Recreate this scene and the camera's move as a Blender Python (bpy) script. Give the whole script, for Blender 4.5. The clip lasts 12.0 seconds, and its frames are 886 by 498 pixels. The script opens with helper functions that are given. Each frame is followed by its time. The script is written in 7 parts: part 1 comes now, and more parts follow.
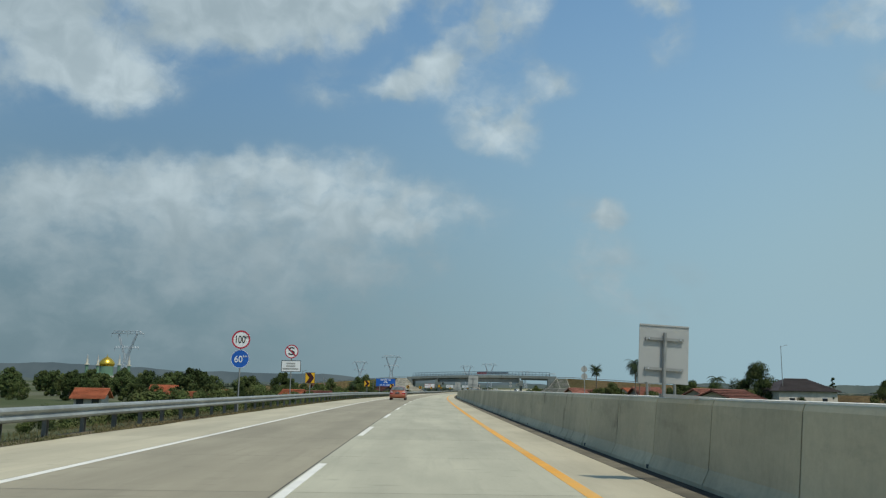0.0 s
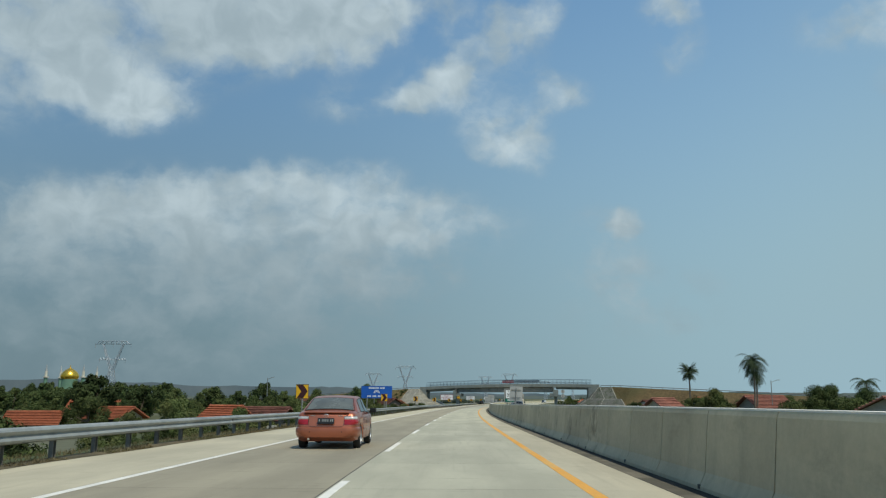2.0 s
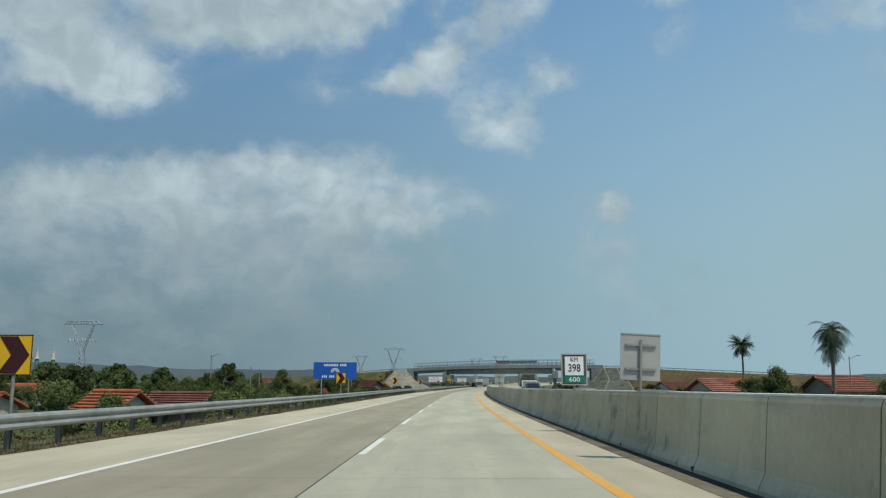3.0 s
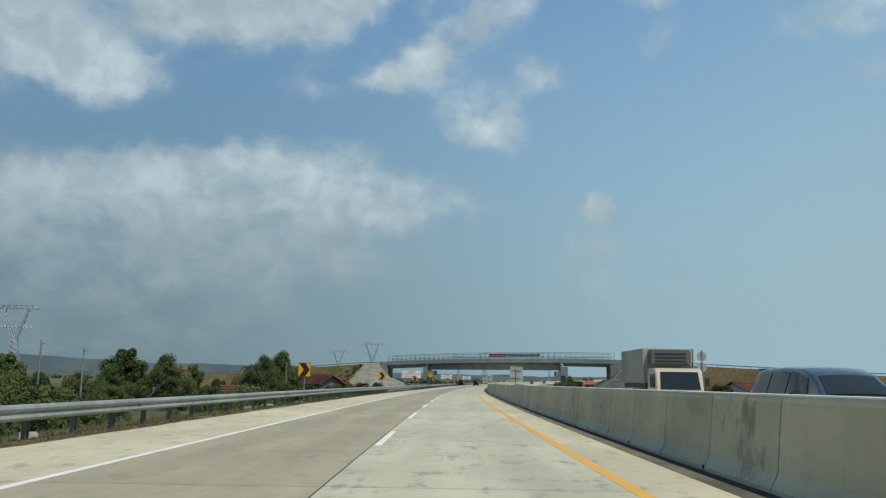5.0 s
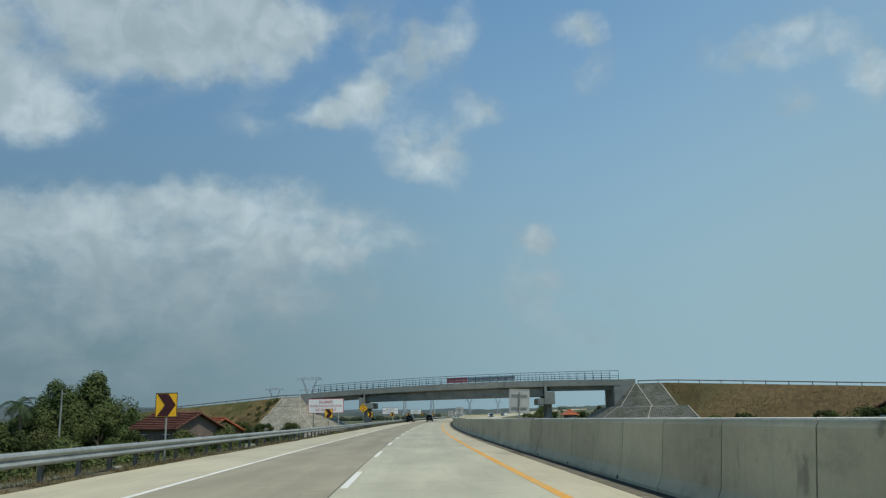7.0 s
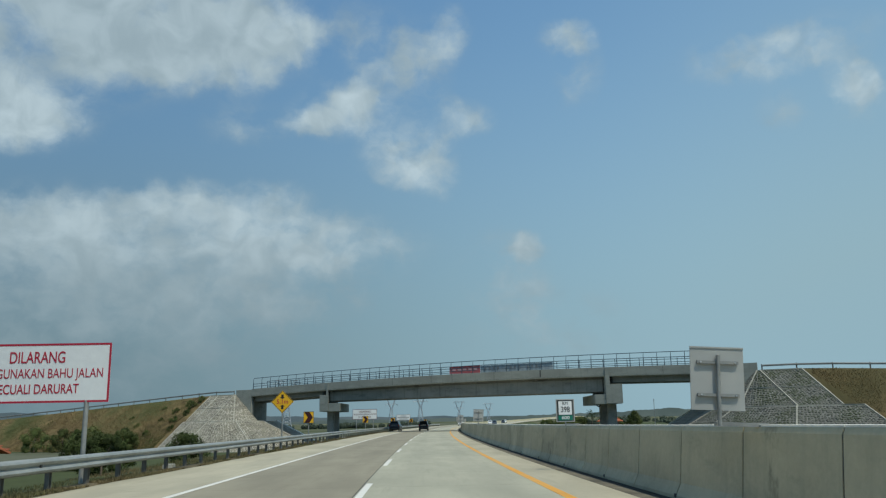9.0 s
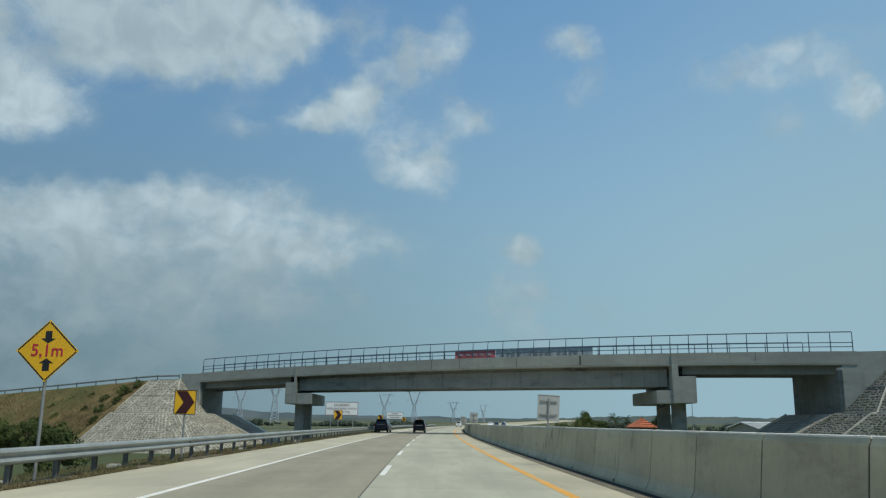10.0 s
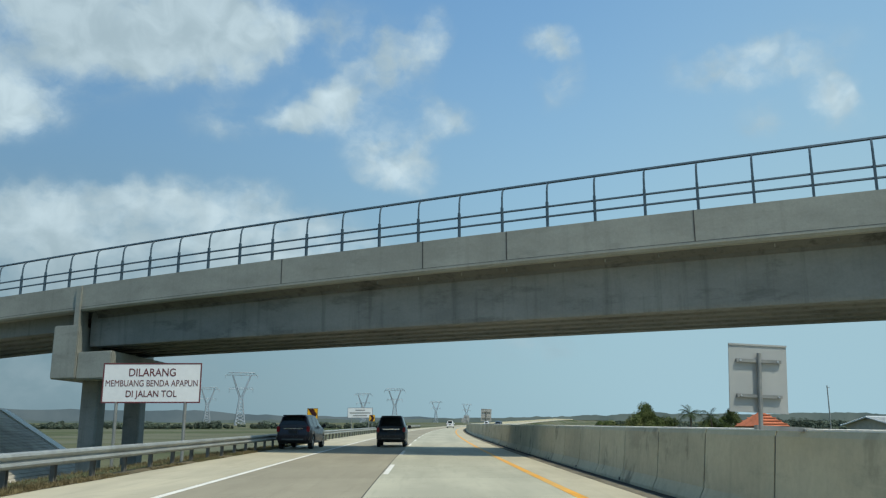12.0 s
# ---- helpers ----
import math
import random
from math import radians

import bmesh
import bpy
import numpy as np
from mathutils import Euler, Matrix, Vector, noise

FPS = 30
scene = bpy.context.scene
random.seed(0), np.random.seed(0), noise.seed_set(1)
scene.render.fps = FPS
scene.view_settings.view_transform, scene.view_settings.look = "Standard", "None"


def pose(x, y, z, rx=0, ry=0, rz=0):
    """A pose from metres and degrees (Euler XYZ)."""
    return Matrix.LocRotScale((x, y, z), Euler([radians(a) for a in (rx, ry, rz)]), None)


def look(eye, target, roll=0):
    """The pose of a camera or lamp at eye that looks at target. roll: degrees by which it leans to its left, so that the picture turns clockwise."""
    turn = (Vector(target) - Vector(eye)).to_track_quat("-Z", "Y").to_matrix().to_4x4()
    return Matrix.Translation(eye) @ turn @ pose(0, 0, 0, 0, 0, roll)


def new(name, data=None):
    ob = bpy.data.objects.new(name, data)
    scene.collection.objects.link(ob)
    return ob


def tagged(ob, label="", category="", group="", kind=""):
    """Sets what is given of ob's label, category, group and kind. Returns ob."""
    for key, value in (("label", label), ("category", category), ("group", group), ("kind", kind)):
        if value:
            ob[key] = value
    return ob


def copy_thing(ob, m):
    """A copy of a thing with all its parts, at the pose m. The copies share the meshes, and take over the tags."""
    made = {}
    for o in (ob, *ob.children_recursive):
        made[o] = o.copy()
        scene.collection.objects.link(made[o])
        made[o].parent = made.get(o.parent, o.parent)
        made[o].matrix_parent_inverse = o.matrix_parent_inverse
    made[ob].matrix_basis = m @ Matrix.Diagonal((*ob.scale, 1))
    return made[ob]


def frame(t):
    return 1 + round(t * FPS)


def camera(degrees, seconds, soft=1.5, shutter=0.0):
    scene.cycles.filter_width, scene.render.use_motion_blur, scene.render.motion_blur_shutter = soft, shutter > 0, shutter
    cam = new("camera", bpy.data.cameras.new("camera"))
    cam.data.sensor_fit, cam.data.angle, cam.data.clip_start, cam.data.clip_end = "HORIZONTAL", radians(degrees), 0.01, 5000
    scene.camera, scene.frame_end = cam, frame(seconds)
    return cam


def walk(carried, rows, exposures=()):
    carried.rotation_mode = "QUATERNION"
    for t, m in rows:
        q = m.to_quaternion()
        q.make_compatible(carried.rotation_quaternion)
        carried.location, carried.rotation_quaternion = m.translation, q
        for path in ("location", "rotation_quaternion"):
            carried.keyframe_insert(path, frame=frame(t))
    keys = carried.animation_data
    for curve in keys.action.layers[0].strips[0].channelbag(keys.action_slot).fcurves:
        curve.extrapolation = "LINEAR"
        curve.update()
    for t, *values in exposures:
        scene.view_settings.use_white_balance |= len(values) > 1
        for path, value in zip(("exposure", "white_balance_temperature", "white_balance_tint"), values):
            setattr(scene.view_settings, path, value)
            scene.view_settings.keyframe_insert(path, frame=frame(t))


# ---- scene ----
cam = camera(56.91, 12.0, soft=1.25)
walk(cam, [
    (0.0, pose(1.558, 0.000, 2.446, 99.563, -0.907, -1.557)),
    (0.5, pose(1.644, 15.698, 2.420, 100.581, -0.762, -1.486)),
    (1.0, pose(1.727, 31.461, 2.399, 101.557, 0.015, -1.250)),
    (1.5, pose(1.889, 47.139, 2.375, 101.203, 0.263, -0.626)),
    (2.0, pose(2.134, 62.618, 2.340, 100.370, -0.247, -0.397)),
    (2.5, pose(2.407, 77.867, 2.286, 99.719, -0.257, -0.674)),
    (3.0, pose(2.697, 93.067, 2.207, 99.194, -0.133, -1.116)),
    (5.0, pose(4.489, 154.326, 1.830, 99.073, -0.859, -2.347)),
    (5.5, pose(5.168, 170.005, 1.767, 99.549, -0.075, -2.833)),
    (6.0, pose(5.981, 185.735, 1.714, 100.287, 1.206, -4.348)),
    (6.5, pose(6.807, 201.516, 1.665, 100.777, 1.087, -5.477)),
    (7.0, pose(7.735, 217.382, 1.614, 101.450, 1.087, -6.083)),
    (9.0, pose(12.342, 281.370, 1.346, 101.951, 1.042, -6.969)),
    (9.5, pose(13.641, 296.872, 1.296, 102.369, -0.324, -7.147)),
    (10.0, pose(15.036, 312.243, 1.264, 101.995, -0.609, -7.439)),
    (10.5, pose(16.673, 327.766, 1.245, 101.772, -0.392, -7.753)),
    (11.0, pose(18.250, 343.401, 1.236, 102.085, -0.014, -8.275)),
    (11.5, pose(20.025, 358.676, 1.231, 102.348, 0.329, -8.453)),
    (12.0, pose(21.810, 374.019, 1.226, 102.019, 0.083, -8.713)),
], exposures=[(0.0, 0.07, 6580, 10), (5.0, 0.12, 6580, 10), (7.0, 0.03, 6450, 9), (9.0, 0.02, 6400, 8), (10.0, 0.08, 6400, 8), (11.0, 0.13, 6400, 8), (12.0, 0.33, 6420, 8)])

# ---- light ----
SUN_EL, SUN_AZ = radians(60), radians(146)      # azimuth clockwise from +y
sun_way = Vector((math.sin(SUN_AZ) * math.cos(SUN_EL), math.cos(SUN_AZ) * math.cos(SUN_EL), math.sin(SUN_EL)))
sun = new("sun", bpy.data.lights.new("sun", "SUN"))
sun.data.energy, sun.data.angle, sun.data.color = 2.7, radians(0.6), (1.0, 0.93, 0.79)
sun.matrix_world = look(sun_way * 100, (0, 0, 0))


class Graph:
    """Short-hand for node trees."""

    def __init__(self, tree):
        self.t = tree
        tree.nodes.clear()

    def node(self, kind):
        return self.t.nodes.new(kind)

    def put(self, socket, value):
        if isinstance(value, bpy.types.NodeSocket):
            self.t.links.new(value, socket)
        else:
            socket.default_value = value

    def math(self, op, a, b=0.0, c=None, clamp=False):
        n = self.node("ShaderNodeMath")
        n.operation, n.use_clamp = op, clamp
        self.put(n.inputs[0], a), self.put(n.inputs[1], b)
        if c is not None:
            self.put(n.inputs[2], c)
        return n.outputs[0]

    def vec(self, op, a, b=(0, 0, 0)):
        n = self.node("ShaderNodeVectorMath")
        n.operation = op
        self.put(n.inputs[0], a), self.put(n.inputs[1], b)
        return n.outputs["Value"] if op in ("LENGTH", "DISTANCE", "DOT_PRODUCT") else n.outputs[0]

    def mix(self, f, a, b, blend="MIX"):
        n = self.node("ShaderNodeMix")
        n.data_type, n.blend_type = "RGBA", blend
        self.put(n.inputs[0], f)
        for s, v in ((6, a), (7, b)):
            self.put(n.inputs[s], (*v, 1) if isinstance(v, tuple) and len(v) == 3 else v)
        return n.outputs[2]

    def ramp(self, v, lo, hi, a=0.0, b=1.0, smooth=True):
        n = self.node("ShaderNodeMapRange")
        n.interpolation_type = "SMOOTHSTEP" if smooth else "LINEAR"
        for s, x in zip(n.inputs, (v, lo, hi, a, b)):
            self.put(s, x)
        return n.outputs[0]

    def noise(self, vec, scale, detail=3.0, rough=0.55, color=False, dist=0.0):
        n = self.node("ShaderNodeTexNoise")
        self.put(n.inputs["Vector"], vec)
        n.inputs["Scale"].default_value, n.inputs["Detail"].default_value, n.inputs["Roughness"].default_value = scale, detail, rough
        n.inputs["Distortion"].default_value = dist
        return n.outputs["Color" if color else "Fac"]


world = bpy.data.worlds.new("world")
scene.world = world
world.use_nodes = True
W = Graph(world.node_tree)
way = W.node("ShaderNodeTexCoord").outputs["Generated"]
sep = W.node("ShaderNodeSeparateXYZ")
W.put(sep.inputs[0], way)
az = W.math("MULTIPLY", W.math("ARCTAN2", sep.outputs[0], sep.outputs[1]), 57.2958)
el = W.math("MULTIPLY", W.math("ARCSINE", sep.outputs[2]), 57.2958)
sky = W.node("ShaderNodeTexSky")
sky.sky_type, sky.sun_disc, sky.sun_elevation, sky.sun_rotation = "NISHITA", False, SUN_EL, SUN_AZ
sky.air_density, sky.dust_density, sky.ozone_density = 1.3, 1.5, 1.5
clear = W.mix(1.0, sky.outputs[0], (0.063, 0.108, 0.138), "MULTIPLY")
hazy = W.mix(W.ramp(az, -25.0, 28.0), (0.142, 0.213, 0.252), (0.288, 0.435, 0.505))
haze = W.math("ADD", W.ramp(el, 2.0, 34.0, 0.95, 0.28), W.ramp(az, 14.0, 38.0, 0.0, 0.16), clamp=True)
base = W.mix(haze, clear, hazy)
flat = W.node("ShaderNodeCombineXYZ")
W.put(flat.inputs[0], az), W.put(flat.inputs[1], el)
# ragged cloud edges
puff = W.noise(flat.outputs[0], 0.13, 3.0, 0.5, color=True)
fine = W.noise(flat.outputs[0], 0.55, 4.0, 0.55, color=True)
warp = W.vec("ADD", W.vec("MULTIPLY", W.vec("SUBTRACT", puff, (0.5, 0.5, 0.5)), (2.0, 1.5, 0.0)),
             W.vec("MULTIPLY", W.vec("SUBTRACT", fine, (0.5, 0.5, 0.5)), (1.7, 1.3, 0.0)))
spot = W.vec("ADD", flat.outputs[0], warp)
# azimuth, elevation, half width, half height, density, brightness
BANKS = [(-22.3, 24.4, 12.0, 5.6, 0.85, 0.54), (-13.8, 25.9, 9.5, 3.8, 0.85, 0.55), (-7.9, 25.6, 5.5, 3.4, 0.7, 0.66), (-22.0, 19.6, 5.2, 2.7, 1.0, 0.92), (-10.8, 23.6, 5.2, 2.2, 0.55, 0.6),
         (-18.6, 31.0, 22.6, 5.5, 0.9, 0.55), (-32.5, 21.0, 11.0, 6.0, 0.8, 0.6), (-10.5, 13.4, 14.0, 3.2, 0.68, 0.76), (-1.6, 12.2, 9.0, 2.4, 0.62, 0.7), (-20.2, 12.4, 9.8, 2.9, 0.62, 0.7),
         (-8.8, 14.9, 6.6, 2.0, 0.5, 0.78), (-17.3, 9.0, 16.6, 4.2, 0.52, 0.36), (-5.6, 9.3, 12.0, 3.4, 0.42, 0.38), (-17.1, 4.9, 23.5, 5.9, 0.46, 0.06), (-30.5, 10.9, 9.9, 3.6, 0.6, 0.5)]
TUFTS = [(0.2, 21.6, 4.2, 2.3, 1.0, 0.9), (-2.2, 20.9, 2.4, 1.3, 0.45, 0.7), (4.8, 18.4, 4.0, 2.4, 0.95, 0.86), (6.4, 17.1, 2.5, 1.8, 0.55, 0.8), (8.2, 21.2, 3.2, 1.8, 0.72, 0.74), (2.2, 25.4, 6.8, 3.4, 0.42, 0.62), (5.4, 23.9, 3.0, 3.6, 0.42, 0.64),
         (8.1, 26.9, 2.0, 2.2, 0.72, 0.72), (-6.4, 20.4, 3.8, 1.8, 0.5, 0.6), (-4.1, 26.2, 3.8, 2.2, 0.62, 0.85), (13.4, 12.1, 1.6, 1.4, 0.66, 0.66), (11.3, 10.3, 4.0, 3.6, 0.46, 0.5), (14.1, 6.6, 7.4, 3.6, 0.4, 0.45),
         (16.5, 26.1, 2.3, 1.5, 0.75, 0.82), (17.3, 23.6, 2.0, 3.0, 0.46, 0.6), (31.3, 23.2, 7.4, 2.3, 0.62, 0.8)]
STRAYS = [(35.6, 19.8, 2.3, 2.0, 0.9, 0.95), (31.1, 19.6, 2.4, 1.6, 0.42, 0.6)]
density, glare = 0.0, 0.0
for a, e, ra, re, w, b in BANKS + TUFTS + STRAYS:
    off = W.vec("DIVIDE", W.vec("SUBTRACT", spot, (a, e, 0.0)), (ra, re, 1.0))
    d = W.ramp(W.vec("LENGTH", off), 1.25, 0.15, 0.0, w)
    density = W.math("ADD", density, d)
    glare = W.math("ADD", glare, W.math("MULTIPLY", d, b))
texture = W.noise(W.vec("MULTIPLY", spot, (0.85, 1.15, 1.0)), 0.30, 6.0, 0.55)
billow = W.noise(W.vec("ADD", flat.outputs[0], (3.7, 9.1, 0.0)), 0.42, 4.0, 0.5, dist=0.6)
thin = W.noise(flat.outputs[0], 0.045, 4.0, 0.6)
density = W.math("ADD", density, W.math("MULTIPLY", W.ramp(thin, 0.5, 0.75), W.ramp(el, 27.0, 45.0, 0.0, 0.9)))
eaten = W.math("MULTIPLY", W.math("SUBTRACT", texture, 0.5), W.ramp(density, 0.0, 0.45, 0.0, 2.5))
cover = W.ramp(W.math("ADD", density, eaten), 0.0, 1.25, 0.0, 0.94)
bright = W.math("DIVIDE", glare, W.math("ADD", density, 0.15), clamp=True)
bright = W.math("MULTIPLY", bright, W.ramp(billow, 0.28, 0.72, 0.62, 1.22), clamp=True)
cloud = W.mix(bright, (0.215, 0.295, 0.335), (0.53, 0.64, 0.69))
out = W.node("ShaderNodeOutputWorld")
bg = W.node("ShaderNodeBackground")
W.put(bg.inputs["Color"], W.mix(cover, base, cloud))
bg.inputs["Strength"].default_value = 1.0
W.put(out.inputs["Surface"], bg.outputs[0])

# ---- materials ----
def pbr(name, color, rough=0.6, metal=0.0, var=0.25, scale=6.0, coarse=0.5, bump=0.2, bump_scale=60.0, tint=None, where="Object", clear=0.0, random=0.0, stretch=(1, 1, 1), spec=0.5):
    """A surface with grain and stains at two scales."""
    m = bpy.data.materials.new(name)
    m.use_nodes = True
    g = Graph(m.node_tree)
    p = g.node("ShaderNodeBsdfPrincipled")
    o = g.node("ShaderNodeOutputMaterial")
    g.put(o.inputs["Surface"], p.outputs[0])
    if where == "World":
        v = g.node("ShaderNodeNewGeometry").outputs["Position"]
    else:
        v = g.node("ShaderNodeTexCoord").outputs[where]
    v = g.vec("MULTIPLY", v, stretch)
    small = g.noise(v, scale, 5.0, 0.6)
    large = g.noise(v, coarse, 3.0, 0.55)
    f = g.math("ADD", g.math("MULTIPLY", small, 0.5), g.math("MULTIPLY", large, 0.5))
    dark = tuple(c * (1 - var) for c in color)
    light = tuple(min(1, c * (1 + var)) for c in color)
    c = g.mix(g.ramp(f, 0.32, 0.68), dark, light)
    if tint:
        c = g.mix(g.ramp(large, 0.42, 0.66), c, tint)
    if random:
        r = g.node("ShaderNodeObjectInfo").outputs["Random"]
        c = g.mix(1.0, c, g.mix(r, (1 - random,) * 3, (1 + random,) * 3), "MULTIPLY")
    g.put(p.inputs["Base Color"], c)
    g.put(p.inputs["Roughness"], g.ramp(small, 0.3, 0.7, max(0.02, rough - 0.08), min(1, rough + 0.08)))
    p.inputs["Metallic"].default_value = metal
    p.inputs["Specular IOR Level"].default_value = spec
    p.inputs["Coat Weight"].default_value = clear
    p.inputs["Coat Roughness"].default_value = 0.06
    if bump:
        b = g.node("ShaderNodeBump")
        b.inputs["Strength"].default_value, b.inputs["Distance"].default_value = bump, 0.02
        g.put(b.inputs["Height"], g.noise(v, bump_scale, 4.0, 0.6))
        g.put(p.inputs["Normal"], b.outputs[0])
    return m


def concrete_road(name, color, track, seed):
    """Jointed concrete with tyre tracks, scuffs and patches; u is the lateral place, v the way along, in metres."""
    m = bpy.data.materials.new(name)
    m.use_nodes = True
    g = Graph(m.node_tree)
    p = g.node("ShaderNodeBsdfPrincipled")
    o = g.node("ShaderNodeOutputMaterial")
    g.put(o.inputs["Surface"], p.outputs[0])
    uv = g.node("ShaderNodeUVMap").outputs[0]
    s = g.node("ShaderNodeSeparateXYZ")
    g.put(s.inputs[0], uv)
    u, v = s.outputs[0], s.outputs[1]
    shift = g.vec("ADD", uv, (seed, seed * 3.7, 0))
    slab = g.node("ShaderNodeTexWhiteNoise")
    slab.noise_dimensions = "1D"
    g.put(slab.inputs["W"], g.math("FLOOR", g.math("DIVIDE", v, 4.98)))
    grain = g.noise(shift, 30.0, 5.0, 0.7)
    cloudy = g.noise(g.vec("MULTIPLY", shift, (0.7, 0.16, 1)), 1.0, 5.0, 0.6)
    streak = g.noise(g.vec("MULTIPLY", shift, (5.0, 0.25, 1)), 1.0, 3.0, 0.6)
    scuff = g.noise(g.vec("MULTIPLY", shift, (1.3, 3.2, 1)), 1.0, 4.0, 0.65)
    c = g.mix(g.ramp(cloudy, 0.3, 0.7), tuple(x * 0.86 for x in color), tuple(x * 1.1 for x in color))
    c = g.mix(g.math("MULTIPLY", g.ramp(streak, 0.5, 0.75), 0.35), c, tuple(x * 0.72 for x in color))
    c = g.mix(g.math("MULTIPLY", g.ramp(scuff, 0.58, 0.72), 0.5), c, tuple(x * 0.62 for x in color))
    pocks = g.noise(g.vec("MULTIPLY", shift, (2.2, 1.1, 1)), 1.0, 5.0, 0.68)
    stretch = g.math("MULTIPLY", g.ramp(v, 152.0, 166.0), g.ramp(v, 226.0, 205.0))
    c = g.mix(g.math("MULTIPLY", g.math("MULTIPLY", g.ramp(pocks, 0.54, 0.64), stretch), 0.6 if track > 0 else 0.25), c, tuple(x * 0.42 for x in color))
    worn = g.math("ABSOLUTE", g.math("SUBTRACT", g.math("ABSOLUTE", g.math("SUBTRACT", u, track)), 0.85))
    c = g.mix(g.ramp(worn, 0.55, 0.1, 0.0, 0.22), c, tuple(x * 0.7 for x in color))
    c = g.mix(1.0, c, g.mix(slab.outputs[0], (0.95,) * 3, (1.04,) * 3), "MULTIPLY")
    c = g.mix(1.0, c, g.mix(grain, (0.88,) * 3, (1.12,) * 3), "MULTIPLY")
    # a stretch of paler, newer slabs
    pale = g.math("MULTIPLY", g.ramp(v, 85.0, 150.0), g.ramp(v, 262.0, 222.0))
    c = g.mix(g.math("MULTIPLY", pale, 1.0), c, g.mix(1.0, c, (1.17, 1.16, 1.13), "MULTIPLY"))
    g.put(p.inputs["Base Color"], c)
    p.inputs["Roughness"].default_value = 0.78
    b = g.node("ShaderNodeBump")
    b.inputs["Strength"].default_value, b.inputs["Distance"].default_value = 0.25, 0.01
    g.put(b.inputs["Height"], grain)
    g.put(p.inputs["Normal"], b.outputs[0])
    return m


def stained(name, color, dirt, axis, streak=0.5, patch=0.5, rough=0.84, random=0.0, smudge=0.0):
    """Weathered concrete: clouded grey, run-down streaks, dark patches and grain; axis is the way along the wall."""
    m = bpy.data.materials.new(name)
    m.use_nodes = True
    g = Graph(m.node_tree)
    p = g.node("ShaderNodeBsdfPrincipled")
    o = g.node("ShaderNodeOutputMaterial")
    g.put(o.inputs["Surface"], p.outputs[0])
    pos = g.node("ShaderNodeNewGeometry").outputs["Position"]
    sp = g.node("ShaderNodeSeparateXYZ")
    g.put(sp.inputs[0], pos)
    q = g.node("ShaderNodeCombineXYZ")
    g.put(q.inputs[0], g.vec("DOT_PRODUCT", pos, (axis[0], axis[1], 0.0)))
    g.put(q.inputs[1], g.vec("DOT_PRODUCT", pos, (-axis[1], axis[0], 0.0)))
    g.put(q.inputs[2], sp.outputs[2])
    v = q.outputs[0]
    grain = g.noise(v, 9.0, 6.0, 0.7)
    cloudy = g.noise(g.vec("MULTIPLY", v, (0.35, 0.35, 0.7)), 1.0, 5.0, 0.6)
    runs = g.noise(g.vec("MULTIPLY", v, (2.6, 2.6, 0.14)), 1.0, 4.0, 0.62)
    blot = g.noise(g.vec("ADD", g.vec("MULTIPLY", v, (0.4, 0.4, 1.2)), (7.0, 3.0, 1.0)), 1.0, 7.0, 0.68)
    c = g.mix(g.ramp(cloudy, 0.3, 0.7), tuple(x * 0.86 for x in color), tuple(x * 1.1 for x in color))
    c = g.mix(g.math("MULTIPLY", g.ramp(runs, 0.5, 0.74), streak), c, dirt)
    c = g.mix(g.math("MULTIPLY", g.ramp(blot, 0.54, 0.68), patch), c, dirt)
    c = g.mix(1.0, c, g.mix(grain, (0.82,) * 3, (1.18,) * 3), "MULTIPLY")
    if smudge:
        rubs = g.noise(g.vec("MULTIPLY", v, (1.5, 1.5, 0.9)), 1.0, 5.0, 0.62)
        places = g.noise(g.vec("ADD", g.vec("MULTIPLY", v, (0.12, 0.12, 0.12)), (4.0, 8.0, 2.0)), 1.0, 2.0, 0.5)
        c = g.mix(g.math("MULTIPLY", g.math("MULTIPLY", g.ramp(rubs, 0.56, 0.68), g.ramp(places, 0.42, 0.58)), smudge), c, tuple(x * 0.28 for x in dirt))
    if random:
        r = g.node("ShaderNodeObjectInfo").outputs["Random"]
        c = g.mix(1.0, c, g.mix(r, (1 - random,) * 3, (1 + random,) * 3), "MULTIPLY")
    g.put(p.inputs["Base Color"], c)
    p.inputs["Roughness"].default_value = rough
    p.inputs["Specular IOR Level"].default_value = 0.3
    b = g.node("ShaderNodeBump")
    b.inputs["Strength"].default_value, b.inputs["Distance"].default_value = 0.3, 0.02
    g.put(b.inputs["Height"], grain)
    g.put(p.inputs["Normal"], b.outputs[0])
    return m


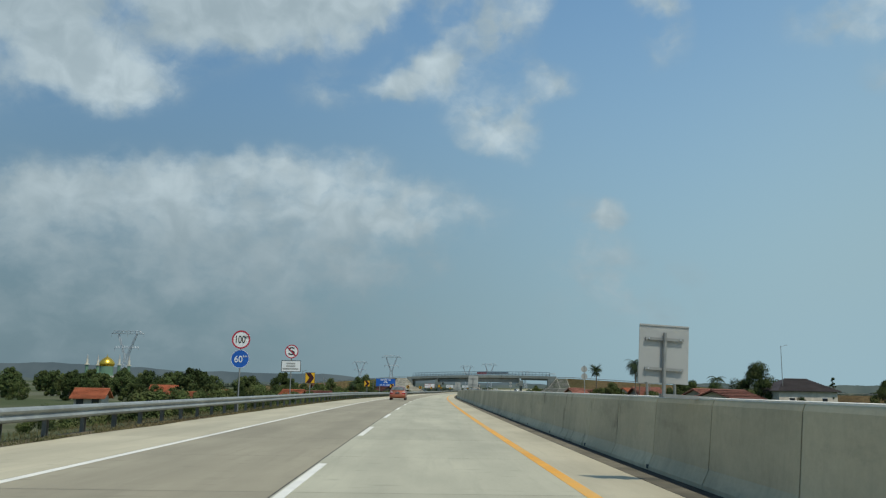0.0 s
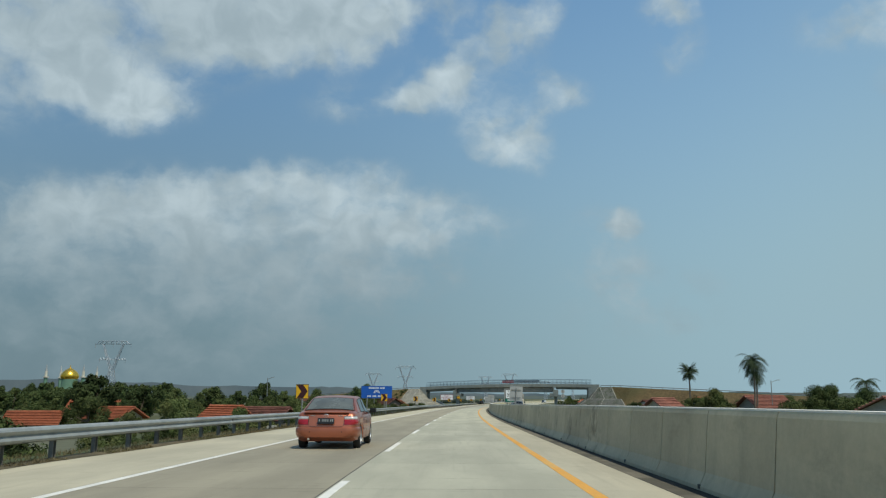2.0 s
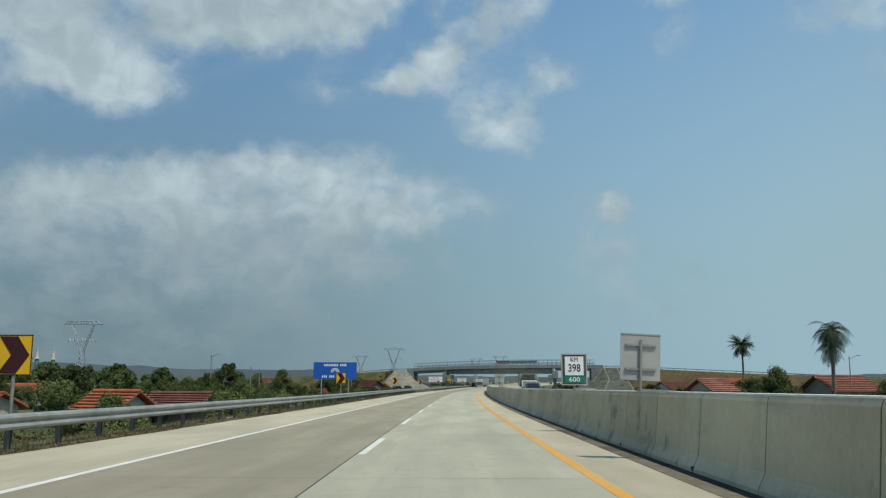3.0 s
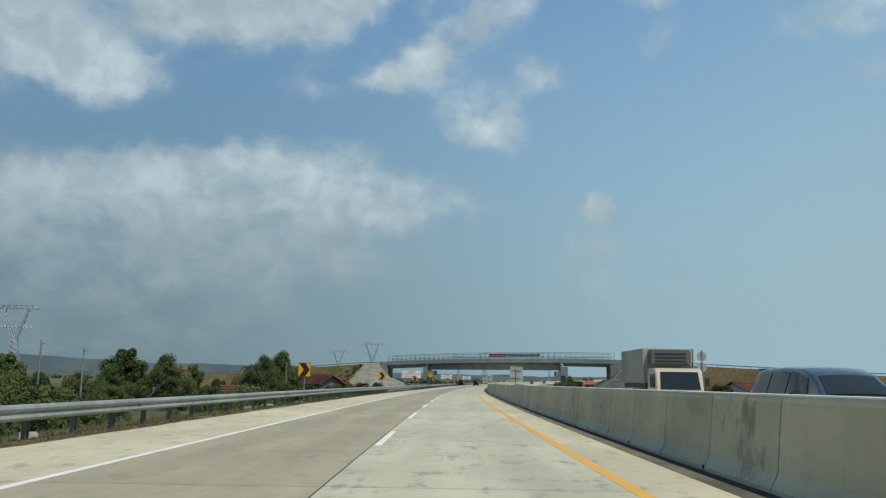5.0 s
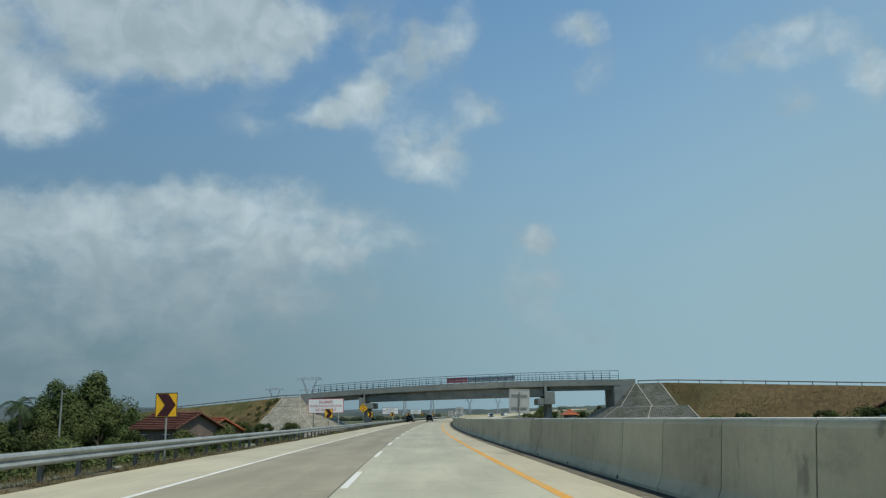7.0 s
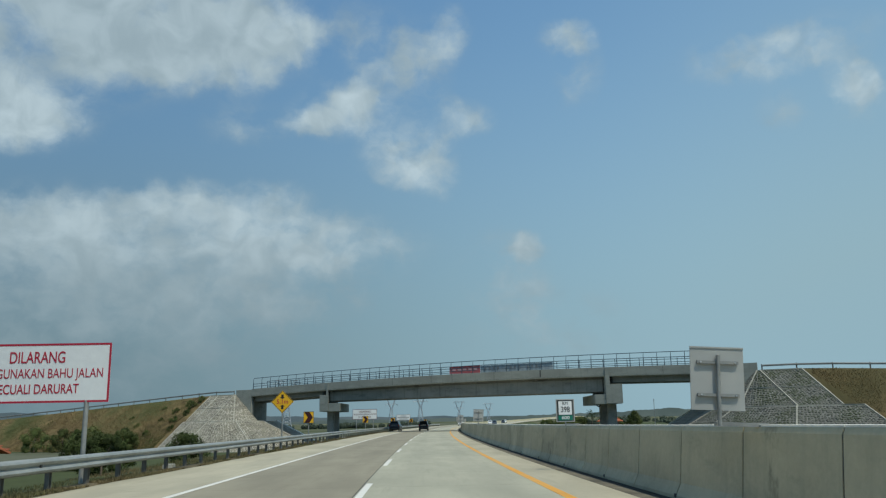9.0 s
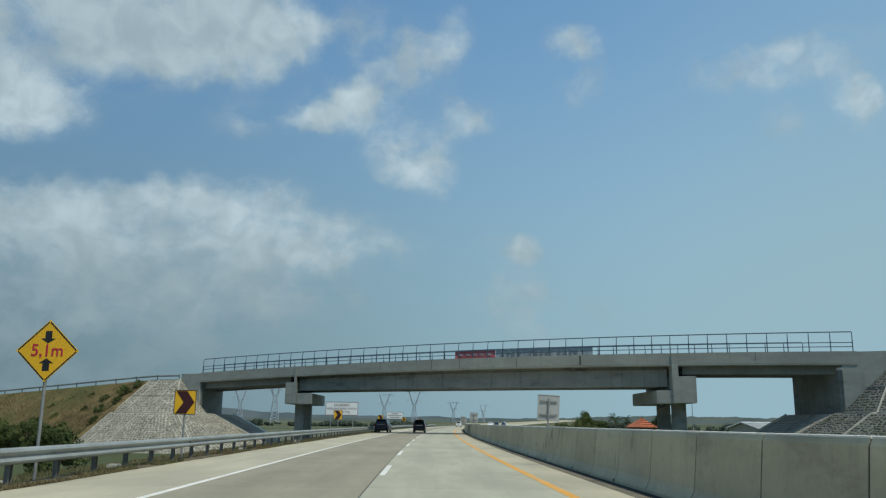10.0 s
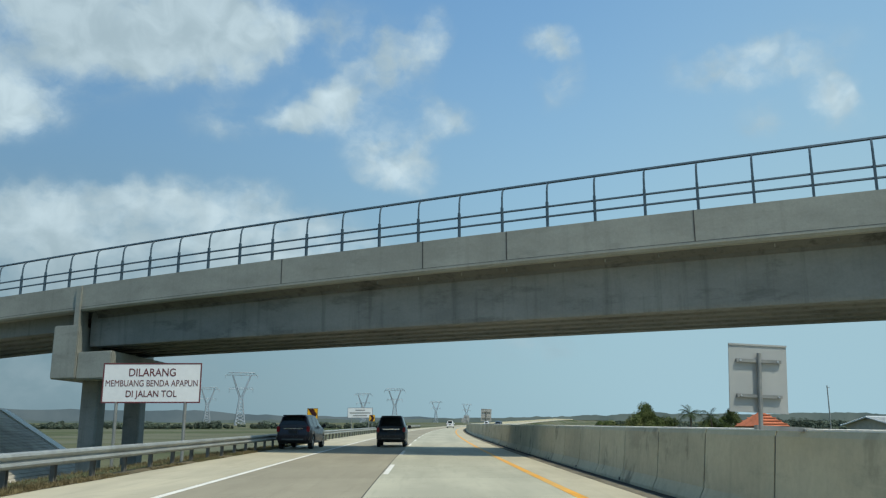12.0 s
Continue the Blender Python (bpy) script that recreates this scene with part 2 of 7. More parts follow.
def fields(name):
    """Farmland: plots of dry and green cover with scrub and bare soil between them."""
    m = bpy.data.materials.new(name)
    m.use_nodes = True
    g = Graph(m.node_tree)
    p, o = g.node("ShaderNodeBsdfPrincipled"), g.node("ShaderNodeOutputMaterial")
    g.put(o.inputs["Surface"], p.outputs[0])
    v = g.node("ShaderNodeNewGeometry").outputs["Position"]
    plots = g.node("ShaderNodeTexVoronoi")
    plots.inputs["Scale"].default_value = 1.0
    bent = g.vec("ADD", g.vec("MULTIPLY", v, (0.011, 0.024, 0.0)), g.vec("MULTIPLY", g.noise(v, 0.02, 3.0, color=True), (0.5, 0.5, 0.0)))
    g.put(plots.inputs["Vector"], bent)
    pick = g.node("ShaderNodeSeparateXYZ")
    g.put(pick.inputs[0], plots.outputs["Color"])
    c = g.mix(g.ramp(pick.outputs[0], 0.25, 0.75), (0.068, 0.082, 0.034), (0.115, 0.115, 0.062))
    c = g.mix(g.ramp(pick.outputs[1], 0.7, 0.75), c, (0.125, 0.128, 0.082))
    c = g.mix(g.ramp(g.noise(v, 0.05, 4.0), 0.5, 0.7, 0.0, 0.7), c, (0.055, 0.068, 0.028))
    c = g.mix(1.0, c, g.mix(g.noise(v, 0.6, 5.0, 0.65), (0.6,) * 3, (1.4,) * 3), "MULTIPLY")
    g.put(p.inputs["Base Color"], c)
    p.inputs["Roughness"].default_value = 0.95
    p.inputs["Specular IOR Level"].default_value = 0.15
    b = g.node("ShaderNodeBump")
    b.inputs["Strength"].default_value, b.inputs["Distance"].default_value = 0.6, 0.05
    g.put(b.inputs["Height"], g.noise(v, 2.0, 4.0))
    g.put(p.inputs["Normal"], b.outputs[0])
    return m


M_LANE_L = concrete_road("concrete_lane_left", (0.315, 0.274, 0.186), -1.8, 3.0)
M_LANE_R = concrete_road("concrete_lane_right", (0.432, 0.404, 0.29), 1.8, 11.0)
M_SHOULDER = concrete_road("concrete_shoulder", (0.468, 0.414, 0.284), 90.0, 23.0)
# dirt, blackened further for the shade at the barrier foot
M_GUTTER = pbr("gutter_dirt_shade", (0.05, 0.046, 0.038), 0.95, var=0.6, scale=5.0, coarse=0.6, where="World", tint=(0.03, 0.028, 0.022), spec=0.2)
M_DUST = pbr("gutter_dust", (0.20, 0.175, 0.125), 0.95, var=0.4, scale=5.0, coarse=0.5, where="World", tint=(0.10, 0.09, 0.066), spec=0.2)
M_JOINT = pbr("joint_sealant", (0.05, 0.048, 0.045), 0.8, var=0.3)
M_WHITE_LINE = pbr("white_road_paint", (0.80, 0.765, 0.67), 0.65, var=0.14, scale=3.0, coarse=0.7, where="World", tint=(0.70, 0.665, 0.58), spec=0.3)
M_YELLOW_LINE = pbr("orange_road_paint", (0.80, 0.37, 0.035), 0.6, var=0.15, scale=3.0, coarse=0.4, where="World", tint=(0.66, 0.38, 0.10))
M_BARRIER = stained("barrier_concrete", (0.475, 0.43, 0.292), (0.26, 0.24, 0.17), (0.0, 1.0), 0.28, 0.42, random=0.09, smudge=0.6)
# sun on the barrier crest and edge beam, put into a pale colour
M_SUNLIT = pbr("sunlit_pale_concrete", (0.76, 0.73, 0.64), 0.8, var=0.12, where="World", spec=0.3)
M_BRIDGE = stained("bridge_concrete", (0.295, 0.303, 0.266), (0.16, 0.163, 0.145), (0.8202, -0.5720), 0.25, 0.35)
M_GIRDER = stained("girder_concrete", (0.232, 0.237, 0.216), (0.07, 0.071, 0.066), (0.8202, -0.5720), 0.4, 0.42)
# stains plus the shade under the deck, put into one dark colour
M_FILLET = stained("stained_shaded_deck_edge", (0.125, 0.127, 0.115), (0.035, 0.036, 0.034), (0.8202, -0.5720), 0.6, 0.9)
M_RAILING = pbr("painted_steel_railing", (0.055, 0.09, 0.115), 0.5, 0.1, var=0.12, bump=0.0)
M_GALV = pbr("galvanised_steel", (0.34, 0.35, 0.325), 0.55, 0.35, var=0.22, scale=4.0, coarse=0.6, bump=0.06, where="World")
M_POST = pbr("dull_galvanised_post", (0.26, 0.265, 0.25), 0.6, 0.4, var=0.25, where="World", bump=0.1)
M_GPOST = pbr("weathered_rail_post", (0.15, 0.14, 0.118), 0.8, 0.1, var=0.3, where="World", bump=0.1)
M_STONE = pbr("pitched_stone", (0.255, 0.238, 0.188), 0.9, var=0.3, scale=1.7, coarse=0.5, bump=0.5, bump_scale=12, where="World", tint=(0.27, 0.25, 0.19), spec=0.2)
# mossy green-grey, darkened further for a slope turned from the sun
M_STONE_MOSS_SHADE = pbr("mossy_shaded_stone", (0.155, 0.155, 0.13), 0.95, var=0.35, scale=1.7, coarse=0.4, bump=0.5, bump_scale=12, where="World", tint=(0.085, 0.095, 0.06), spec=0.2)
M_SLOPE = pbr("dark_slope_concrete", (0.36, 0.33, 0.27), 0.9, var=0.3, scale=1.5, coarse=0.4, bump=0.3, bump_scale=14, where="World", spec=0.2)
M_MORTAR = pbr("stone_bed_mortar", (0.36, 0.34, 0.28), 0.95, var=0.2, scale=2.5, bump=0.6, bump_scale=9, where="World", spec=0.2)
# mortar darkened along with the shaded stone
M_MORTAR_DARK = pbr("dark_shaded_mortar", (0.165, 0.163, 0.142), 0.95, var=0.3, scale=2.5, bump=0.6, bump_scale=9, where="World", spec=0.2)
M_RIB = pbr("concrete_rib", (0.36, 0.345, 0.285), 0.9, var=0.25, where="World", spec=0.2)
M_DRY = pbr("dry_grass_bank", (0.145, 0.102, 0.05), 0.95, var=0.4, scale=0.9, coarse=0.06, bump=0.8, bump_scale=5, where="World", tint=(0.098, 0.084, 0.038), spec=0.15)
M_DRY_PALE = pbr("pale_dry_grass_bank", (0.185, 0.135, 0.062), 0.95, var=0.5, scale=0.7, coarse=0.09, bump=0.9, bump_scale=5, where="World", tint=(0.085, 0.092, 0.034), spec=0.15)
M_GROUND = fields("field_ground")
M_GRASS = pbr("verge_grass", (0.175, 0.14, 0.072), 0.95, var=0.45, scale=2.0, coarse=0.15, bump=0, where="World", tint=(0.10, 0.102, 0.046), spec=0.1)
M_SOIL = pbr("verge_soil", (0.155, 0.125, 0.075), 0.95, var=0.5, scale=4.0, coarse=0.5, bump=0.7, bump_scale=25, where="World", tint=(0.075, 0.066, 0.042), spec=0.1)
M_BANK_BLADE = pbr("pale_dry_blades", (0.215, 0.155, 0.075), 0.95, var=0.35, scale=0.5, coarse=0.10, bump=0, where="World", tint=(0.075, 0.09, 0.032), spec=0.1)
M_BANK_BLADE_DARK = pbr("brown_dry_blades", (0.165, 0.118, 0.058), 0.95, var=0.35, scale=0.4, coarse=0.08, bump=0, where="World", tint=(0.11, 0.095, 0.042), spec=0.1)
M_LEAF = pbr("tree_leaf", (0.078, 0.104, 0.034), 0.85, var=0.6, scale=0.9, coarse=0.25, bump=0, where="World", tint=(0.112, 0.122, 0.044), random=0.25, spec=0.1)
M_LEAF_DARK = pbr("dark_tree_leaf", (0.056, 0.081, 0.028), 0.85, var=0.55, scale=0.9, coarse=0.25, bump=0, where="World", tint=(0.08, 0.098, 0.034), random=0.25, spec=0.1)
M_PALM = pbr("palm_frond", (0.036, 0.055, 0.022), 0.7, var=0.35, scale=1.5, bump=0, where="World", spec=0.2)
M_BARK = pbr("bark", (0.16, 0.125, 0.09), 0.9, var=0.35, scale=6, bump=0.6, bump_scale=18)
# leaf green lightened and greyed, some haze put into the colour
M_FAR = pbr("far_woods", (0.085, 0.108, 0.078), 0.95, var=0.4, scale=0.05, coarse=0.01, bump=0, where="World", spec=0.1)
M_SIGN_Y = pbr("yellow_sign_sheet", (0.72, 0.40, 0.015), 0.4, var=0.06, bump=0)
M_SIGN_W = pbr("white_sign_sheet", (0.74, 0.75, 0.74), 0.4, var=0.05, bump=0)
M_SIGN_B = pbr("blue_sign_sheet", (0.012, 0.10, 0.42), 0.4, var=0.08, bump=0)
M_SIGN_G = pbr("green_sign_sheet", (0.01, 0.16, 0.11), 0.4, var=0.08, bump=0)
M_RED = pbr("red_sign_sheet", (0.42, 0.02, 0.045), 0.4, var=0.08, bump=0)
M_MAROON_INK = pbr("dark_maroon_lettering", (0.13, 0.035, 0.04), 0.5, var=0.15, bump=0)
M_BLACK = pbr("black_sign_sheet", (0.015, 0.015, 0.016), 0.45, var=0.1, bump=0)
M_SIGN_BACK = pbr("bare_aluminium_sign_back", (0.37, 0.375, 0.355), 0.55, 0.2, var=0.08, scale=2.0, bump=0.03)
M_TILE = pbr("clay_roof_tile", (0.36, 0.118, 0.06), 0.85, var=0.28, scale=2.5, coarse=0.5, bump=0.4, bump_scale=8, where="World", random=0.2, spec=0.2)
M_TILE_OLD = pbr("weathered_roof_tile", (0.175, 0.078, 0.058), 0.9, var=0.3, scale=2.5, coarse=0.5, bump=0.4, bump_scale=8, where="World", random=0.15, spec=0.2)
M_TILE_FADED = pbr("faded_pink_roof_tile", (0.28, 0.125, 0.092), 0.9, var=0.3, scale=2.0, coarse=0.4, bump=0.4, bump_scale=8, where="World", random=0.12, spec=0.15)
M_SLATE = pbr("dark_roof_tile", (0.055, 0.045, 0.045), 0.8, var=0.25, scale=2.5, bump=0.4, bump_scale=8, where="World")
M_WALL = pbr("house_plaster", (0.52, 0.46, 0.38), 0.85, var=0.15, scale=1.5, where="World", random=0.2)
M_WALL_DARK = pbr("dark_house_wall", (0.16, 0.12, 0.10), 0.9, var=0.25, scale=1.5, where="World")
M_ZINC = pbr("pale_metal_roof", (0.62, 0.63, 0.62), 0.5, 0.2, var=0.1, where="World")
M_WINDOW = pbr("window_glass", (0.03, 0.035, 0.04), 0.08, var=0.1, bump=0)
M_GOLD = pbr("gold_dome", (0.80, 0.48, 0.06), 0.3, 0.85, var=0.08, bump=0)
M_MOSQUE = pbr("mosque_wall", (0.55, 0.52, 0.42), 0.8, var=0.12, bump=0)
M_MINT = pbr("green_minaret_tile", (0.13, 0.24, 0.16), 0.7, var=0.12, bump=0)
M_PYLON = pbr("lattice_steel", (0.36, 0.40, 0.43), 0.55, 0.3, var=0.08, bump=0)
M_CAR = pbr("copper_car_paint", (0.385, 0.115, 0.056), 0.38, 0.5, var=0.04, scale=1.5, coarse=0.8, bump=0.0, clear=0.5)
M_NAVY = pbr("black_car_paint", (0.009, 0.010, 0.016), 0.38, 0.0, var=0.1, bump=0, clear=0.35, spec=0.35)
M_MAROON = pbr("dark_plum_car_paint", (0.019, 0.011, 0.016), 0.38, 0.0, var=0.1, bump=0, clear=0.35, spec=0.35)
M_BLUE_CAR = pbr("blue_grey_car_paint", (0.032, 0.040, 0.047), 0.34, 0.2, var=0.08, bump=0, clear=1.0)
M_WHITE_CAR = pbr("white_car_paint", (0.72, 0.72, 0.70), 0.35, var=0.05, bump=0, clear=0.8)
M_CREAM = pbr("cream_cab_paint", (0.58, 0.50, 0.37), 0.4, var=0.06, bump=0, clear=0.4)
M_GLASS = pbr("tinted_car_glass", (0.014, 0.017, 0.017), 0.06, var=0.1, bump=0, spec=0.4)
# lighter grey-green: reflected sky painted into the glass colour
M_GLASS_SKY = pbr("sky_toned_rear_glass", (0.115, 0.125, 0.11), 0.3, var=0.25, scale=2.0, coarse=1.2, bump=0, spec=0.4)
M_COWL = pbr("dark_cowl", (0.10, 0.105, 0.10), 0.6, var=0.2, bump=0)
M_TRIM = pbr("black_rubber_trim", (0.016, 0.016, 0.016), 0.6, var=0.2, bump=0)
M_TYRE = pbr("tyre_rubber", (0.022, 0.021, 0.020), 0.85, var=0.25, bump=0.2)
M_RIM = pbr("alloy_rim", (0.55, 0.55, 0.55), 0.3, 0.9, var=0.08, bump=0)
M_CHROME = pbr("chrome", (0.75, 0.75, 0.74), 0.12, 1.0, var=0.04, bump=0)
M_LAMP_RED = pbr("red_lamp_lens", (0.30, 0.012, 0.018), 0.16, var=0.2, bump=0)
M_LAMP_CLEAR = pbr("clear_lamp_lens", (0.55, 0.52, 0.50), 0.3, 0.2, var=0.2, bump=0)
M_BOX = pbr("grey_cargo_box", (0.37, 0.36, 0.31), 0.65, 0.1, var=0.2, scale=1.0, coarse=0.4, tint=(0.28, 0.275, 0.24))
M_BANNER = pbr("red_banner_cloth", (0.50, 0.12, 0.12), 0.85, var=0.2, scale=3)
M_BANNER_PALE = pbr("faded_banner_print", (0.62, 0.38, 0.36), 0.85, var=0.2, scale=3)
M_BANNER_GREY = pbr("faded_banner_cloth", (0.38, 0.42, 0.41), 0.85, var=0.2, scale=2)


# ---- mesh helpers ----
class Mesh:
    """Collects faces of one part."""

    def __init__(self):
        self.v, self.f, self.uv = [], [], []

    def add(self, verts, faces):
        k = len(self.v)
        self.v += [tuple(p) for p in verts]
        self.f += [tuple(i + k for i in f) for f in faces]
        return self

    def box(self, c, size, m=None, taper=(1, 1)):
        x, y, z = (s / 2 for s in size)
        pts = [Vector((sx * x * (taper[0] if sz > 0 else 1), sy * y * (taper[1] if sz > 0 else 1), sz * z)) for sz in (-1, 1) for sx, sy in ((-1, -1), (1, -1), (1, 1), (-1, 1))]
        if m is not None:
            pts = [m @ p for p in pts]
        return self.add([p + Vector(c) for p in pts], [(3, 2, 1, 0), (4, 5, 6, 7), (0, 1, 5, 4), (1, 2, 6, 5), (2, 3, 7, 6), (3, 0, 4, 7)])

    def tube(self, a, b, r, r2=None, n=8, caps=True):
        a, b = Vector(a), Vector(b)
        r2 = r if r2 is None else r2
        q = (b - a).to_track_quat("Z", "Y")
        ring = [Vector((math.cos(2 * math.pi * i / n), math.sin(2 * math.pi * i / n), 0)) for i in range(n)]
        pts = [a + q @ (p * r) for p in ring] + [b + q @ (p * r2) for p in ring]
        faces = [(i, (i + 1) % n, n + (i + 1) % n, n + i) for i in range(n)]
        if caps:
            faces += [tuple(reversed(range(n))), tuple(range(n, 2 * n))]
        return self.add(pts, faces)

    def loft(self, rings, closed=True, caps=True):
        n = len(rings[0])
        pts = [p for r in rings for p in r]
        faces = []
        for j in range(len(rings) - 1):
            for i in range(n if closed else n - 1):
                k = (i + 1) % n
                faces.append((j * n + i, j * n + k, (j + 1) * n + k, (j + 1) * n + i))
        if caps:
            faces += [tuple(reversed(range(n))), tuple(range((len(rings) - 1) * n, len(rings) * n))]
        return self.add(pts, faces)

    def slab(self, loop, thick):
        """A flat polygon given as a loop, thickened along its normal."""
        loop = [Vector(p) for p in loop]
        nrm = (loop[1] - loop[0]).cross(loop[2] - loop[0]).normalized()
        n = len(loop)
        return self.add(loop + [p - nrm * thick for p in loop],
                        [tuple(range(n)), tuple(reversed(range(n, 2 * n)))] + [(i, n + i, n + (i + 1) % n, (i + 1) % n) for i in range(n)])

    def data(self, name, material, smooth=False, bevel=0.0):
        me = bpy.data.meshes.new(name)
        me.from_pydata(self.v, [], self.f)
        if bevel or smooth:
            bm = bmesh.new()
            bm.from_mesh(me)
            bmesh.ops.remove_doubles(bm, verts=bm.verts, dist=1e-5)
            bmesh.ops.recalc_face_normals(bm, faces=bm.faces)
            if bevel:
                bmesh.ops.bevel(bm, geom=[e for e in bm.edges if e.is_manifold and e.calc_face_angle(0) > 0.6], offset=bevel, segments=2, affect="EDGES", clamp_overlap=True)
            bm.to_mesh(me)
            bm.free()
        if smooth:
            me.polygons.foreach_set("use_smooth", [True] * len(me.polygons))
            me.set_sharp_from_angle(angle=radians(38))
        me.materials.append(material)
        return me


def thing(name, label, category, m=None, group="", kind=""):
    ob = tagged(new(name), label, category, group, kind)
    ob.empty_display_size = 0.2
    if m is not None:
        ob.matrix_world = m
    return ob


def part(name, mesh, material, parent, label="", smooth=False, bevel=0.0, m=None):
    ob = new(name, mesh.data(name, material, smooth, bevel) if isinstance(mesh, Mesh) else mesh)
    ob.parent = parent
    if m is not None:
        ob.matrix_local = m
    if label:
        tagged(ob, label)
    return ob


def lettering(text, size, material, parent, m, name="lettering", width=None, thick=0.002):
    cu = bpy.data.curves.new(name, "FONT")
    cu.body, cu.size, cu.align_x, cu.align_y, cu.extrude, cu.offset = text, size, "CENTER", "CENTER", thick, 0.0 if "M" in text else size * 0.008
    tmp = bpy.data.objects.new(name, cu)
    scene.collection.objects.link(tmp)
    bpy.context.view_layer.update()
    me = bpy.data.meshes.new_from_object(tmp.evaluated_get(bpy.context.evaluated_depsgraph_get()))
    bpy.data.objects.remove(tmp)
    me.materials.clear()
    me.materials.append(material)
    if width:
        w = max(v.co.x for v in me.vertices) - min(v.co.x for v in me.vertices)
        me.transform(Matrix.Diagonal((width / w, 1, 1, 1)))
    ob = new(name, me)
    ob.parent, ob.matrix_local = parent, m
    return ob


# ---- the road's line ----
def road_x(y):
    t = min(y, 420.0) / 100
    x = 1.18457 * t ** 2 + 0.097007 * t ** 3 - 0.003584 * t ** 4
    if y > 420:
        x += road_s(420.0) * (y - 420) + 0.5 * 0.00040 * (y - 420) ** 2
    return x


def road_s(y):
    t = min(y, 420.0) / 100
    return (2.36914 * t + 0.291021 * t ** 2 - 0.014336 * t ** 3) / 100 + max(0, y - 420) * 0.00040


LEVELS = (1.22, 1.072, 0.624, 0.361, 0.062, 0.0, 0.0, 0.0)      # the road falls gently towards the bridge; one level every 75 m


def road_z(y):
    if y > 600:
        return 1.2e-5 * (min(y, 1200.0) - 600) ** 2      # climbs gently far ahead
    y = min(max(y, 0.0), 524.0)
    i = int(y // 75)
    t = y / 75 - i

    def grad(k):
        return (LEVELS[min(k + 1, 7)] - LEVELS[max(k - 1, 0)]) / (min(k + 1, 7) - max(k - 1, 0))
    a, b = LEVELS[i], LEVELS[min(i + 1, 7)]
    return (2 * t ** 3 - 3 * t * t + 1) * a + (t ** 3 - 2 * t * t + t) * grad(i) + (3 * t * t - 2 * t ** 3) * b + (t ** 3 - t * t) * grad(min(i + 1, 7))


def at(lat, y, z=0.0):
    s = road_s(y)
    k = 1 / math.sqrt(1 + s * s)
    return Vector((road_x(y) + lat * k, y - lat * s * k, z + road_z(y)))


def along(lat, y, z=0.0):
    """A pose on the road: x across it to the right, y along it."""
    fall = math.atan((road_z(y + 1) - road_z(y - 1)) / 2)
    return Matrix.Translation(at(lat, y, z)) @ Matrix.Rotation(-math.atan(road_s(y)), 4, "Z") @ Matrix.Rotation(fall, 4, "X")


def beside(lat, y, z=0.0):
    """Like along, but lat is taken straight across, at the very y."""
    return Matrix.Translation((road_x(y) + lat, y, z + road_z(y))) @ Matrix.Rotation(-math.atan(road_s(y)), 4, "Z")


YS = [-60 + 5 * i for i in range(133)] + [610 + 15 * i for i in range(60)]


def strip(name, lat0, lat1, z, material, kind="structure", label="", category="", ys=None, depth=0.05, parent=None, cols=1):
    ys = ys or YS
    lats = [lat0 + (lat1 - lat0) * i / cols for i in range(cols + 1)]
    n = cols + 1
    v = [at(l, y, z) for y in ys for l in lats] + [at(l, y, z - depth) for y in ys for l in (lat0, lat1)]
    k = n * len(ys)
    f = [(j * n + i, j * n + i + 1, (j + 1) * n + i + 1, (j + 1) * n + i) for j in range(len(ys) - 1) for i in range(cols)]
    for j in range(len(ys) - 1):
        f.append((j * n, (j + 1) * n, k + 2 * j + 2, k + 2 * j))
        f.append((j * n + cols, k + 2 * j + 1, k + 2 * j + 3, (j + 1) * n + cols))
    me = bpy.data.meshes.new(name)
    me.from_pydata(v, [], f)
    me.materials.append(material)
    uv = me.uv_layers.new(name="UVMap")
    flat_uv = [(l, y) for y in ys for l in lats] + [(l, y) for y in ys for l in (lat0, lat1)]
    vi = np.empty(len(me.loops), dtype=np.int32)
    me.loops.foreach_get("vertex_index", vi)
    uv.data.foreach_set("uv", np.array(flat_uv, dtype=np.float32)[vi].ravel())
    ob = new(name, me)
    if parent:
        ob.parent = parent
    else:
        tagged(ob, label, category, kind=kind)
    return ob


# ---- ground and road ----
def ground_sheet():
    prof = [(-4600, -2.6), (-1500, -2.6), (-400, -2.6), (-120, -2.6), (-40, -2.6), (-14.8, -2.6), (-10.2, -0.32), (-6.95, -0.07), (0, -0.07), (18.4, -0.07),
            (20, -0.4), (26, -2.2), (60, -2.2), (200, -2.2), (800, -2.2), (4600, -2.2)]
    ys = [-400, -100] + [-60 + 12 * i for i in range(60)] + [660 + 60 * i for i in range(20)] + [2200, 3000, 4700]
    me = Mesh()
    n = len(prof)
    for y in ys:
        yr = max(-60, min(y, 1500))
        me.v += [(road_x(yr) + l + (y - yr) * road_s(yr), y, z + road_z(y)) for l, z in prof]
    me.f = [(j * n + i, j * n + i + 1, (j + 1) * n + i + 1, (j + 1) * n + i) for j in range(len(ys) - 1) for i in range(n - 1)]
    ob = new("ground", me.data("ground", M_GROUND))
    tagged(ob, "dry brown and green fields around the toll road", "ground", kind="structure")


ground_sheet()
road = strip("road", -3.72, -0.125, 0.0, M_LANE_L, label="worn grey jointed concrete of the slow lane", category="road")
strip("road", -0.10, 3.72, 0.0, M_LANE_R, label="pale grey jointed concrete of the fast lane", category="road")
strip("road", -0.125, -0.10, -0.004, M_JOINT, label="dark sealed joint between the two lanes", category="road joint")
strip("pavement", -6.95, -3.72, -0.004, M_SHOULDER, label="pale sandy concrete hard shoulder", category="road shoulder")
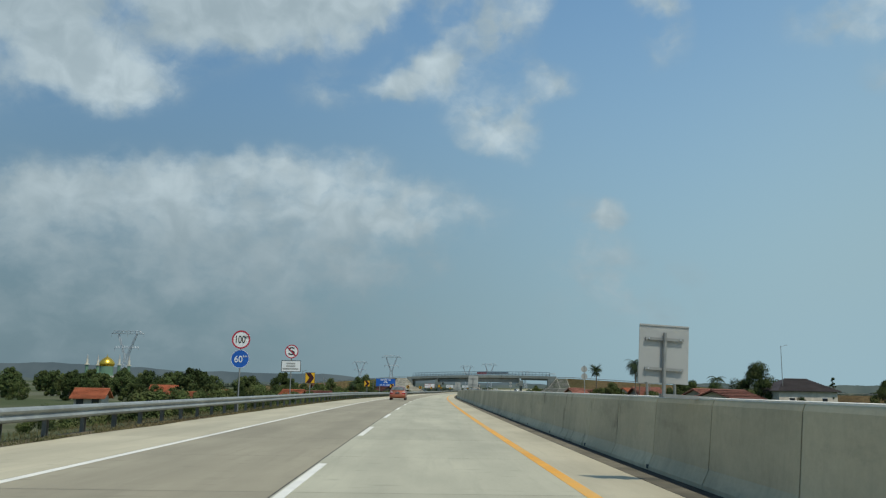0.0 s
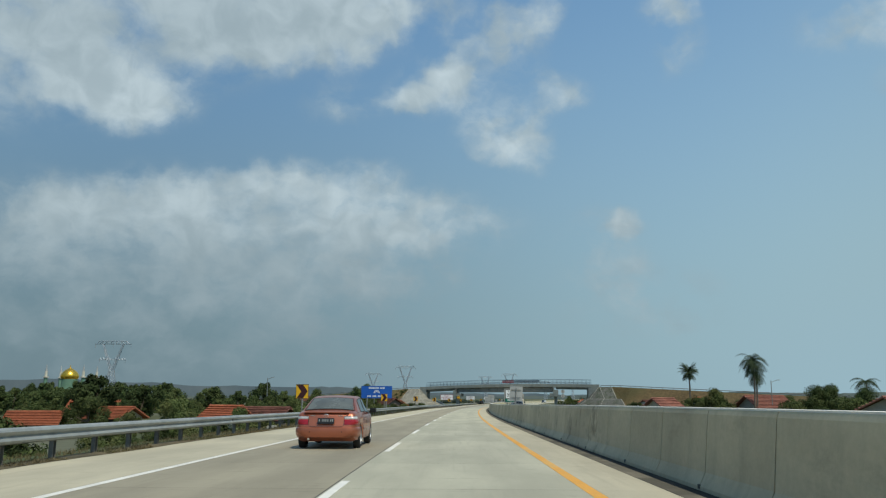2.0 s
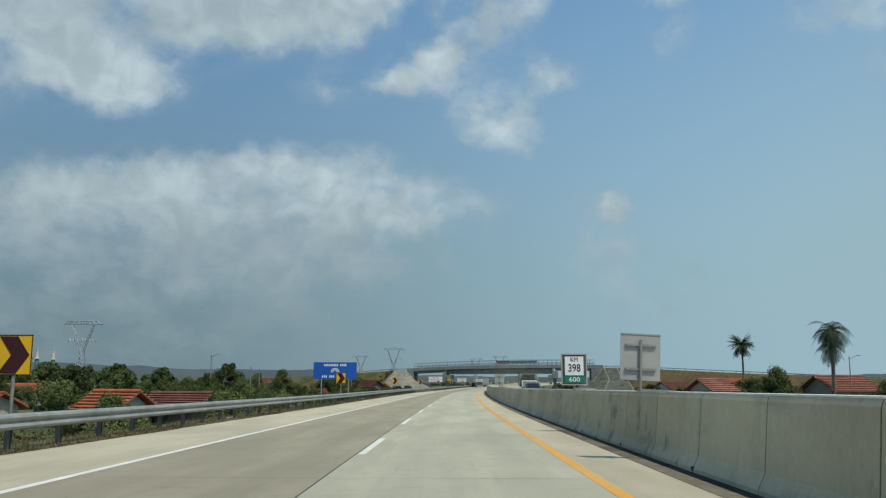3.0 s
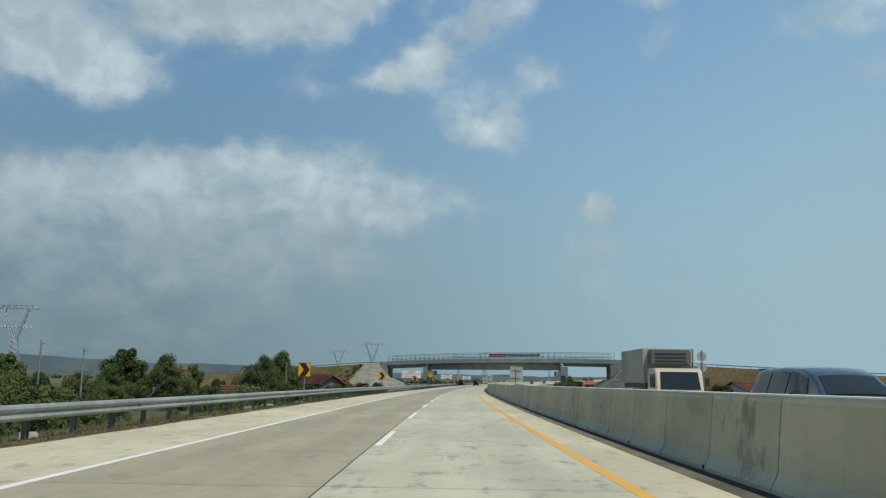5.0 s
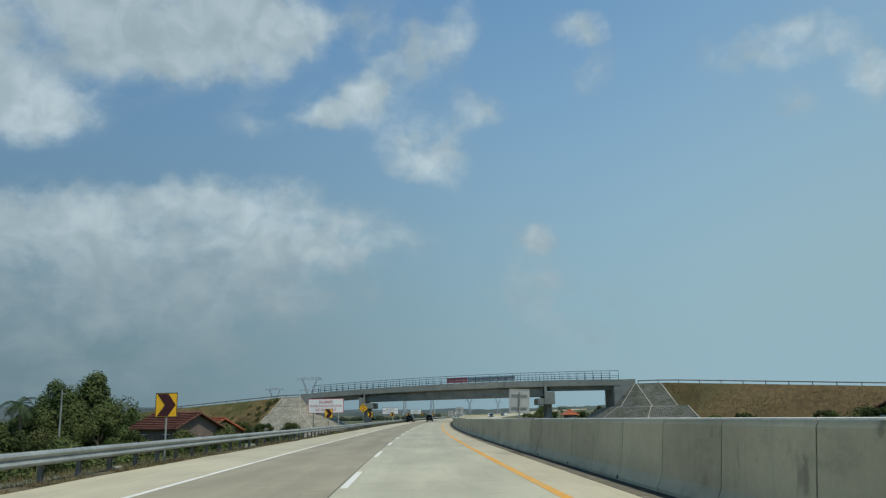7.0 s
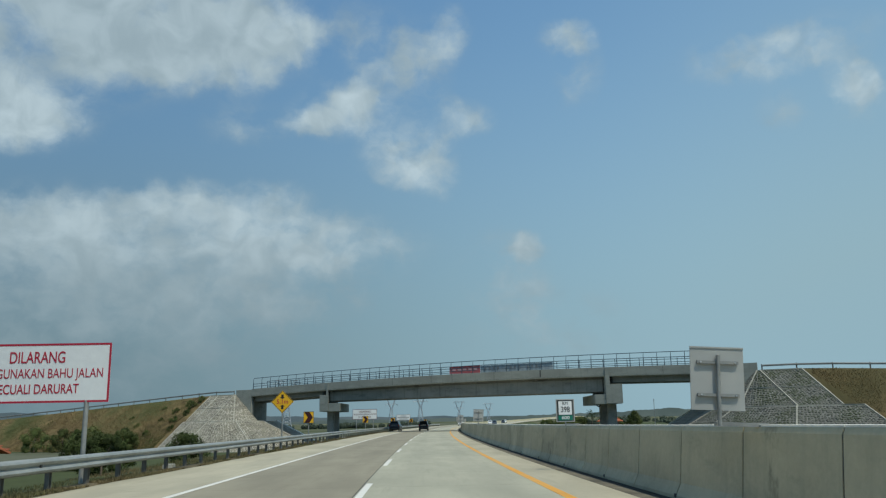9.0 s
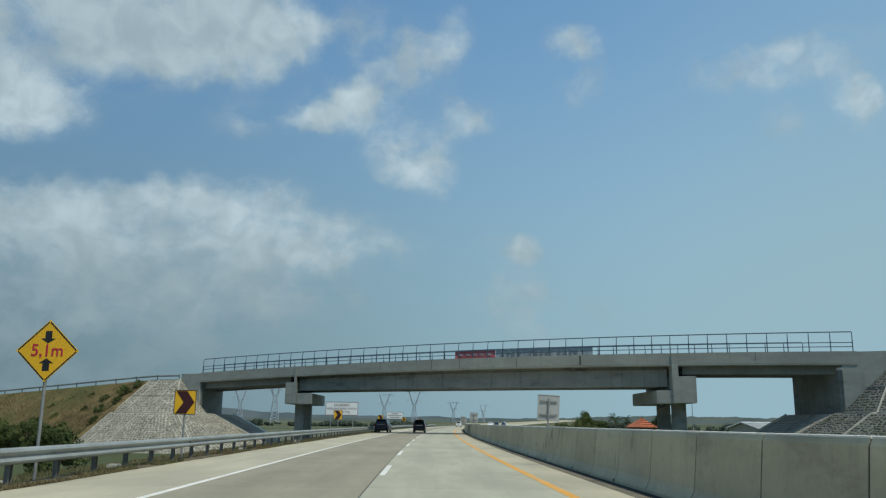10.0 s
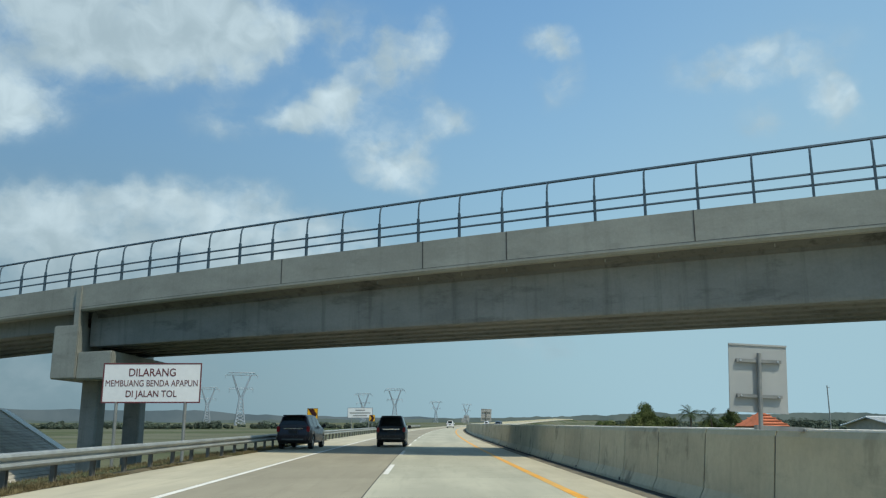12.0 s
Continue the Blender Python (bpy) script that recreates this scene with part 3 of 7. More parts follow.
# dirt line with the barrier's shade painted into it
strip("gutter", 4.98, 5.18, 0.004, M_GUTTER, label="black line of dirt and painted shade along the barrier foot", category="gutter")
strip("gutter", 4.70, 4.98, 0.002, M_DUST, label="dusty grey strip beside the barrier foot", category="gutter")
strip("pavement", 3.72, 4.82, -0.004, M_SHOULDER, label="pale concrete strip beside the median barrier", category="road shoulder")
strip("road", 6.05, 15.0, 0.0, M_LANE_R, label="pale concrete carriageway beyond the median barrier", category="road")
strip("pavement", 15.0, 18.3, -0.004, M_SHOULDER, label="pale concrete shoulder of the other carriageway", category="road shoulder")
strip("road_line", -3.68, -3.53, 0.004, M_WHITE_LINE, label="solid white edge line on concrete", category="road marking", depth=0.003)
strip("road_line", 3.51, 3.69, 0.004, M_YELLOW_LINE, label="solid orange edge line on concrete", category="road marking", depth=0.003)
strip("road_line", 14.6, 14.75, 0.004, M_WHITE_LINE, label="solid white edge line of the other carriageway", category="road marking", depth=0.003)
strip("road_line", 7.4, 7.58, 0.004, M_YELLOW_LINE, label="solid orange edge line of the other carriageway", category="road marking", depth=0.003)

# transverse joints, sawn every five metres
joints = thing("road_joints", "thin dark sawn joints across the concrete slabs", "road joint", kind="structure")
jm = Mesh()
for i in range(110):
    y = -10 + 4.98 * i
    for a, b in ((-3.7, -0.15), (-0.1, 3.7)):
        jm.add([at(a, y, 0.002), at(b, y, 0.002), at(b, y + 0.012, 0.002), at(a, y + 0.012, 0.002)], [(0, 1, 2, 3)])
part("joint", jm, M_JOINT, joints)

dash = Mesh()
dash.box((0, 0, 0), (0.13, 4.7, 0.006))
dash_data = dash.data("lane_dash", M_WHITE_LINE)
lane = thing("lane_dashes", "broken white lane line painted on concrete", "road marking", kind="structure")
for i in range(-2, 60):
    part("lane_dash", dash_data, None, lane, m=along(0.0, 11.2 + 12.45 * i, 0.003))
for i in range(0, 50):
    part("lane_dash", dash_data, None, lane, m=along(11.1, 8.0 + 12.45 * i, 0.003))

# ---- median barrier: precast segments ----
PROFILE = [(-0.375, 0.0), (-0.37, 0.06), (-0.305, 0.19), (-0.28, 0.25), (-0.20, 1.06), (-0.17, 1.13)]
BAR = 5.53
barrier = thing("median_barrier", "grey precast concrete median barrier with dark joints", "barrier", kind="structure")
seg = Mesh()
ring = PROFILE + [(-x, z) for x, z in reversed(PROFILE)]
seg.loft([[(x * k, y, z * (1 if k == 1 else 0.996)) for x, z in ring] for y, k in ((-1.264, 1), (1.264, 1))])
seg_data = seg.data("segment", M_BARRIER)
# thin slab added on top, its sunlit sliver painted pale
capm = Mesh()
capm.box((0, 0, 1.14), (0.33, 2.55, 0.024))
cap_data = capm.data("cap", M_SUNLIT)
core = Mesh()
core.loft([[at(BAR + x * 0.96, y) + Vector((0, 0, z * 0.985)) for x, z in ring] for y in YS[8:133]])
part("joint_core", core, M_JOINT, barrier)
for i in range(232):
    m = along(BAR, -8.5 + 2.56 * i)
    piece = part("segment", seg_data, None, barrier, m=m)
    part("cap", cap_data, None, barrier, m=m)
far_bar = Mesh()
far_bar.loft([[at(BAR + x, y) + Vector((0, 0, z)) for x, z in ring] for y in [585 + 15 * i for i in range(50)]])
part("far_wall", far_bar, M_BARRIER, barrier)
# drain holes at the foot
hole = Mesh()
hole.box((0, 0, 0), (0.02, 0.10, 0.06))
hole_data = hole.data("drain_hole", M_JOINT)
for i in range(100):
    part("drain_hole", hole_data, None, barrier, m=along(BAR - 0.368, -7.2 + 5.12 * i, 0.055))

# ---- guard rail ----
RAIL = -6.74
guard = thing("guard_rail", "galvanised steel W-beam guard rail on posts", "guard rail", kind="structure")
wave = [(0.0, 0.385), (0.06, 0.41), (0.085, 0.455), (0.06, 0.50), (0.005, 0.54), (0.06, 0.58), (0.085, 0.625), (0.06, 0.67), (0.0, 0.70)]
wring = wave + [(x - 0.012, z) for x, z in reversed(wave)]
beam = Mesh()
beam.loft([[(x, y, z) for x, z in wring] for y in (-2.09, 2.09)])
beam_data = beam.data("beam", M_GALV)
gpost = Mesh()
gpost.box((-0.09, 0, 0.26), (0.012, 0.13, 0.86)), gpost.box((-0.045, 0.06, 0.26), (0.09, 0.012, 0.86)), gpost.box((-0.045, -0.06, 0.26), (0.09, 0.012, 0.86)), gpost.box((-0.02, 0, 0.54), (0.07, 0.1, 0.2))
gpost_data = gpost.data("post", M_GPOST)
for i in range(145):
    part("beam", beam_data, None, guard, m=along(RAIL, -14 + 4.1 * i))
for i in range(290):
    part("post", gpost_data, None, guard, m=along(RAIL - 0.03, -14 + 2.05 * i))
refl = Mesh()
refl.box((0.012, 0, 0.54), (0.02, 0.09, 0.07))
refl_data = refl.data("reflector", M_BLACK)
for i in range(14):
    part("reflector", refl_data, None, guard, "small dark reflector", m=along(RAIL + 0.03, 12 + 41 * i))

# ---- the bridge's own axes ----
BA, BD = Vector((32.17, 400.92)), Vector((0.8202, -0.5720))
BN = Vector((0.5720, 0.8202))


def br(s, n, z):
    p = BA + s * BD + n * BN
    return Vector((p.x, p.y, z))


def deck_z(s):
    return 8.32 - 0.00040 * (s - 5) ** 2


BFRAME = Matrix(((BD.x, BN.x, 0, BA.x), (BD.y, BN.y, 0, BA.y), (0, 0, 1, 0), (0, 0, 0, 1)))
WID = 9.7
bridge = thing("overpass_bridge", "grey concrete road overpass with steel railing", "bridge", kind="structure")


def sweep(pts, ss, shift=0.0):
    """A profile of (n, dz below the parapet's top) swept along the deck."""
    return Mesh().loft([[br(s + SKEW * n, n, deck_z(s) + dz) for n, dz in pts] for s in ss])


SKEW = -0.508      # the piers and ends follow the road below
ss_all = [-42.6 + i * (78.2 / 36) for i in range(37)]
for n0, sgn in ((0.0, 1), (WID, -1)):
    p = sweep([(n0, 0), (n0 + sgn * 0.28, 0), (n0 + sgn * 0.36, -1.0), (n0 + sgn * 0.36, -1.28), (n0 + sgn * 0.05, -1.28), (n0, -1.2)][::1], ss_all)
    part("parapet", p, M_BRIDGE, bridge, "smooth grey concrete parapet")
    groove = sweep([(n0 - sgn * 0.004, -1.085), (n0 + sgn * 0.02, -1.085), (n0 + sgn * 0.02, -1.10), (n0 - sgn * 0.004, -1.10)], ss_all)
    part("groove", groove, M_JOINT, bridge, "thin dark groove")
    edge = sweep([(n0 - sgn * 0.035, -1.13), (n0 + sgn * 0.02, -1.13), (n0 + sgn * 0.02, -1.2), (n0 - sgn * 0.035, -1.2)], ss_all)
    part("drip_edge", edge, M_BRIDGE, bridge)
part("deck_slab", sweep([(0.3, -0.98), (WID - 0.3, -0.98), (WID - 0.3, -1.24), (0.3, -1.24)], ss_all), M_BRIDGE, bridge)
# main span: deep girders; side spans: shallow ones
for k in range(5):
    n0 = 1.25 + k * 1.42
    ss = [-26.3 + i * (45.4 / 20) + SKEW * n0 for i in range(21)]
    bot = [br(s, 0, 4.98 + 0.0001 * (500 - (s + 3) ** 2)).z - deck_z(s) for s in ss]
    rings = []
    for s, b in zip(ss, bot):
        prof = [(-0.42, -1.2), (0.42, -1.2), (0.42, -1.4), (0.14, -1.55), (0.14, b + 0.45), (0.34, b + 0.25), (0.34, b), (-0.34, b), (-0.34, b + 0.25), (-0.14, b + 0.45), (-0.14, -1.55), (-0.42, -1.4)]
        if k == 0:
            prof = [(-0.42, -1.2), (0.42, -1.2), (0.42, b), (-0.34, b), (-0.36, b + 0.12), (-0.36, -1.34)]
        rings.append([br(s, n0 + n, deck_z(s) + dz) for n, dz in prof])
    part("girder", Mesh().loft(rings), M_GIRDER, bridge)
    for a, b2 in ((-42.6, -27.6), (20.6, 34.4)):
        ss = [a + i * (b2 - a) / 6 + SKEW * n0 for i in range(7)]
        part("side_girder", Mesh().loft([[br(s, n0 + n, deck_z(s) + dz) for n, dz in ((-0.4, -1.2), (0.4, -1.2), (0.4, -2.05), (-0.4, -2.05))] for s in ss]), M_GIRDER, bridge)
# dark strip added between deck and outer girder: stains with painted shade
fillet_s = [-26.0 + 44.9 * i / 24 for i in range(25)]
part("deck_fillet", sweep([(0.32, -1.24), (0.95, -1.24), (0.95, -1.58), (0.83, -1.58), (0.78, -1.46)], fillet_s), M_FILLET, bridge, "dark deck edge, stains with shade painted in")
# dark joints in the parapet
for s in (-14.6, -7.75, -4.2, 2.65, 9.8, 27.0):
    w = 0.16 if s == 9.8 else 0.035
    part("parapet_joint", Mesh().box((s, -0.002, deck_z(s) - 0.55), (w, 0.02, 1.1 if w < 0.1 else 0.95)), M_JOINT, bridge, m=BFRAME)

# drip stains as short pipes under the parapet
for i in range(14):
    s = -12 + 1.9 * i
    part("drain_pipe", Mesh().tube((s, 0.5, deck_z(s) - 1.2), (s, 0.5, deck_z(s) - 1.42), 0.028, n=6), M_POST, bridge, "short grey drain pipe", m=BFRAME)

# piers in line with the road below
def pier(s0, tall_side):
    """Cap beam on round-cornered columns; tall_side: where the upstand for the side span is (-1 towards smaller s)."""
    def pt(ds, n, z):
        return br(s0 + ds + SKEW * n, n, z)
    name = "pier_cap"
    lo, hi = (0.0, 2.3) if tall_side < 0 else (-1.75, 0.7)
    part(name, Mesh().loft([[pt(a, n, z) for a, z in ((lo, 3.3), (hi, 3.3), (hi, 4.62), (lo, 4.62))] for n in (-0.05, WID + 0.05)]), M_BRIDGE, bridge, "pale concrete pier cap", bevel=0.06)
    lo, hi = (-1.7, 0.02) if tall_side < 0 else (-0.2, 2.1)
    part("upstand", Mesh().loft([[pt(a, n, z) for a, z in ((lo, 3.35), (hi, 3.35), (hi, 5.95), (lo, 5.95))] for n in (-0.18, WID + 0.1)]), M_BRIDGE, bridge, bevel=0.05)
    lo, hi = (-0.42, -0.05) if tall_side < 0 else (-0.2, 0.45)
    part("joint_column", Mesh().loft([[pt(a, n, z) for a, z in ((lo, 3.6), (hi, 3.6), (hi, deck_z(s0) - 0.03), (lo, deck_z(s0) - 0.03))] for n in (-0.12, 0.9)]), M_BRIDGE, bridge, bevel=0.03)
    for k in range(2):
        n = 1.9 + k * 5.3
        c = 0.12 if tall_side < 0 else 0.9
        col = Mesh()
        col.loft([[pt(c + x, n + y, z) for x, y in ((-0.52, -0.5), (0.52, -0.5), (0.62, -0.40), (0.62, 0.40), (0.52, 0.5), (-0.52, 0.5), (-0.62, 0.40), (-0.62, -0.40))] for z in (-2.6, 3.32)])
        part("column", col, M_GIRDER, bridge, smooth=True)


pier(-26.65, -1)
pier(19.3, 1)
elbow = Mesh()
for k in range(6):
    a0, a1 = math.pi * (1 + k / 6), math.pi * (1 + (k + 1) / 6)
    elbow.tube((0.28 * math.cos(a0), 0, 0.28 * math.sin(a0)), (0.28 * math.cos(a1), 0, 0.28 * math.sin(a1)), 0.07, n=8, caps=False)
part("drain_elbow", elbow, M_TRIM, bridge, "dark bent drain pipe below the pier cap", smooth=True, m=BFRAME @ Matrix.Translation((17.95, 0.25, 3.3)))

# abutments with wing walls
for s_in, s_out, nm in ((-42.3, -44.4, -1), (34.1, 36.2, 1)):
    a, b = min(s_in, s_out), max(s_in, s_out)
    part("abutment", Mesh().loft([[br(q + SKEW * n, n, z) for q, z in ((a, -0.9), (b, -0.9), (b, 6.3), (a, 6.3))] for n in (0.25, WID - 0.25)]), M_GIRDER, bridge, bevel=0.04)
    e = -46.0 if nm < 0 else 38.7
    z0 = deck_z(s_out)
    for n0 in (0.03, WID - 0.43):
        w = Mesh().slab([(-42.62, n0, 0.2), (e, n0, 0.2), (e, n0, z0 - 0.02), (-42.62, n0, z0 - 0.02)] if nm < 0 else
                        [(e, n0, 0.2), (34.3, n0, 0.2), (34.3, n0, z0 - 1.22), (35.5, n0, z0 - 1.22), (35.5, n0, z0 - 0.02), (e, n0, z0 - 0.02)], -0.4)
        part("wing_wall", w, M_BRIDGE, bridge, m=BFRAME @ Matrix.Translation((SKEW * n0, 0, 0)))
# railing on both parapets: bent posts, a top tube and two middle tubes
rpost = Mesh()
rpost.box((0, 0.0, 0.5), (0.085, 0.10, 1.0))
rpost.tube((0, 0, 0.95), (0, 0.02, 1.42), 0.04, n=6), rpost.tube((0, 0.02, 1.40), (0, 0.07, 1.64), 0.038, n=6), rpost.tube((0, 0.07, 1.63), (0, 0.17, 1.76), 0.036, n=6)
rpost.box((0, 0, 0.012), (0.17, 0.18, 0.024))
rpost_data = rpost.data("railing_post", M_RAILING)
end_s = (-42.263, 35.38)
for n0, flip in ((0.14, 1), (WID - 0.14, -1)):
    for i in range(44):
        s = end_s[0] + 1.8057 * i
        m = BFRAME @ Matrix.Translation((s + SKEW * n0, n0, deck_z(s) - 0.01)) @ (Matrix.Identity(4) if flip > 0 else Matrix.Rotation(math.pi, 4, "Z"))
        part("railing_post", rpost_data, None, bridge, m=m)
    for dz, dn, r in ((1.78, 0.17, 0.052), (0.42, 0.0, 0.04), (0.80, 0.0, 0.04)):
        t = Mesh()
        t.loft([[br(s + SKEW * n0, n0 + flip * dn + r * math.cos(q), deck_z(s) + dz + r * math.sin(q)) for q in (0.4, 1.97, 3.54, 5.11)] for s in [end_s[0] + i * 77.64 / 40 for i in range(41)]])
        part("handrail" if dz > 1 else "rail_tube", t, M_RAILING, bridge)
# banners tied to the far railing
ban = thing("banner", "red cloth banner with pale lettering bars on the bridge railing", "banner", BFRAME @ Matrix.Translation((-6.75, WID - 0.24, deck_z(-2) + 0.62)))
cloth = Mesh()
cloth.loft([[(x, 0.02 * math.sin(x * 5), z) for x in [-2.75 + 0.55 * i for i in range(11)]] for z in (0, 1.2)], closed=False, caps=False)
part("cloth", cloth, M_BANNER, ban)
for i in range(5):
    part("printed_bar", Mesh().box((-1.9 + 0.95 * i, -0.03, 0.62), (0.62, 0.01, 0.26)), M_BANNER_PALE, ban, "faded pale print")
ban2 = thing("banner", "faded white cloth banner with dark print bars on the bridge railing", "banner", BFRAME @ Matrix.Translation((2.15, WID - 0.24, deck_z(7) + 0.60)))
cloth2 = Mesh()
cloth2.loft([[(x, 0.03 * math.sin(x * 4), z) for x in [-6.1 + 0.61 * i for i in range(21)]] for z in (0, 1.08)], closed=False, caps=False)
part("cloth", cloth2, M_BANNER_GREY, ban2)
for i in range(15):
    if i % 5 != 4:
        part("printed_bar", Mesh().box((-5.2 + 0.72 * i, -0.045, 0.58), (0.34, 0.01, 0.5)), M_POST, ban2, "faded dark print")

# ---- approach embankments ----
def bank(name, s_list, top, label, cover):
    """Earth bank under the bridging road; top gives its height at s."""
    rings = []
    for s in s_list:
        z = top(s)
        near = abs(s - s_list[0]) < (8 if s > 0 else 2)
        h = (z + 2.7) / 0.75 * (0.9 if near else 1.0)
        rings.append([br(s, -h, -2.7), br(s, -h * 0.48, -2.7 + (z + 2.7) * (0.47 if near else 0.55)), br(s, 0.0, z), br(s + SKEW * WID, WID, z), br(s + SKEW * WID, WID + h, -2.7)])
    me = Mesh().loft(rings)
    ob = tagged(new(name, me.data(name, cover)), label, "embankment", kind="structure")
    return ob


def top_left(s):
    return 6.55 - 0.055 * max(0, -52 - s)


def top_right(s):
    return max(1.6, 6.95 - 0.050 * max(0, s - 45))


bank("embankment", [-49.0, -52] + [-58 - 8 * i for i in range(13)], top_left, "ochre dry grass embankment leading up to the bridge", M_DRY_PALE)
bank("embankment", [43.0, 47] + [52 + 8 * i for i in range(40)], top_right, "brown dry grass embankment on the far side", M_DRY)


def pitching(name, levels, sgn, label, seed, stone, mortar, s_wall, pitch):
    """Stone facing laid round the end of a bank. levels: height, far end, where the turn begins, reach, where it meets the wing wall."""
    ob = thing(name, label, "stone pitching", kind="structure")

    def ring_at(z, far_s, turn_s, reach, end_s2):
        pts = [br(far_s + (turn_s - far_s) * i / 3, -reach, z) for i in range(4)]
        for i in range(1, 7):
            a = math.pi / 2 * i / 6
            pts.append(br(turn_s + (end_s2 - turn_s) * math.sin(a), -reach * math.cos(a), z))
        pts += [br(end_s2 + SKEW * n, n, z) for n in (3.2, 6.4, 9.6)]
        return pts
    rings = [ring_at(*lv) for lv in levels]
    bed = Mesh()
    rnd2 = random.Random(seed)
    st = Mesh()
    under, courses = Mesh(), Mesh()
    z_b = levels[1][0]
    if abs(levels[1][4] - s_wall) > 0.3:
        berm = [br(s_wall + SKEW * n, n, z_b) for n in (0.0, 9.6)] + [br(levels[2][4] + SKEW * n, n, z_b) for n in (9.6, 0.0)]
        under.slab(berm if sgn < 0 else berm[::-1], 0.4)
    for step, (hi, lo) in enumerate(zip(rings, rings[1:])):
        for i in range(len(hi) - 1):
            a, b, c, d = lo[i], lo[i + 1], hi[i + 1], hi[i]
            if sgn < 0:
                a, b, c, d = b, a, d, c
            if i > 8:
                if step > 0:
                    under.slab([a, b, c, d], 0.4)
                    up = (b - a).cross(c - a).normalized() * 0.045
                    rows2 = max(1, round((d - a).length / 0.42))
                    for v in range(rows2):
                        f0, f1 = (v + 0.06) / rows2, (v + 0.94) / rows2
                        courses.slab([a.lerp(d, f0) + up, b.lerp(c, f0) + up, b.lerp(c, f1) + up, a.lerp(d, f1) + up], 0.09)
                continue
            if (c - d).length < 0.05:
                bed.slab([a, b, c], 0.4)
            else:
                bed.slab([a, b, c, d], 0.4)
            if abs(hi[i].z - lo[i].z) < 0.3:
                continue
            nv = max(2, round((d - a).length / pitch))
            nrm = (b - a).cross(d - a).normalized()
            if nrm.z < 0:
                nrm = -nrm
            ex = (b - a).normalized()
            ey = nrm.cross(ex)
            for v in range(nv):
                w = (b - a).length * (1 - (v + 0.5) / nv) + (c - d).length * (v + 0.5) / nv
                nu = max(1, round(w / (pitch * 1.12)))
                for u in range(nu):
                    fu, fv = (u + 0.5 + rnd2.uniform(-0.18, 0.18)) / nu, (v + 0.5 + rnd2.uniform(-0.18, 0.18)) / nv
                    p = a.lerp(b, fu).lerp(d.lerp(c, fu), fv)
                    r, k = pitch * rnd2.uniform(0.38, 0.62), rnd2.randint(5, 7)
                    t0 = rnd2.uniform(0, 6)
                    lo2 = [p + ex * (r * rnd2.uniform(0.9, 1.3) * math.cos(t0 + q * 6.283 / k)) + ey * (r * rnd2.uniform(0.8, 1.1) * math.sin(t0 + q * 6.283 / k)) for q in range(k)]
                    h2 = pitch * rnd2.uniform(0.12, 0.3)
                    hi2 = [p + (x - p) * 0.66 + nrm * h2 * rnd2.uniform(0.7, 1.2) for x in lo2]
                    st.add(lo2 + hi2, [tuple(range(k, 2 * k))] + [(q, (q + 1) % k, k + (q + 1) % k, k + q) for q in range(k)])
    part("mortar_bed", bed, mortar, ob)
    part("slope_slab", under, M_SLOPE, ob, "grey concrete slope below the deck")
    tagged(part("courses", courses, M_SLOPE, ob), "low concrete courses across the slope", kind="stuff")
    tagged(part("stones", st, stone, ob), "rough grey stones set in mortar", kind="stuff")
    mid = [p.lerp(q, 0.5) for p, q in zip(rings[0], rings[1])]
    lines = [[r[0] for r in rings], [r[1] for r in rings] if sgn > 0 else [], [r[3] for r in rings], [r[6] for r in rings], [r[9] for r in rings[1:]], rings[0][:4], mid[:10], rings[1][:10], rings[3][:10]]
    edge = Mesh()
    for a, b in zip([r[12] for r in rings[2:]], [r[12] for r in rings[3:]]):
        d = b - a
        edge.box((a + b) / 2 + Vector((0, 0, 0.05)), (d.length, 0.5, 0.3), d.to_track_quat("X", "Z").to_matrix())
    # the beam's pale colour stands in for sun falling on it
    part("edge_beam", edge, M_SUNLIT, ob, "concrete edge beam painted pale for sunlight")
    for ln in lines:
        rib = Mesh()
        for a, b in zip(ln, ln[1:]):
            d = b - a
            if d.length > 0.05:
                rib.box((a + b) / 2 + Vector((0, 0, 0.06)), (d.length + 0.1, 0.17, 0.12), d.to_track_quat("X", "Z").to_matrix())
        part("concrete_rib", rib, M_RIB, ob, "pale concrete rib")


pitching("stone_pitching", [(6.5, -51.6, -46.3, 0.12, -46.1), (2.05, -51.6, -46.3, 5.95, -41.0), (2.0, -51.6, -46.3, 6.35, -40.0), (-2.7, -51.6, -46.3, 12.6, -28.6)], 1,
         "grey stone pitching with pale concrete ribs below the bridge end", 5, M_STONE, M_MORTAR, -42.2, 0.38)
# moss and the slope's shade are both in this stone's colour
pitching("stone_pitching", [(6.88, 43.8, 39.0, 0.12, 38.5), (2.4, 48.2, 43.4, 5.95, 34.0), (2.35, 50.3, 43.4, 6.9, 33.4), (-2.7, 56.0, 43.4, 13.0, 24.7)], -1,
         "mossy stone pitching, shade painted in, with pale ribs below the bridge end", 6, M_STONE_MOSS_SHADE, M_MORTAR_DARK, 34.0, 0.32)

# the bridging road on the bank tops
M_ASPHALT = pbr("worn_asphalt", (0.06, 0.058, 0.055), 0.9, var=0.25, scale=4.0, coarse=0.3, bump=0.3, where="World", spec=0.3)
for s_pts, topf in (([-44.6 - 5 * i for i in range(22)], top_left), ([38.9 + 6 * i for i in range(52)], top_right)):
    top_road = Mesh().loft([[br(s2 + SKEW * n, n, topf(s2) + z) for n, z in ((0.9, 0.05), (WID - 0.9, 0.05), (WID - 0.9, -0.4), (0.9, -0.4))] for s2 in s_pts])
    tagged(new("road", top_road.data("road", M_ASPHALT)), "dark asphalt road on top of the embankment", "road", kind="structure")
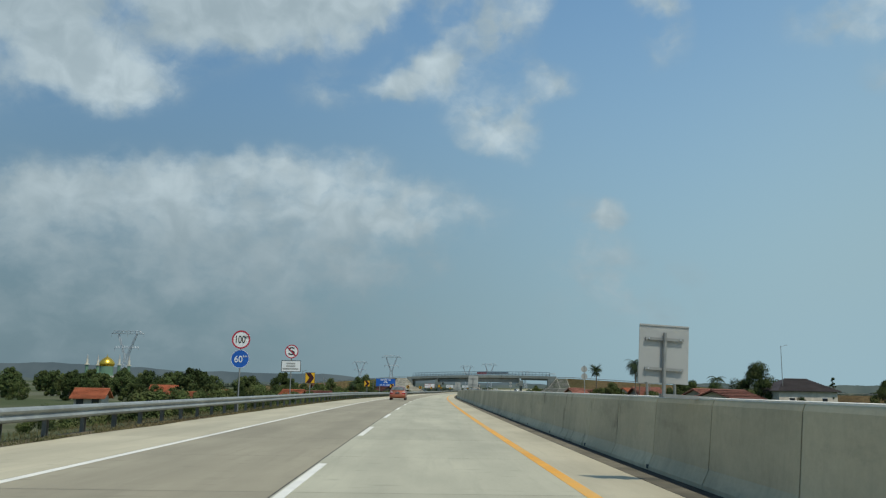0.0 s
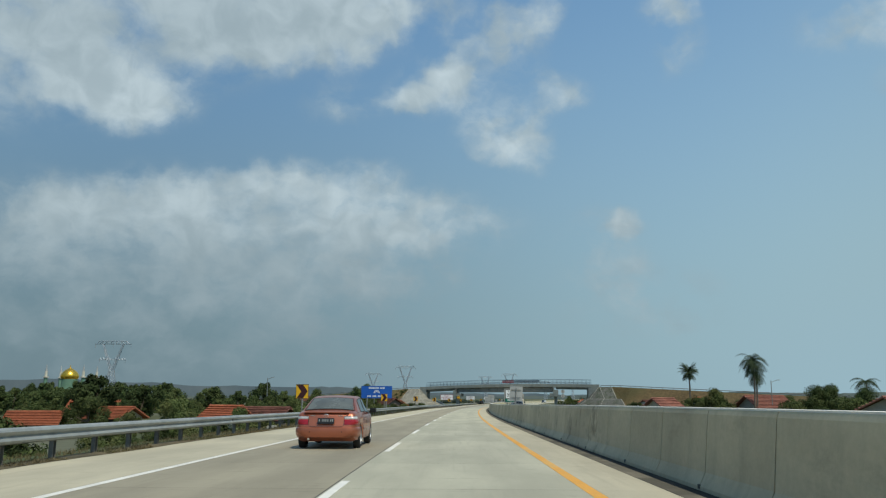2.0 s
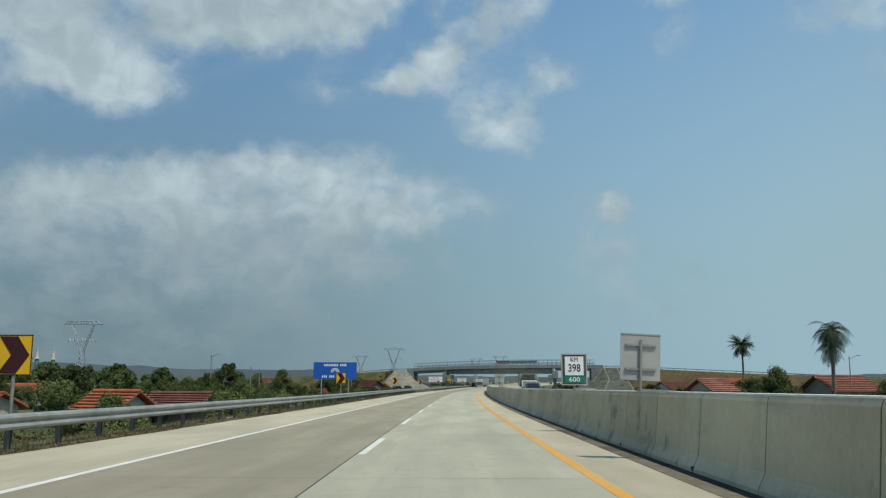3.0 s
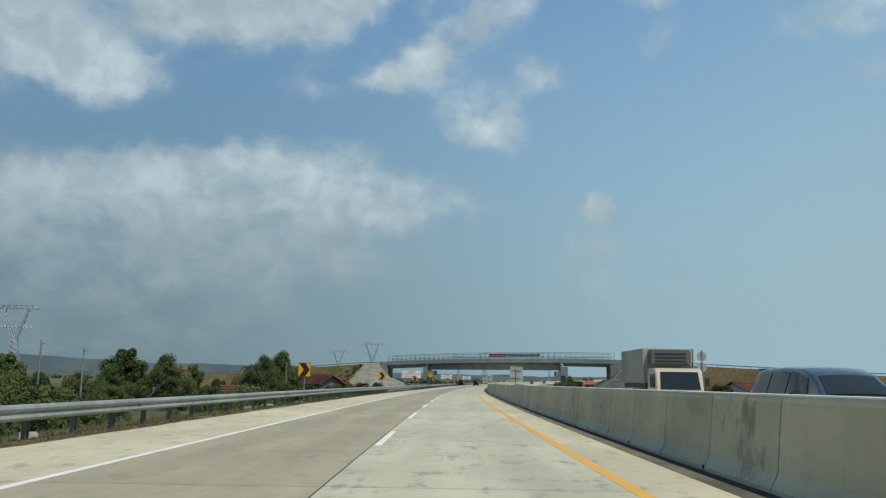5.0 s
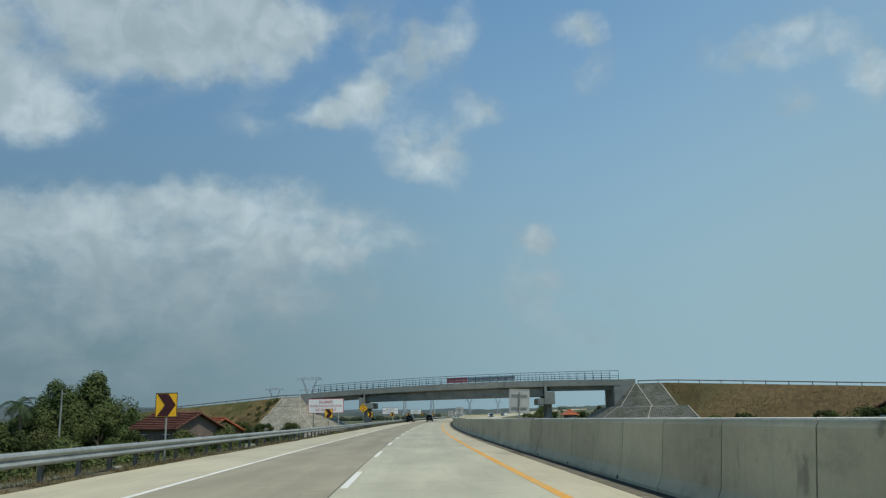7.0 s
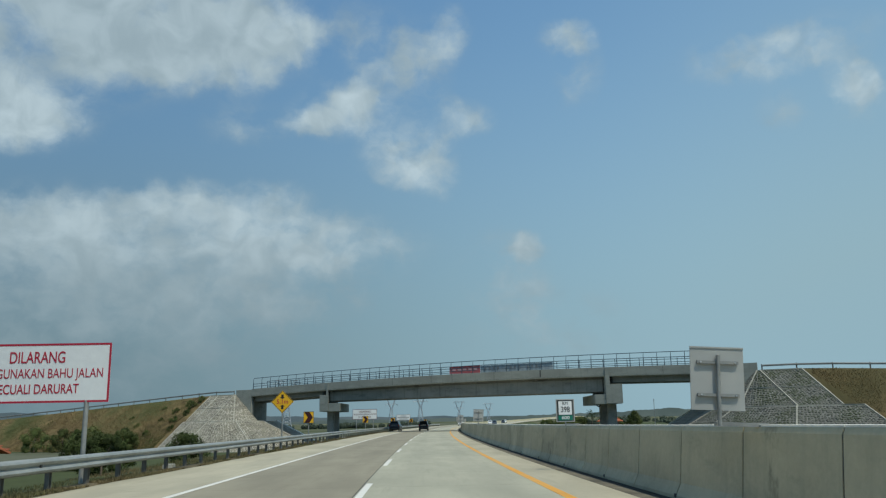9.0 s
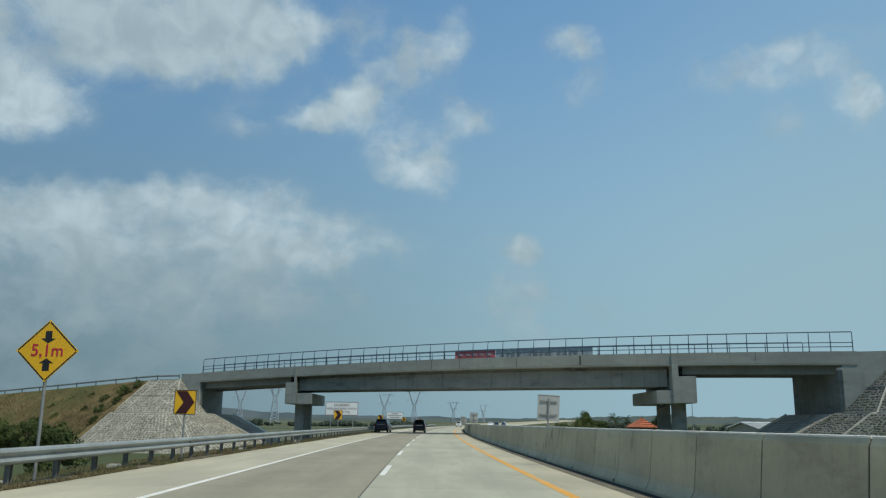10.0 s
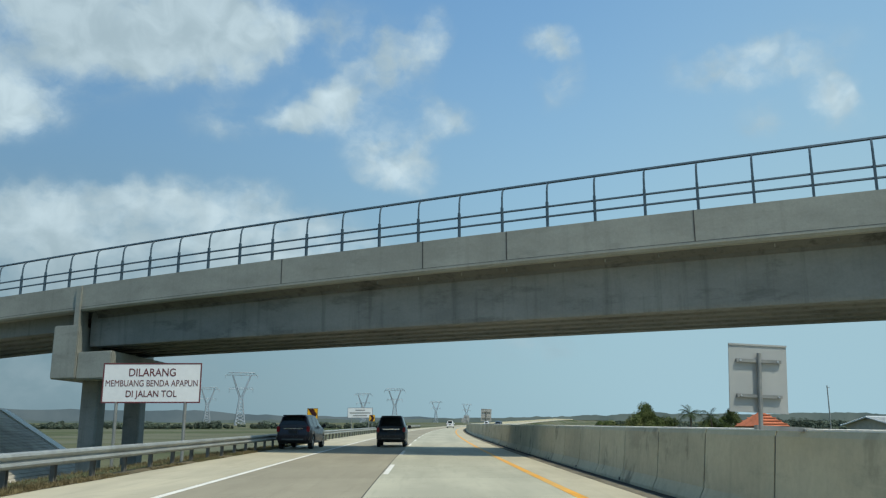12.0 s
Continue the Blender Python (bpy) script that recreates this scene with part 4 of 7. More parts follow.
deck_road = sweep([(0.42, -0.93), (WID - 0.42, -0.93), (WID - 0.42, -0.97), (0.42, -0.97)], ss_all)
part("deck_road", deck_road, M_ASPHALT, bridge, "dark asphalt on the deck")

# guard rails of the bridging road
for sign, ends, topf in ((-1, (-46.8, -160), top_left), (1, (39.2, 260), top_right)):
    rail = thing("guard_rail", "galvanised guard rail along the bank top", "guard rail", kind="structure")
    k = int(abs(ends[1] - ends[0]) / 4)
    pts = [ends[0] + (ends[1] - ends[0]) * i / k for i in range(k + 1)]
    bm2 = Mesh().loft([[br(s, 0.35 + n, topf(s) + z) for n, z in ((0, 0.46), (-0.05, 0.52), (-0.05, 0.64), (0, 0.70), (0.02, 0.70), (0.02, 0.46))] for s in pts])
    part("beam", bm2, M_POST, rail)
    for s in pts:
        part("post", Mesh().box((0, 0, 0), (0.12, 0.12, 0.9)), M_GPOST, rail, m=Matrix.Translation(br(s, 0.42, topf(s) + 0.3)))


# ---- vehicles ----
def curve(pts, y):
    """Smooth value of a table of (y, value)."""
    if y <= pts[0][0]:
        return pts[0][1]
    for (a, va), (b, vb) in zip(pts, pts[1:]):
        if y <= b:
            t = (y - a) / (b - a)
            return va + (vb - va) * t
    return pts[-1][1]


def wheel(parent, x, y, r, w, side):
    hub = Matrix.Translation((x, y, r)) @ Matrix.Rotation(math.pi / 2 * side, 4, "Y")
    prof = [(0.66, -0.5), (0.9, -0.5), (0.98, -0.38), (1.0, -0.15), (1.0, 0.15), (0.98, 0.38), (0.9, 0.5), (0.66, 0.5)]
    n = 28
    t = Mesh()
    t.loft([[(r * a * math.cos(2 * math.pi * i / n), r * a * math.sin(2 * math.pi * i / n), w * b) for a, b in prof] for i in range(n + 1)], caps=False)
    wh = part("wheel", t, M_TYRE, parent, "black tyre on an alloy rim", smooth=True, m=hub)
    rim = Mesh()
    rim.loft([[(r * a * math.cos(2 * math.pi * i / n), r * a * math.sin(2 * math.pi * i / n), w * b) for a, b in ((0.66, 0.48), (0.60, 0.5), (0.58, 0.2), (0.66, 0.1))] for i in range(n + 1)], caps=False)
    for k in range(7):
        a = 2 * math.pi * k / 7
        q = Matrix.Rotation(a, 3, "Z")
        rim.box(q @ Vector((r * 0.36, 0, w * 0.36)), (r * 0.56, r * 0.13, 0.025), q)
    rim.tube((0, 0, w * 0.2), (0, 0, w * 0.42), r * 0.17, r * 0.14, n=12)
    part("rim", rim, M_RIM, wh, "silver alloy rim", smooth=True)
    disc = Mesh().tube((0, 0, -w * 0.1), (0, 0, w * 0.12), r * 0.64, n=20)
    part("brake_disc", disc, M_TRIM, wh)


def body_shell(length, width, top, plan, arches, r_arch, zb0=0.2, step=0.055):
    """Lower body: a loft whose underside lifts over the wheels."""
    n = int(length / step)
    rings = []
    fr = [(0.0, 0.0), (0.80, 0.0), (0.95, 0.05), (0.995, 0.26), (1.0, 0.5), (0.985, 0.80), (0.95, 0.93), (0.86, 0.99), (0.0, 1.012)]
    for i in range(n + 1):
        y = length * i / n
        zb = zb0 + 0.16 * max(0, 1 - y / 0.25) + 0.14 * max(0, 1 - (length - y) / 0.3)
        for ya in arches:
            d = abs(y - ya)
            if d < r_arch:
                zb = max(zb, 0.30 + math.sqrt(r_arch ** 2 - d ** 2))
        zt = curve(top, y)
        hw = width / 2 * curve(plan, y)
        half = [(hw * a, zb + (zt - zb) * b) for a, b in fr]
        ring2 = [(x, y - length / 2, z) for x, z in half] + [(-x, y - length / 2, z) for x, z in reversed(half[1:-1])]
        rings.append(ring2)
    return Mesh().loft(rings)


def cabin(length, width, belt, roof, lean, ys, tumble=0.12):
    """Greenhouse loft and the function that gives its surface."""
    def section(y):
        zb, zr = curve(belt, y) - 0.03, curve(roof, y)
        wb = width / 2 * lean
        k = max(0.0, min(1.0, (zr - zb) / 0.42))
        wt = wb - tumble * k
        return zb, max(zr, zb + 0.005), wb, wt

    def side(y, v):
        zb, zr, wb, wt = section(y)
        z = zb + (zr - 0.07 - zb) * v
        return wb + (wt - wb) * v, y - length / 2, z

    def lid(y, u):
        zb, zr, wb, wt = section(y)
        return u * wt * 0.9, y - length / 2, zr - 0.035 * u * u
    rings = []
    for y in ys:
        zb, zr, wb, wt = section(y)
        half = [side(y, 0.0), side(y, 0.5), side(y, 1.0)] + [(wt * a, y - length / 2, zr - d) for a, d in ((0.97, 0.045), (0.9, 0.028), (0.5, 0.008))]
        rings.append(half + [(0, y - length / 2, zr)] + [(-x, b, c) for x, b, c in reversed(half)])
    return Mesh().loft(rings), side, lid


def pane(fn, y0, y1, a0, a1, out, nu=8, nv=6, skew=(0, 0)):
    """A glass sheet laid a little proud of the cabin's surface fn(y, a)."""
    me = Mesh()
    pts = []
    for j in range(nv + 1):
        a = a0 + (a1 - a0) * j / nv
        for i in range(nu + 1):
            t = i / nu
            y = (y0 + skew[0] * (j / nv)) * (1 - t) + (y1 + skew[1] * (j / nv)) * t
            pts.append(Vector(fn(y, a)) + Vector(out))
    me.add(pts, [(j * (nu + 1) + i, j * (nu + 1) + i + 1, (j + 1) * (nu + 1) + i + 1, (j + 1) * (nu + 1) + i) for j in range(nv) for i in range(nu)])
    return me


def mirror_mesh(me):
    o = Mesh()
    o.v = [(-x, y, z) for x, y, z in me.v]
    o.f = [tuple(reversed(f)) for f in me.f]
    return o


def skin(length, width, top, plan, zb=0.2):
    """Half width of the lower body at a place along it and a height, and the way round its tail at one height."""
    table = [(0.0, 0.80), (0.05, 0.95), (0.26, 0.995), (0.5, 1.0), (0.80, 0.985), (0.93, 0.95), (0.99, 0.86)]

    def half(y, z):
        zt = curve(top, y)
        b0 = zb + 0.16 * max(0, 1 - y / 0.25)
        f = (z - b0) / max(0.01, zt - b0)
        if f > 1.0:
            return 0.0
        return width / 2 * curve(plan, y) * curve(table, f)

    def depth(x, z):
        y = 0.0
        while half(y, z) < x and y < 0.6:
            y += 0.004
        return y

    def tail(z, off, x_in, y_out, nx=9, ny=6):
        """Points from the tail's middle round the corner to y_out on the side, off proud of the skin."""
        edge = half(0.02, z) if half(0.02, z) > 0.3 else half(depth(0.4, z) + 0.02, z)
        pts = [(x_in + (edge - x_in) * i / nx, depth(x_in + (edge - x_in) * i / nx, z)) for i in range(nx + 1)]
        y0 = pts[-1][1]
        pts += [(half(y0 + (y_out - y0) * (i / ny) ** 1.6, z), y0 + (y_out - y0) * (i / ny) ** 1.6) for i in range(1, ny + 1)]
        out = []
        for k, (x, y) in enumerate(pts):
            a, b = pts[max(0, k - 1)], pts[min(len(pts) - 1, k + 1)]
            n = Vector((b[1] - a[1], a[0] - b[0])).normalized()
            out.append((x + n.x * off, y + n.y * off - length / 2, z))
        return out
    return half, depth, tail


def sedan(m, paint):
    L, WD = 4.28, 1.69
    car = thing("sedan_car", "copper orange saloon car on the slow lane", "car", m)
    top = [(0, 0.60), (0.04, 0.66), (0.085, 0.87), (0.13, 0.935), (0.22, 0.965), (0.5, 0.99), (0.9, 0.97), (2.2, 0.925), (3.2, 0.91), (3.6, 0.85), (4.05, 0.73), (4.22, 0.62), (4.28, 0.5)]
    plan = [(0, 0.76), (0.04, 0.82), (0.09, 0.87), (0.16, 0.91), (0.28, 0.945), (0.5, 0.975), (0.9, 1.0), (3.2, 1.0), (3.8, 0.95), (4.15, 0.82), (4.28, 0.66)]
    part("body", body_shell(L, WD, top, plan, (0.86, 3.36), 0.345, step=0.04), paint, car, "copper orange metallic paint", smooth=True)
    half, depth, tail = skin(L, WD, top, plan)
    belt = [(0.4, 0.985), (1.2, 0.955), (3.6, 0.91)]
    roof = [(0.55, 0.985), (0.75, 1.09), (1.0, 1.215), (1.25, 1.315), (1.45, 1.365), (1.9, 1.405), (2.3, 1.40), (2.6, 1.355), (2.9, 1.215), (3.2, 1.05), (3.45, 0.92)]
    ys = [0.5 + 0.1 * i for i in range(31)]
    gh, side, lid = cabin(L, WD, belt, roof, 0.93, ys, 0.17)
    part("cabin", gh, paint, car, smooth=True)
    part("rear_window", pane(lid, 0.64, 1.29, -0.95, 0.95, (0, -0.012, 0.014), 10, 10), M_GLASS_SKY, car, "grey-green rear window, sky reflection painted in", smooth=True)
    seal = Mesh()
    loop = [lid(0.62 + 0.69 * i / 8, 0.985) for i in range(9)] + [lid(1.31, 0.985 - 1.97 * i / 8) for i in range(9)] + [lid(1.31 - 0.69 * i / 8, -0.985) for i in range(9)] + [lid(0.62, -0.985 + 1.97 * i / 8) for i in range(9)]
    for a, b in zip(loop, loop[1:]):
        if (Vector(a) - Vector(b)).length > 1e-4:
            seal.tube(Vector(a) + Vector((0, -0.006, 0.008)), Vector(b) + Vector((0, -0.006, 0.008)), 0.008, n=5, caps=False)
    part("window_seal", seal, M_TRIM, car)
    part("windscreen", pane(lid, 2.68, 3.36, -0.93, 0.93, (0, 0.012, 0.014), 10, 10), M_GLASS, car, smooth=True)
    for name, y0, y1, sk in (("rear_side_window", 1.16, 2.0, (0.17, -0.04)), ("front_side_window", 2.10, 3.08, (-0.03, -0.36))):
        g = pane(side, y0, y1, 0.12, 0.95, (0.012, 0, 0), skew=sk)
        part(name, g, M_GLASS, car, "dark tinted side window", smooth=True)
        part(name, mirror_mesh(g), M_GLASS, car, "dark tinted side window", smooth=True)
        rim_pts = [Vector(side(y0 + (y1 - y0) * i / 8, 0.11)) for i in range(9)] + [Vector(side(y1 + sk[1] * i / 5, 0.11 + 0.86 * i / 5)) for i in range(1, 6)] + [Vector(side(y1 + sk[1] + (y0 + sk[0] - y1 - sk[1]) * i / 8, 0.97)) for i in range(1, 9)] + [Vector(side(y0 + sk[0] * (1 - i / 5), 0.97 - 0.86 * i / 5)) for i in range(1, 6)]
        fr = Mesh()
        for a, b in zip(rim_pts, rim_pts[1:]):
            fr.tube(a + Vector((0.01, 0, 0)), b + Vector((0.01, 0, 0)), 0.007, n=5, caps=False)
        part("window_trim", fr, M_TRIM, car)
        part("window_trim", mirror_mesh(fr), M_TRIM, car)
    for sx in (-1, 1):
        for y in (0.86, 3.36):
            wheel(car, sx * (WD / 2 - 0.115), y - L / 2, 0.297, 0.19, sx)
    part("underbody", Mesh().box((0, 0, 0.42), (1.2, 3.9, 0.34)), M_TRIM, car)

    def wrap(rows2, x_in, y_out, mirrored=True):
        """A skin-following panel from rows of (height, proud, lift of the outer end)."""
        right = [tail(z, o, x_in, y_out) for z, o in rows2]
        me = Mesh().loft([list(col) for col in zip(*right)], closed=False, caps=False)
        return me
    bump_rows = [(0.30, -0.01), (0.32, 0.025), (0.40, 0.045), (0.50, 0.045), (0.555, 0.03), (0.575, -0.005)]
    bm_r = wrap(bump_rows, 0.0, 0.49)
    both = Mesh()
    both.add(bm_r.v, bm_r.f), both.add(*[(q.v, q.f) for q in (mirror_mesh(bm_r),)][0])
    part("rear_bumper", both, paint, car, "copper orange bumper", smooth=True)
    part("boot_spoiler", Mesh().box((0, -L / 2 + 0.13, 0.958), (1.20, 0.13, 0.03), taper=(0.97, 0.6)), paint, car, "low lip along the boot lid", smooth=True, bevel=0.01)
    for sx in (1, -1):
        for nm, z0, z1, mt in (("tail_lamp", 0.635, 0.775, M_LAMP_RED), ("reverse_lamp", 0.778, 0.848, M_LAMP_CLEAR)):
            zs = [z0 + (z1 - z0) * i / 4 for i in range(5)]
            lamp = wrap([(z, 0.002 if k in (0, 4) else 0.012) for k, z in enumerate(zs)], 0.475, 0.33 if nm == "tail_lamp" else 0.26)
            if sx < 0:
                lamp = mirror_mesh(lamp)
            part(nm, lamp, mt, car, "red tail lamp lens" if nm == "tail_lamp" else "clear reversing lamp lens", smooth=True)
        edge = Mesh()
        pts = [tail(z, 0.006, 0.47, 0.3)[0] for z in (0.635, 0.70, 0.78, 0.85)]
        pts = list(reversed(tail(0.635, 0.006, 0.47, 0.31))) + pts[1:] + tail(0.855, 0.006, 0.47, 0.22)
        for a, b in zip(pts, pts[1:]):
            edge.tube((a[0] * sx, a[1], a[2]), (b[0] * sx, b[1], b[2]), 0.0035, n=5, caps=False)
        part("lamp_seal", edge, M_TRIM, car)

    def skin_line(pts, r, name, mat):
        ln = Mesh()
        for a, b in zip(pts, pts[1:]):
            ln.tube(a, b, r, n=5, caps=False)
        part(name, ln, mat, car)
    for sx in (-1, 1):
        skin_line([(sx * x, depth(x, z) - 0.003 - L / 2, z) for x, z in ((0.0, 0.588), (0.25, 0.588), (0.42, 0.592), (0.455, 0.62), (0.46, 0.70), (0.465, 0.80), (0.50, 0.862), (0.56, 0.885))], 0.004, "boot_seam", M_TRIM)
    py0 = depth(0.0, 0.74) - L / 2
    plate = part("number_plate", Mesh().box((0, 0, 0), (0.44, 0.02, 0.15)), M_BLACK, car, "black number plate with pale bars", bevel=0.008, m=Matrix.Translation((0, py0 - 0.014, 0.735)) @ Matrix.Rotation(-0.12, 4, "X"))
    for x, w in ((-0.17, 0.03), (-0.095, 0.016), (-0.05, 0.03), (0.0, 0.03), (0.05, 0.03), (0.125, 0.03), (0.175, 0.03)):
        part("plate_bar", Mesh().box((x, -0.012, 0.012), (w, 0.004, 0.06)), M_POST, plate)
    badge = Mesh()
    for k in range(20):
        a, b = 2 * math.pi * k / 20, 2 * math.pi * (k + 1) / 20
        badge.tube((0.062 * math.cos(a), 0, 0.04 * math.sin(a)), (0.062 * math.cos(b), 0, 0.04 * math.sin(b)), 0.006, n=5)
        badge.tube((0.026 * math.cos(a), 0, 0.036 * math.sin(a)), (0.026 * math.cos(b), 0, 0.036 * math.sin(b)), 0.005, n=5)
    part("badge", badge, M_CHROME, car, "chrome oval badge", m=Matrix.Translation((0, depth(0, 0.875) - L / 2 - 0.012, 0.868)))
    for sx in (-1, 1):
        part("badge", Mesh().box((0, 0, 0), (0.13, 0.006, 0.018)), M_CHROME, car, m=Matrix.Translation((sx * 0.36, depth(0.36, 0.875) - L / 2 - 0.008, 0.868)))
        part("parking_sensor", Mesh().tube((sx * 0.42, depth(0.42, 0.45) - L / 2 - 0.05, 0.455), (sx * 0.42, depth(0.42, 0.45) - L / 2, 0.455), 0.014, n=10), M_TRIM, car)
    part("exhaust", Mesh().tube((-0.45, -L / 2 + 0.0, 0.27), (-0.45, -L / 2 + 0.3, 0.27), 0.03), M_CHROME, car)
    # doors, handles, mirrors
    for sx in (-1, 1):
        def on(y, z):
            return (sx * (half(y, z) + 0.002), y - L / 2, z)
        skin_line([on(1.10, 0.90), on(1.13, 0.80), on(1.17, 0.68), on(1.24, 0.52), on(1.32, 0.36), on(1.36, 0.27)], 0.004, "door_gap", M_TRIM)
        skin_line([on(2.06, 0.89), on(2.06, 0.7), on(2.06, 0.45), on(2.07, 0.27)], 0.004, "door_gap", M_TRIM)
        skin_line([on(3.06, 0.87), on(3.02, 0.7), on(3.0, 0.45), on(3.0, 0.27)], 0.004, "door_gap", M_TRIM)
        skin_line([on(1.36, 0.27), on(2.07, 0.265), on(3.0, 0.27)], 0.004, "door_gap", M_TRIM)
        mould = Mesh().loft([[(sx * (half(y, z) + o), y - L / 2, z) for z, o in ((0.485, 0.0), (0.49, 0.014), (0.525, 0.014), (0.53, 0.0))] for y in [1.30 + 0.15 * i for i in range(12)]])
        part("side_moulding", mould, paint, car, smooth=True)
        for y in (1.40, 2.30):
            part("door_handle", Mesh().box((sx * (half(y, 0.79) + 0.015), y - L / 2, 0.79), (0.03, 0.17, 0.032)), M_CHROME, car, "chrome door handle", bevel=0.01)
        mir = Mesh()
        mir.box((sx * 0.93, 2.98 - L / 2, 0.975), (0.20, 0.11, 0.135), taper=(0.9, 0.8)), mir.box((sx * 0.82, 3.0 - L / 2, 0.93), (0.1, 0.05, 0.04))
        mo = part("wing_mirror", mir, M_TRIM, car, "black wing mirror", smooth=True, bevel=0.03)
        part("mirror_glass", Mesh().box((sx * 0.93, 2.915 - L / 2, 0.975), (0.15, 0.012, 0.095)), M_GLASS, mo)
        part("headlamp", Mesh().box((sx * 0.6, L / 2 - 0.16, 0.66), (0.32, 0.12, 0.14)), M_LAMP_CLEAR, car, bevel=0.04)
    return car


def tall_car(name, label, m, paint, L=4.4, WD=1.75, H=1.75, group=""):
    """People carrier or four-wheel drive seen from behind."""
    car = thing(name, label, "car", m, group)
    top = [(0, 0.62), (0.05, 0.95), (0.12, 1.08), (1.0, 1.06), (3.0, 1.02), (3.5, 0.98), (4.1, 0.85), (L - 0.05, 0.7), (L, 0.55)]
    plan = [(0, 0.82), (0.05, 0.88), (0.14, 0.94), (0.5, 1.0), (3.4, 1.0), (4.0, 0.93), (L, 0.72)]
    part("body", body_shell(L, WD, top, plan, (0.85, 3.5), 0.37, 0.26), paint, car, smooth=True)
    roof = [(0.08, 1.10), (0.14, 1.35), (0.26, H - 0.08), (0.5, H - 0.02), (1.6, H), (2.4, H - 0.04), (2.8, H - 0.16), (3.3, 1.2), (3.6, 1.0)]
    belt = [(0, 1.06), (3.6, 0.98)]
    gh, side, lid = cabin(L, WD, belt, roof, 0.95, [0.08, 0.1, 0.14, 0.2, 0.26, 0.4] + [0.6 + 0.2 * i for i in range(16)], 0.21)
    part("cabin", gh, paint, car, smooth=True)
    part("rear_window", pane(lid, 0.095, 0.235, -0.9, 0.9, (0, -0.015, 0.006), 8, 8), M_GLASS, car, smooth=True)
    part("windscreen", pane(lid, 2.85, 3.4, -0.92, 0.92, (0, 0.012, 0.014), 8, 8), M_GLASS, car, smooth=True)
    for y0, y1 in ((0.3, 1.1), (1.18, 2.0), (2.08, 3.0)):
        g = pane(side, y0, y1, 0.1, 0.94, (0.012, 0, 0), skew=(0, -0.25 if y1 > 2.5 else 0))
        part("side_window", g, M_GLASS, car, smooth=True)
        part("side_window", mirror_mesh(g), M_GLASS, car, smooth=True)
    for sx in (-1, 1):
        for y in (0.85, 3.5):
            wheel(car, sx * (WD / 2 - 0.13), y - L / 2, 0.34, 0.21, sx)
        part("tail_lamp", Mesh().box((sx * (WD / 2 - 0.12), -L / 2 + 0.06, 0.95), (0.16, 0.1, 0.26)), M_LAMP_RED, car, "red tail lamp lens", bevel=0.03)
        mo = part("wing_mirror", Mesh().box((sx * (WD / 2 + 0.1), 2.9 - L / 2, 1.1), (0.2, 0.1, 0.17)), paint, car, bevel=0.03)
    part("rear_bumper", Mesh().box((0, -L / 2 + 0.02, 0.52), (WD * 0.93, 0.2, 0.26)), paint, car, smooth=True, bevel=0.06)
    part("bumper_strip", Mesh().box((0, -L / 2 - 0.085, 0.47), (WD * 0.62, 0.02, 0.07)), M_COWL, car)
    part("roof_spoiler", Mesh().box((0, 0.24 - L / 2, H - 0.055), (WD * 0.66, 0.26, 0.05)), paint, car, bevel=0.02)
    part("tailgate_trim", Mesh().box((0, -L / 2 + 0.02, 0.98), (0.95, 0.03, 0.06)), M_CHROME, car, "chrome tailgate trim", bevel=0.01)
    plate = part("number_plate", Mesh().box((0, -L / 2 + 0.01, 0.83), (0.44, 0.03, 0.15)), M_BLACK, car)
    part("underbody", Mesh().box((0, 0, 0.42), (1.25, L - 0.5, 0.3)), M_TRIM, car)
    return car


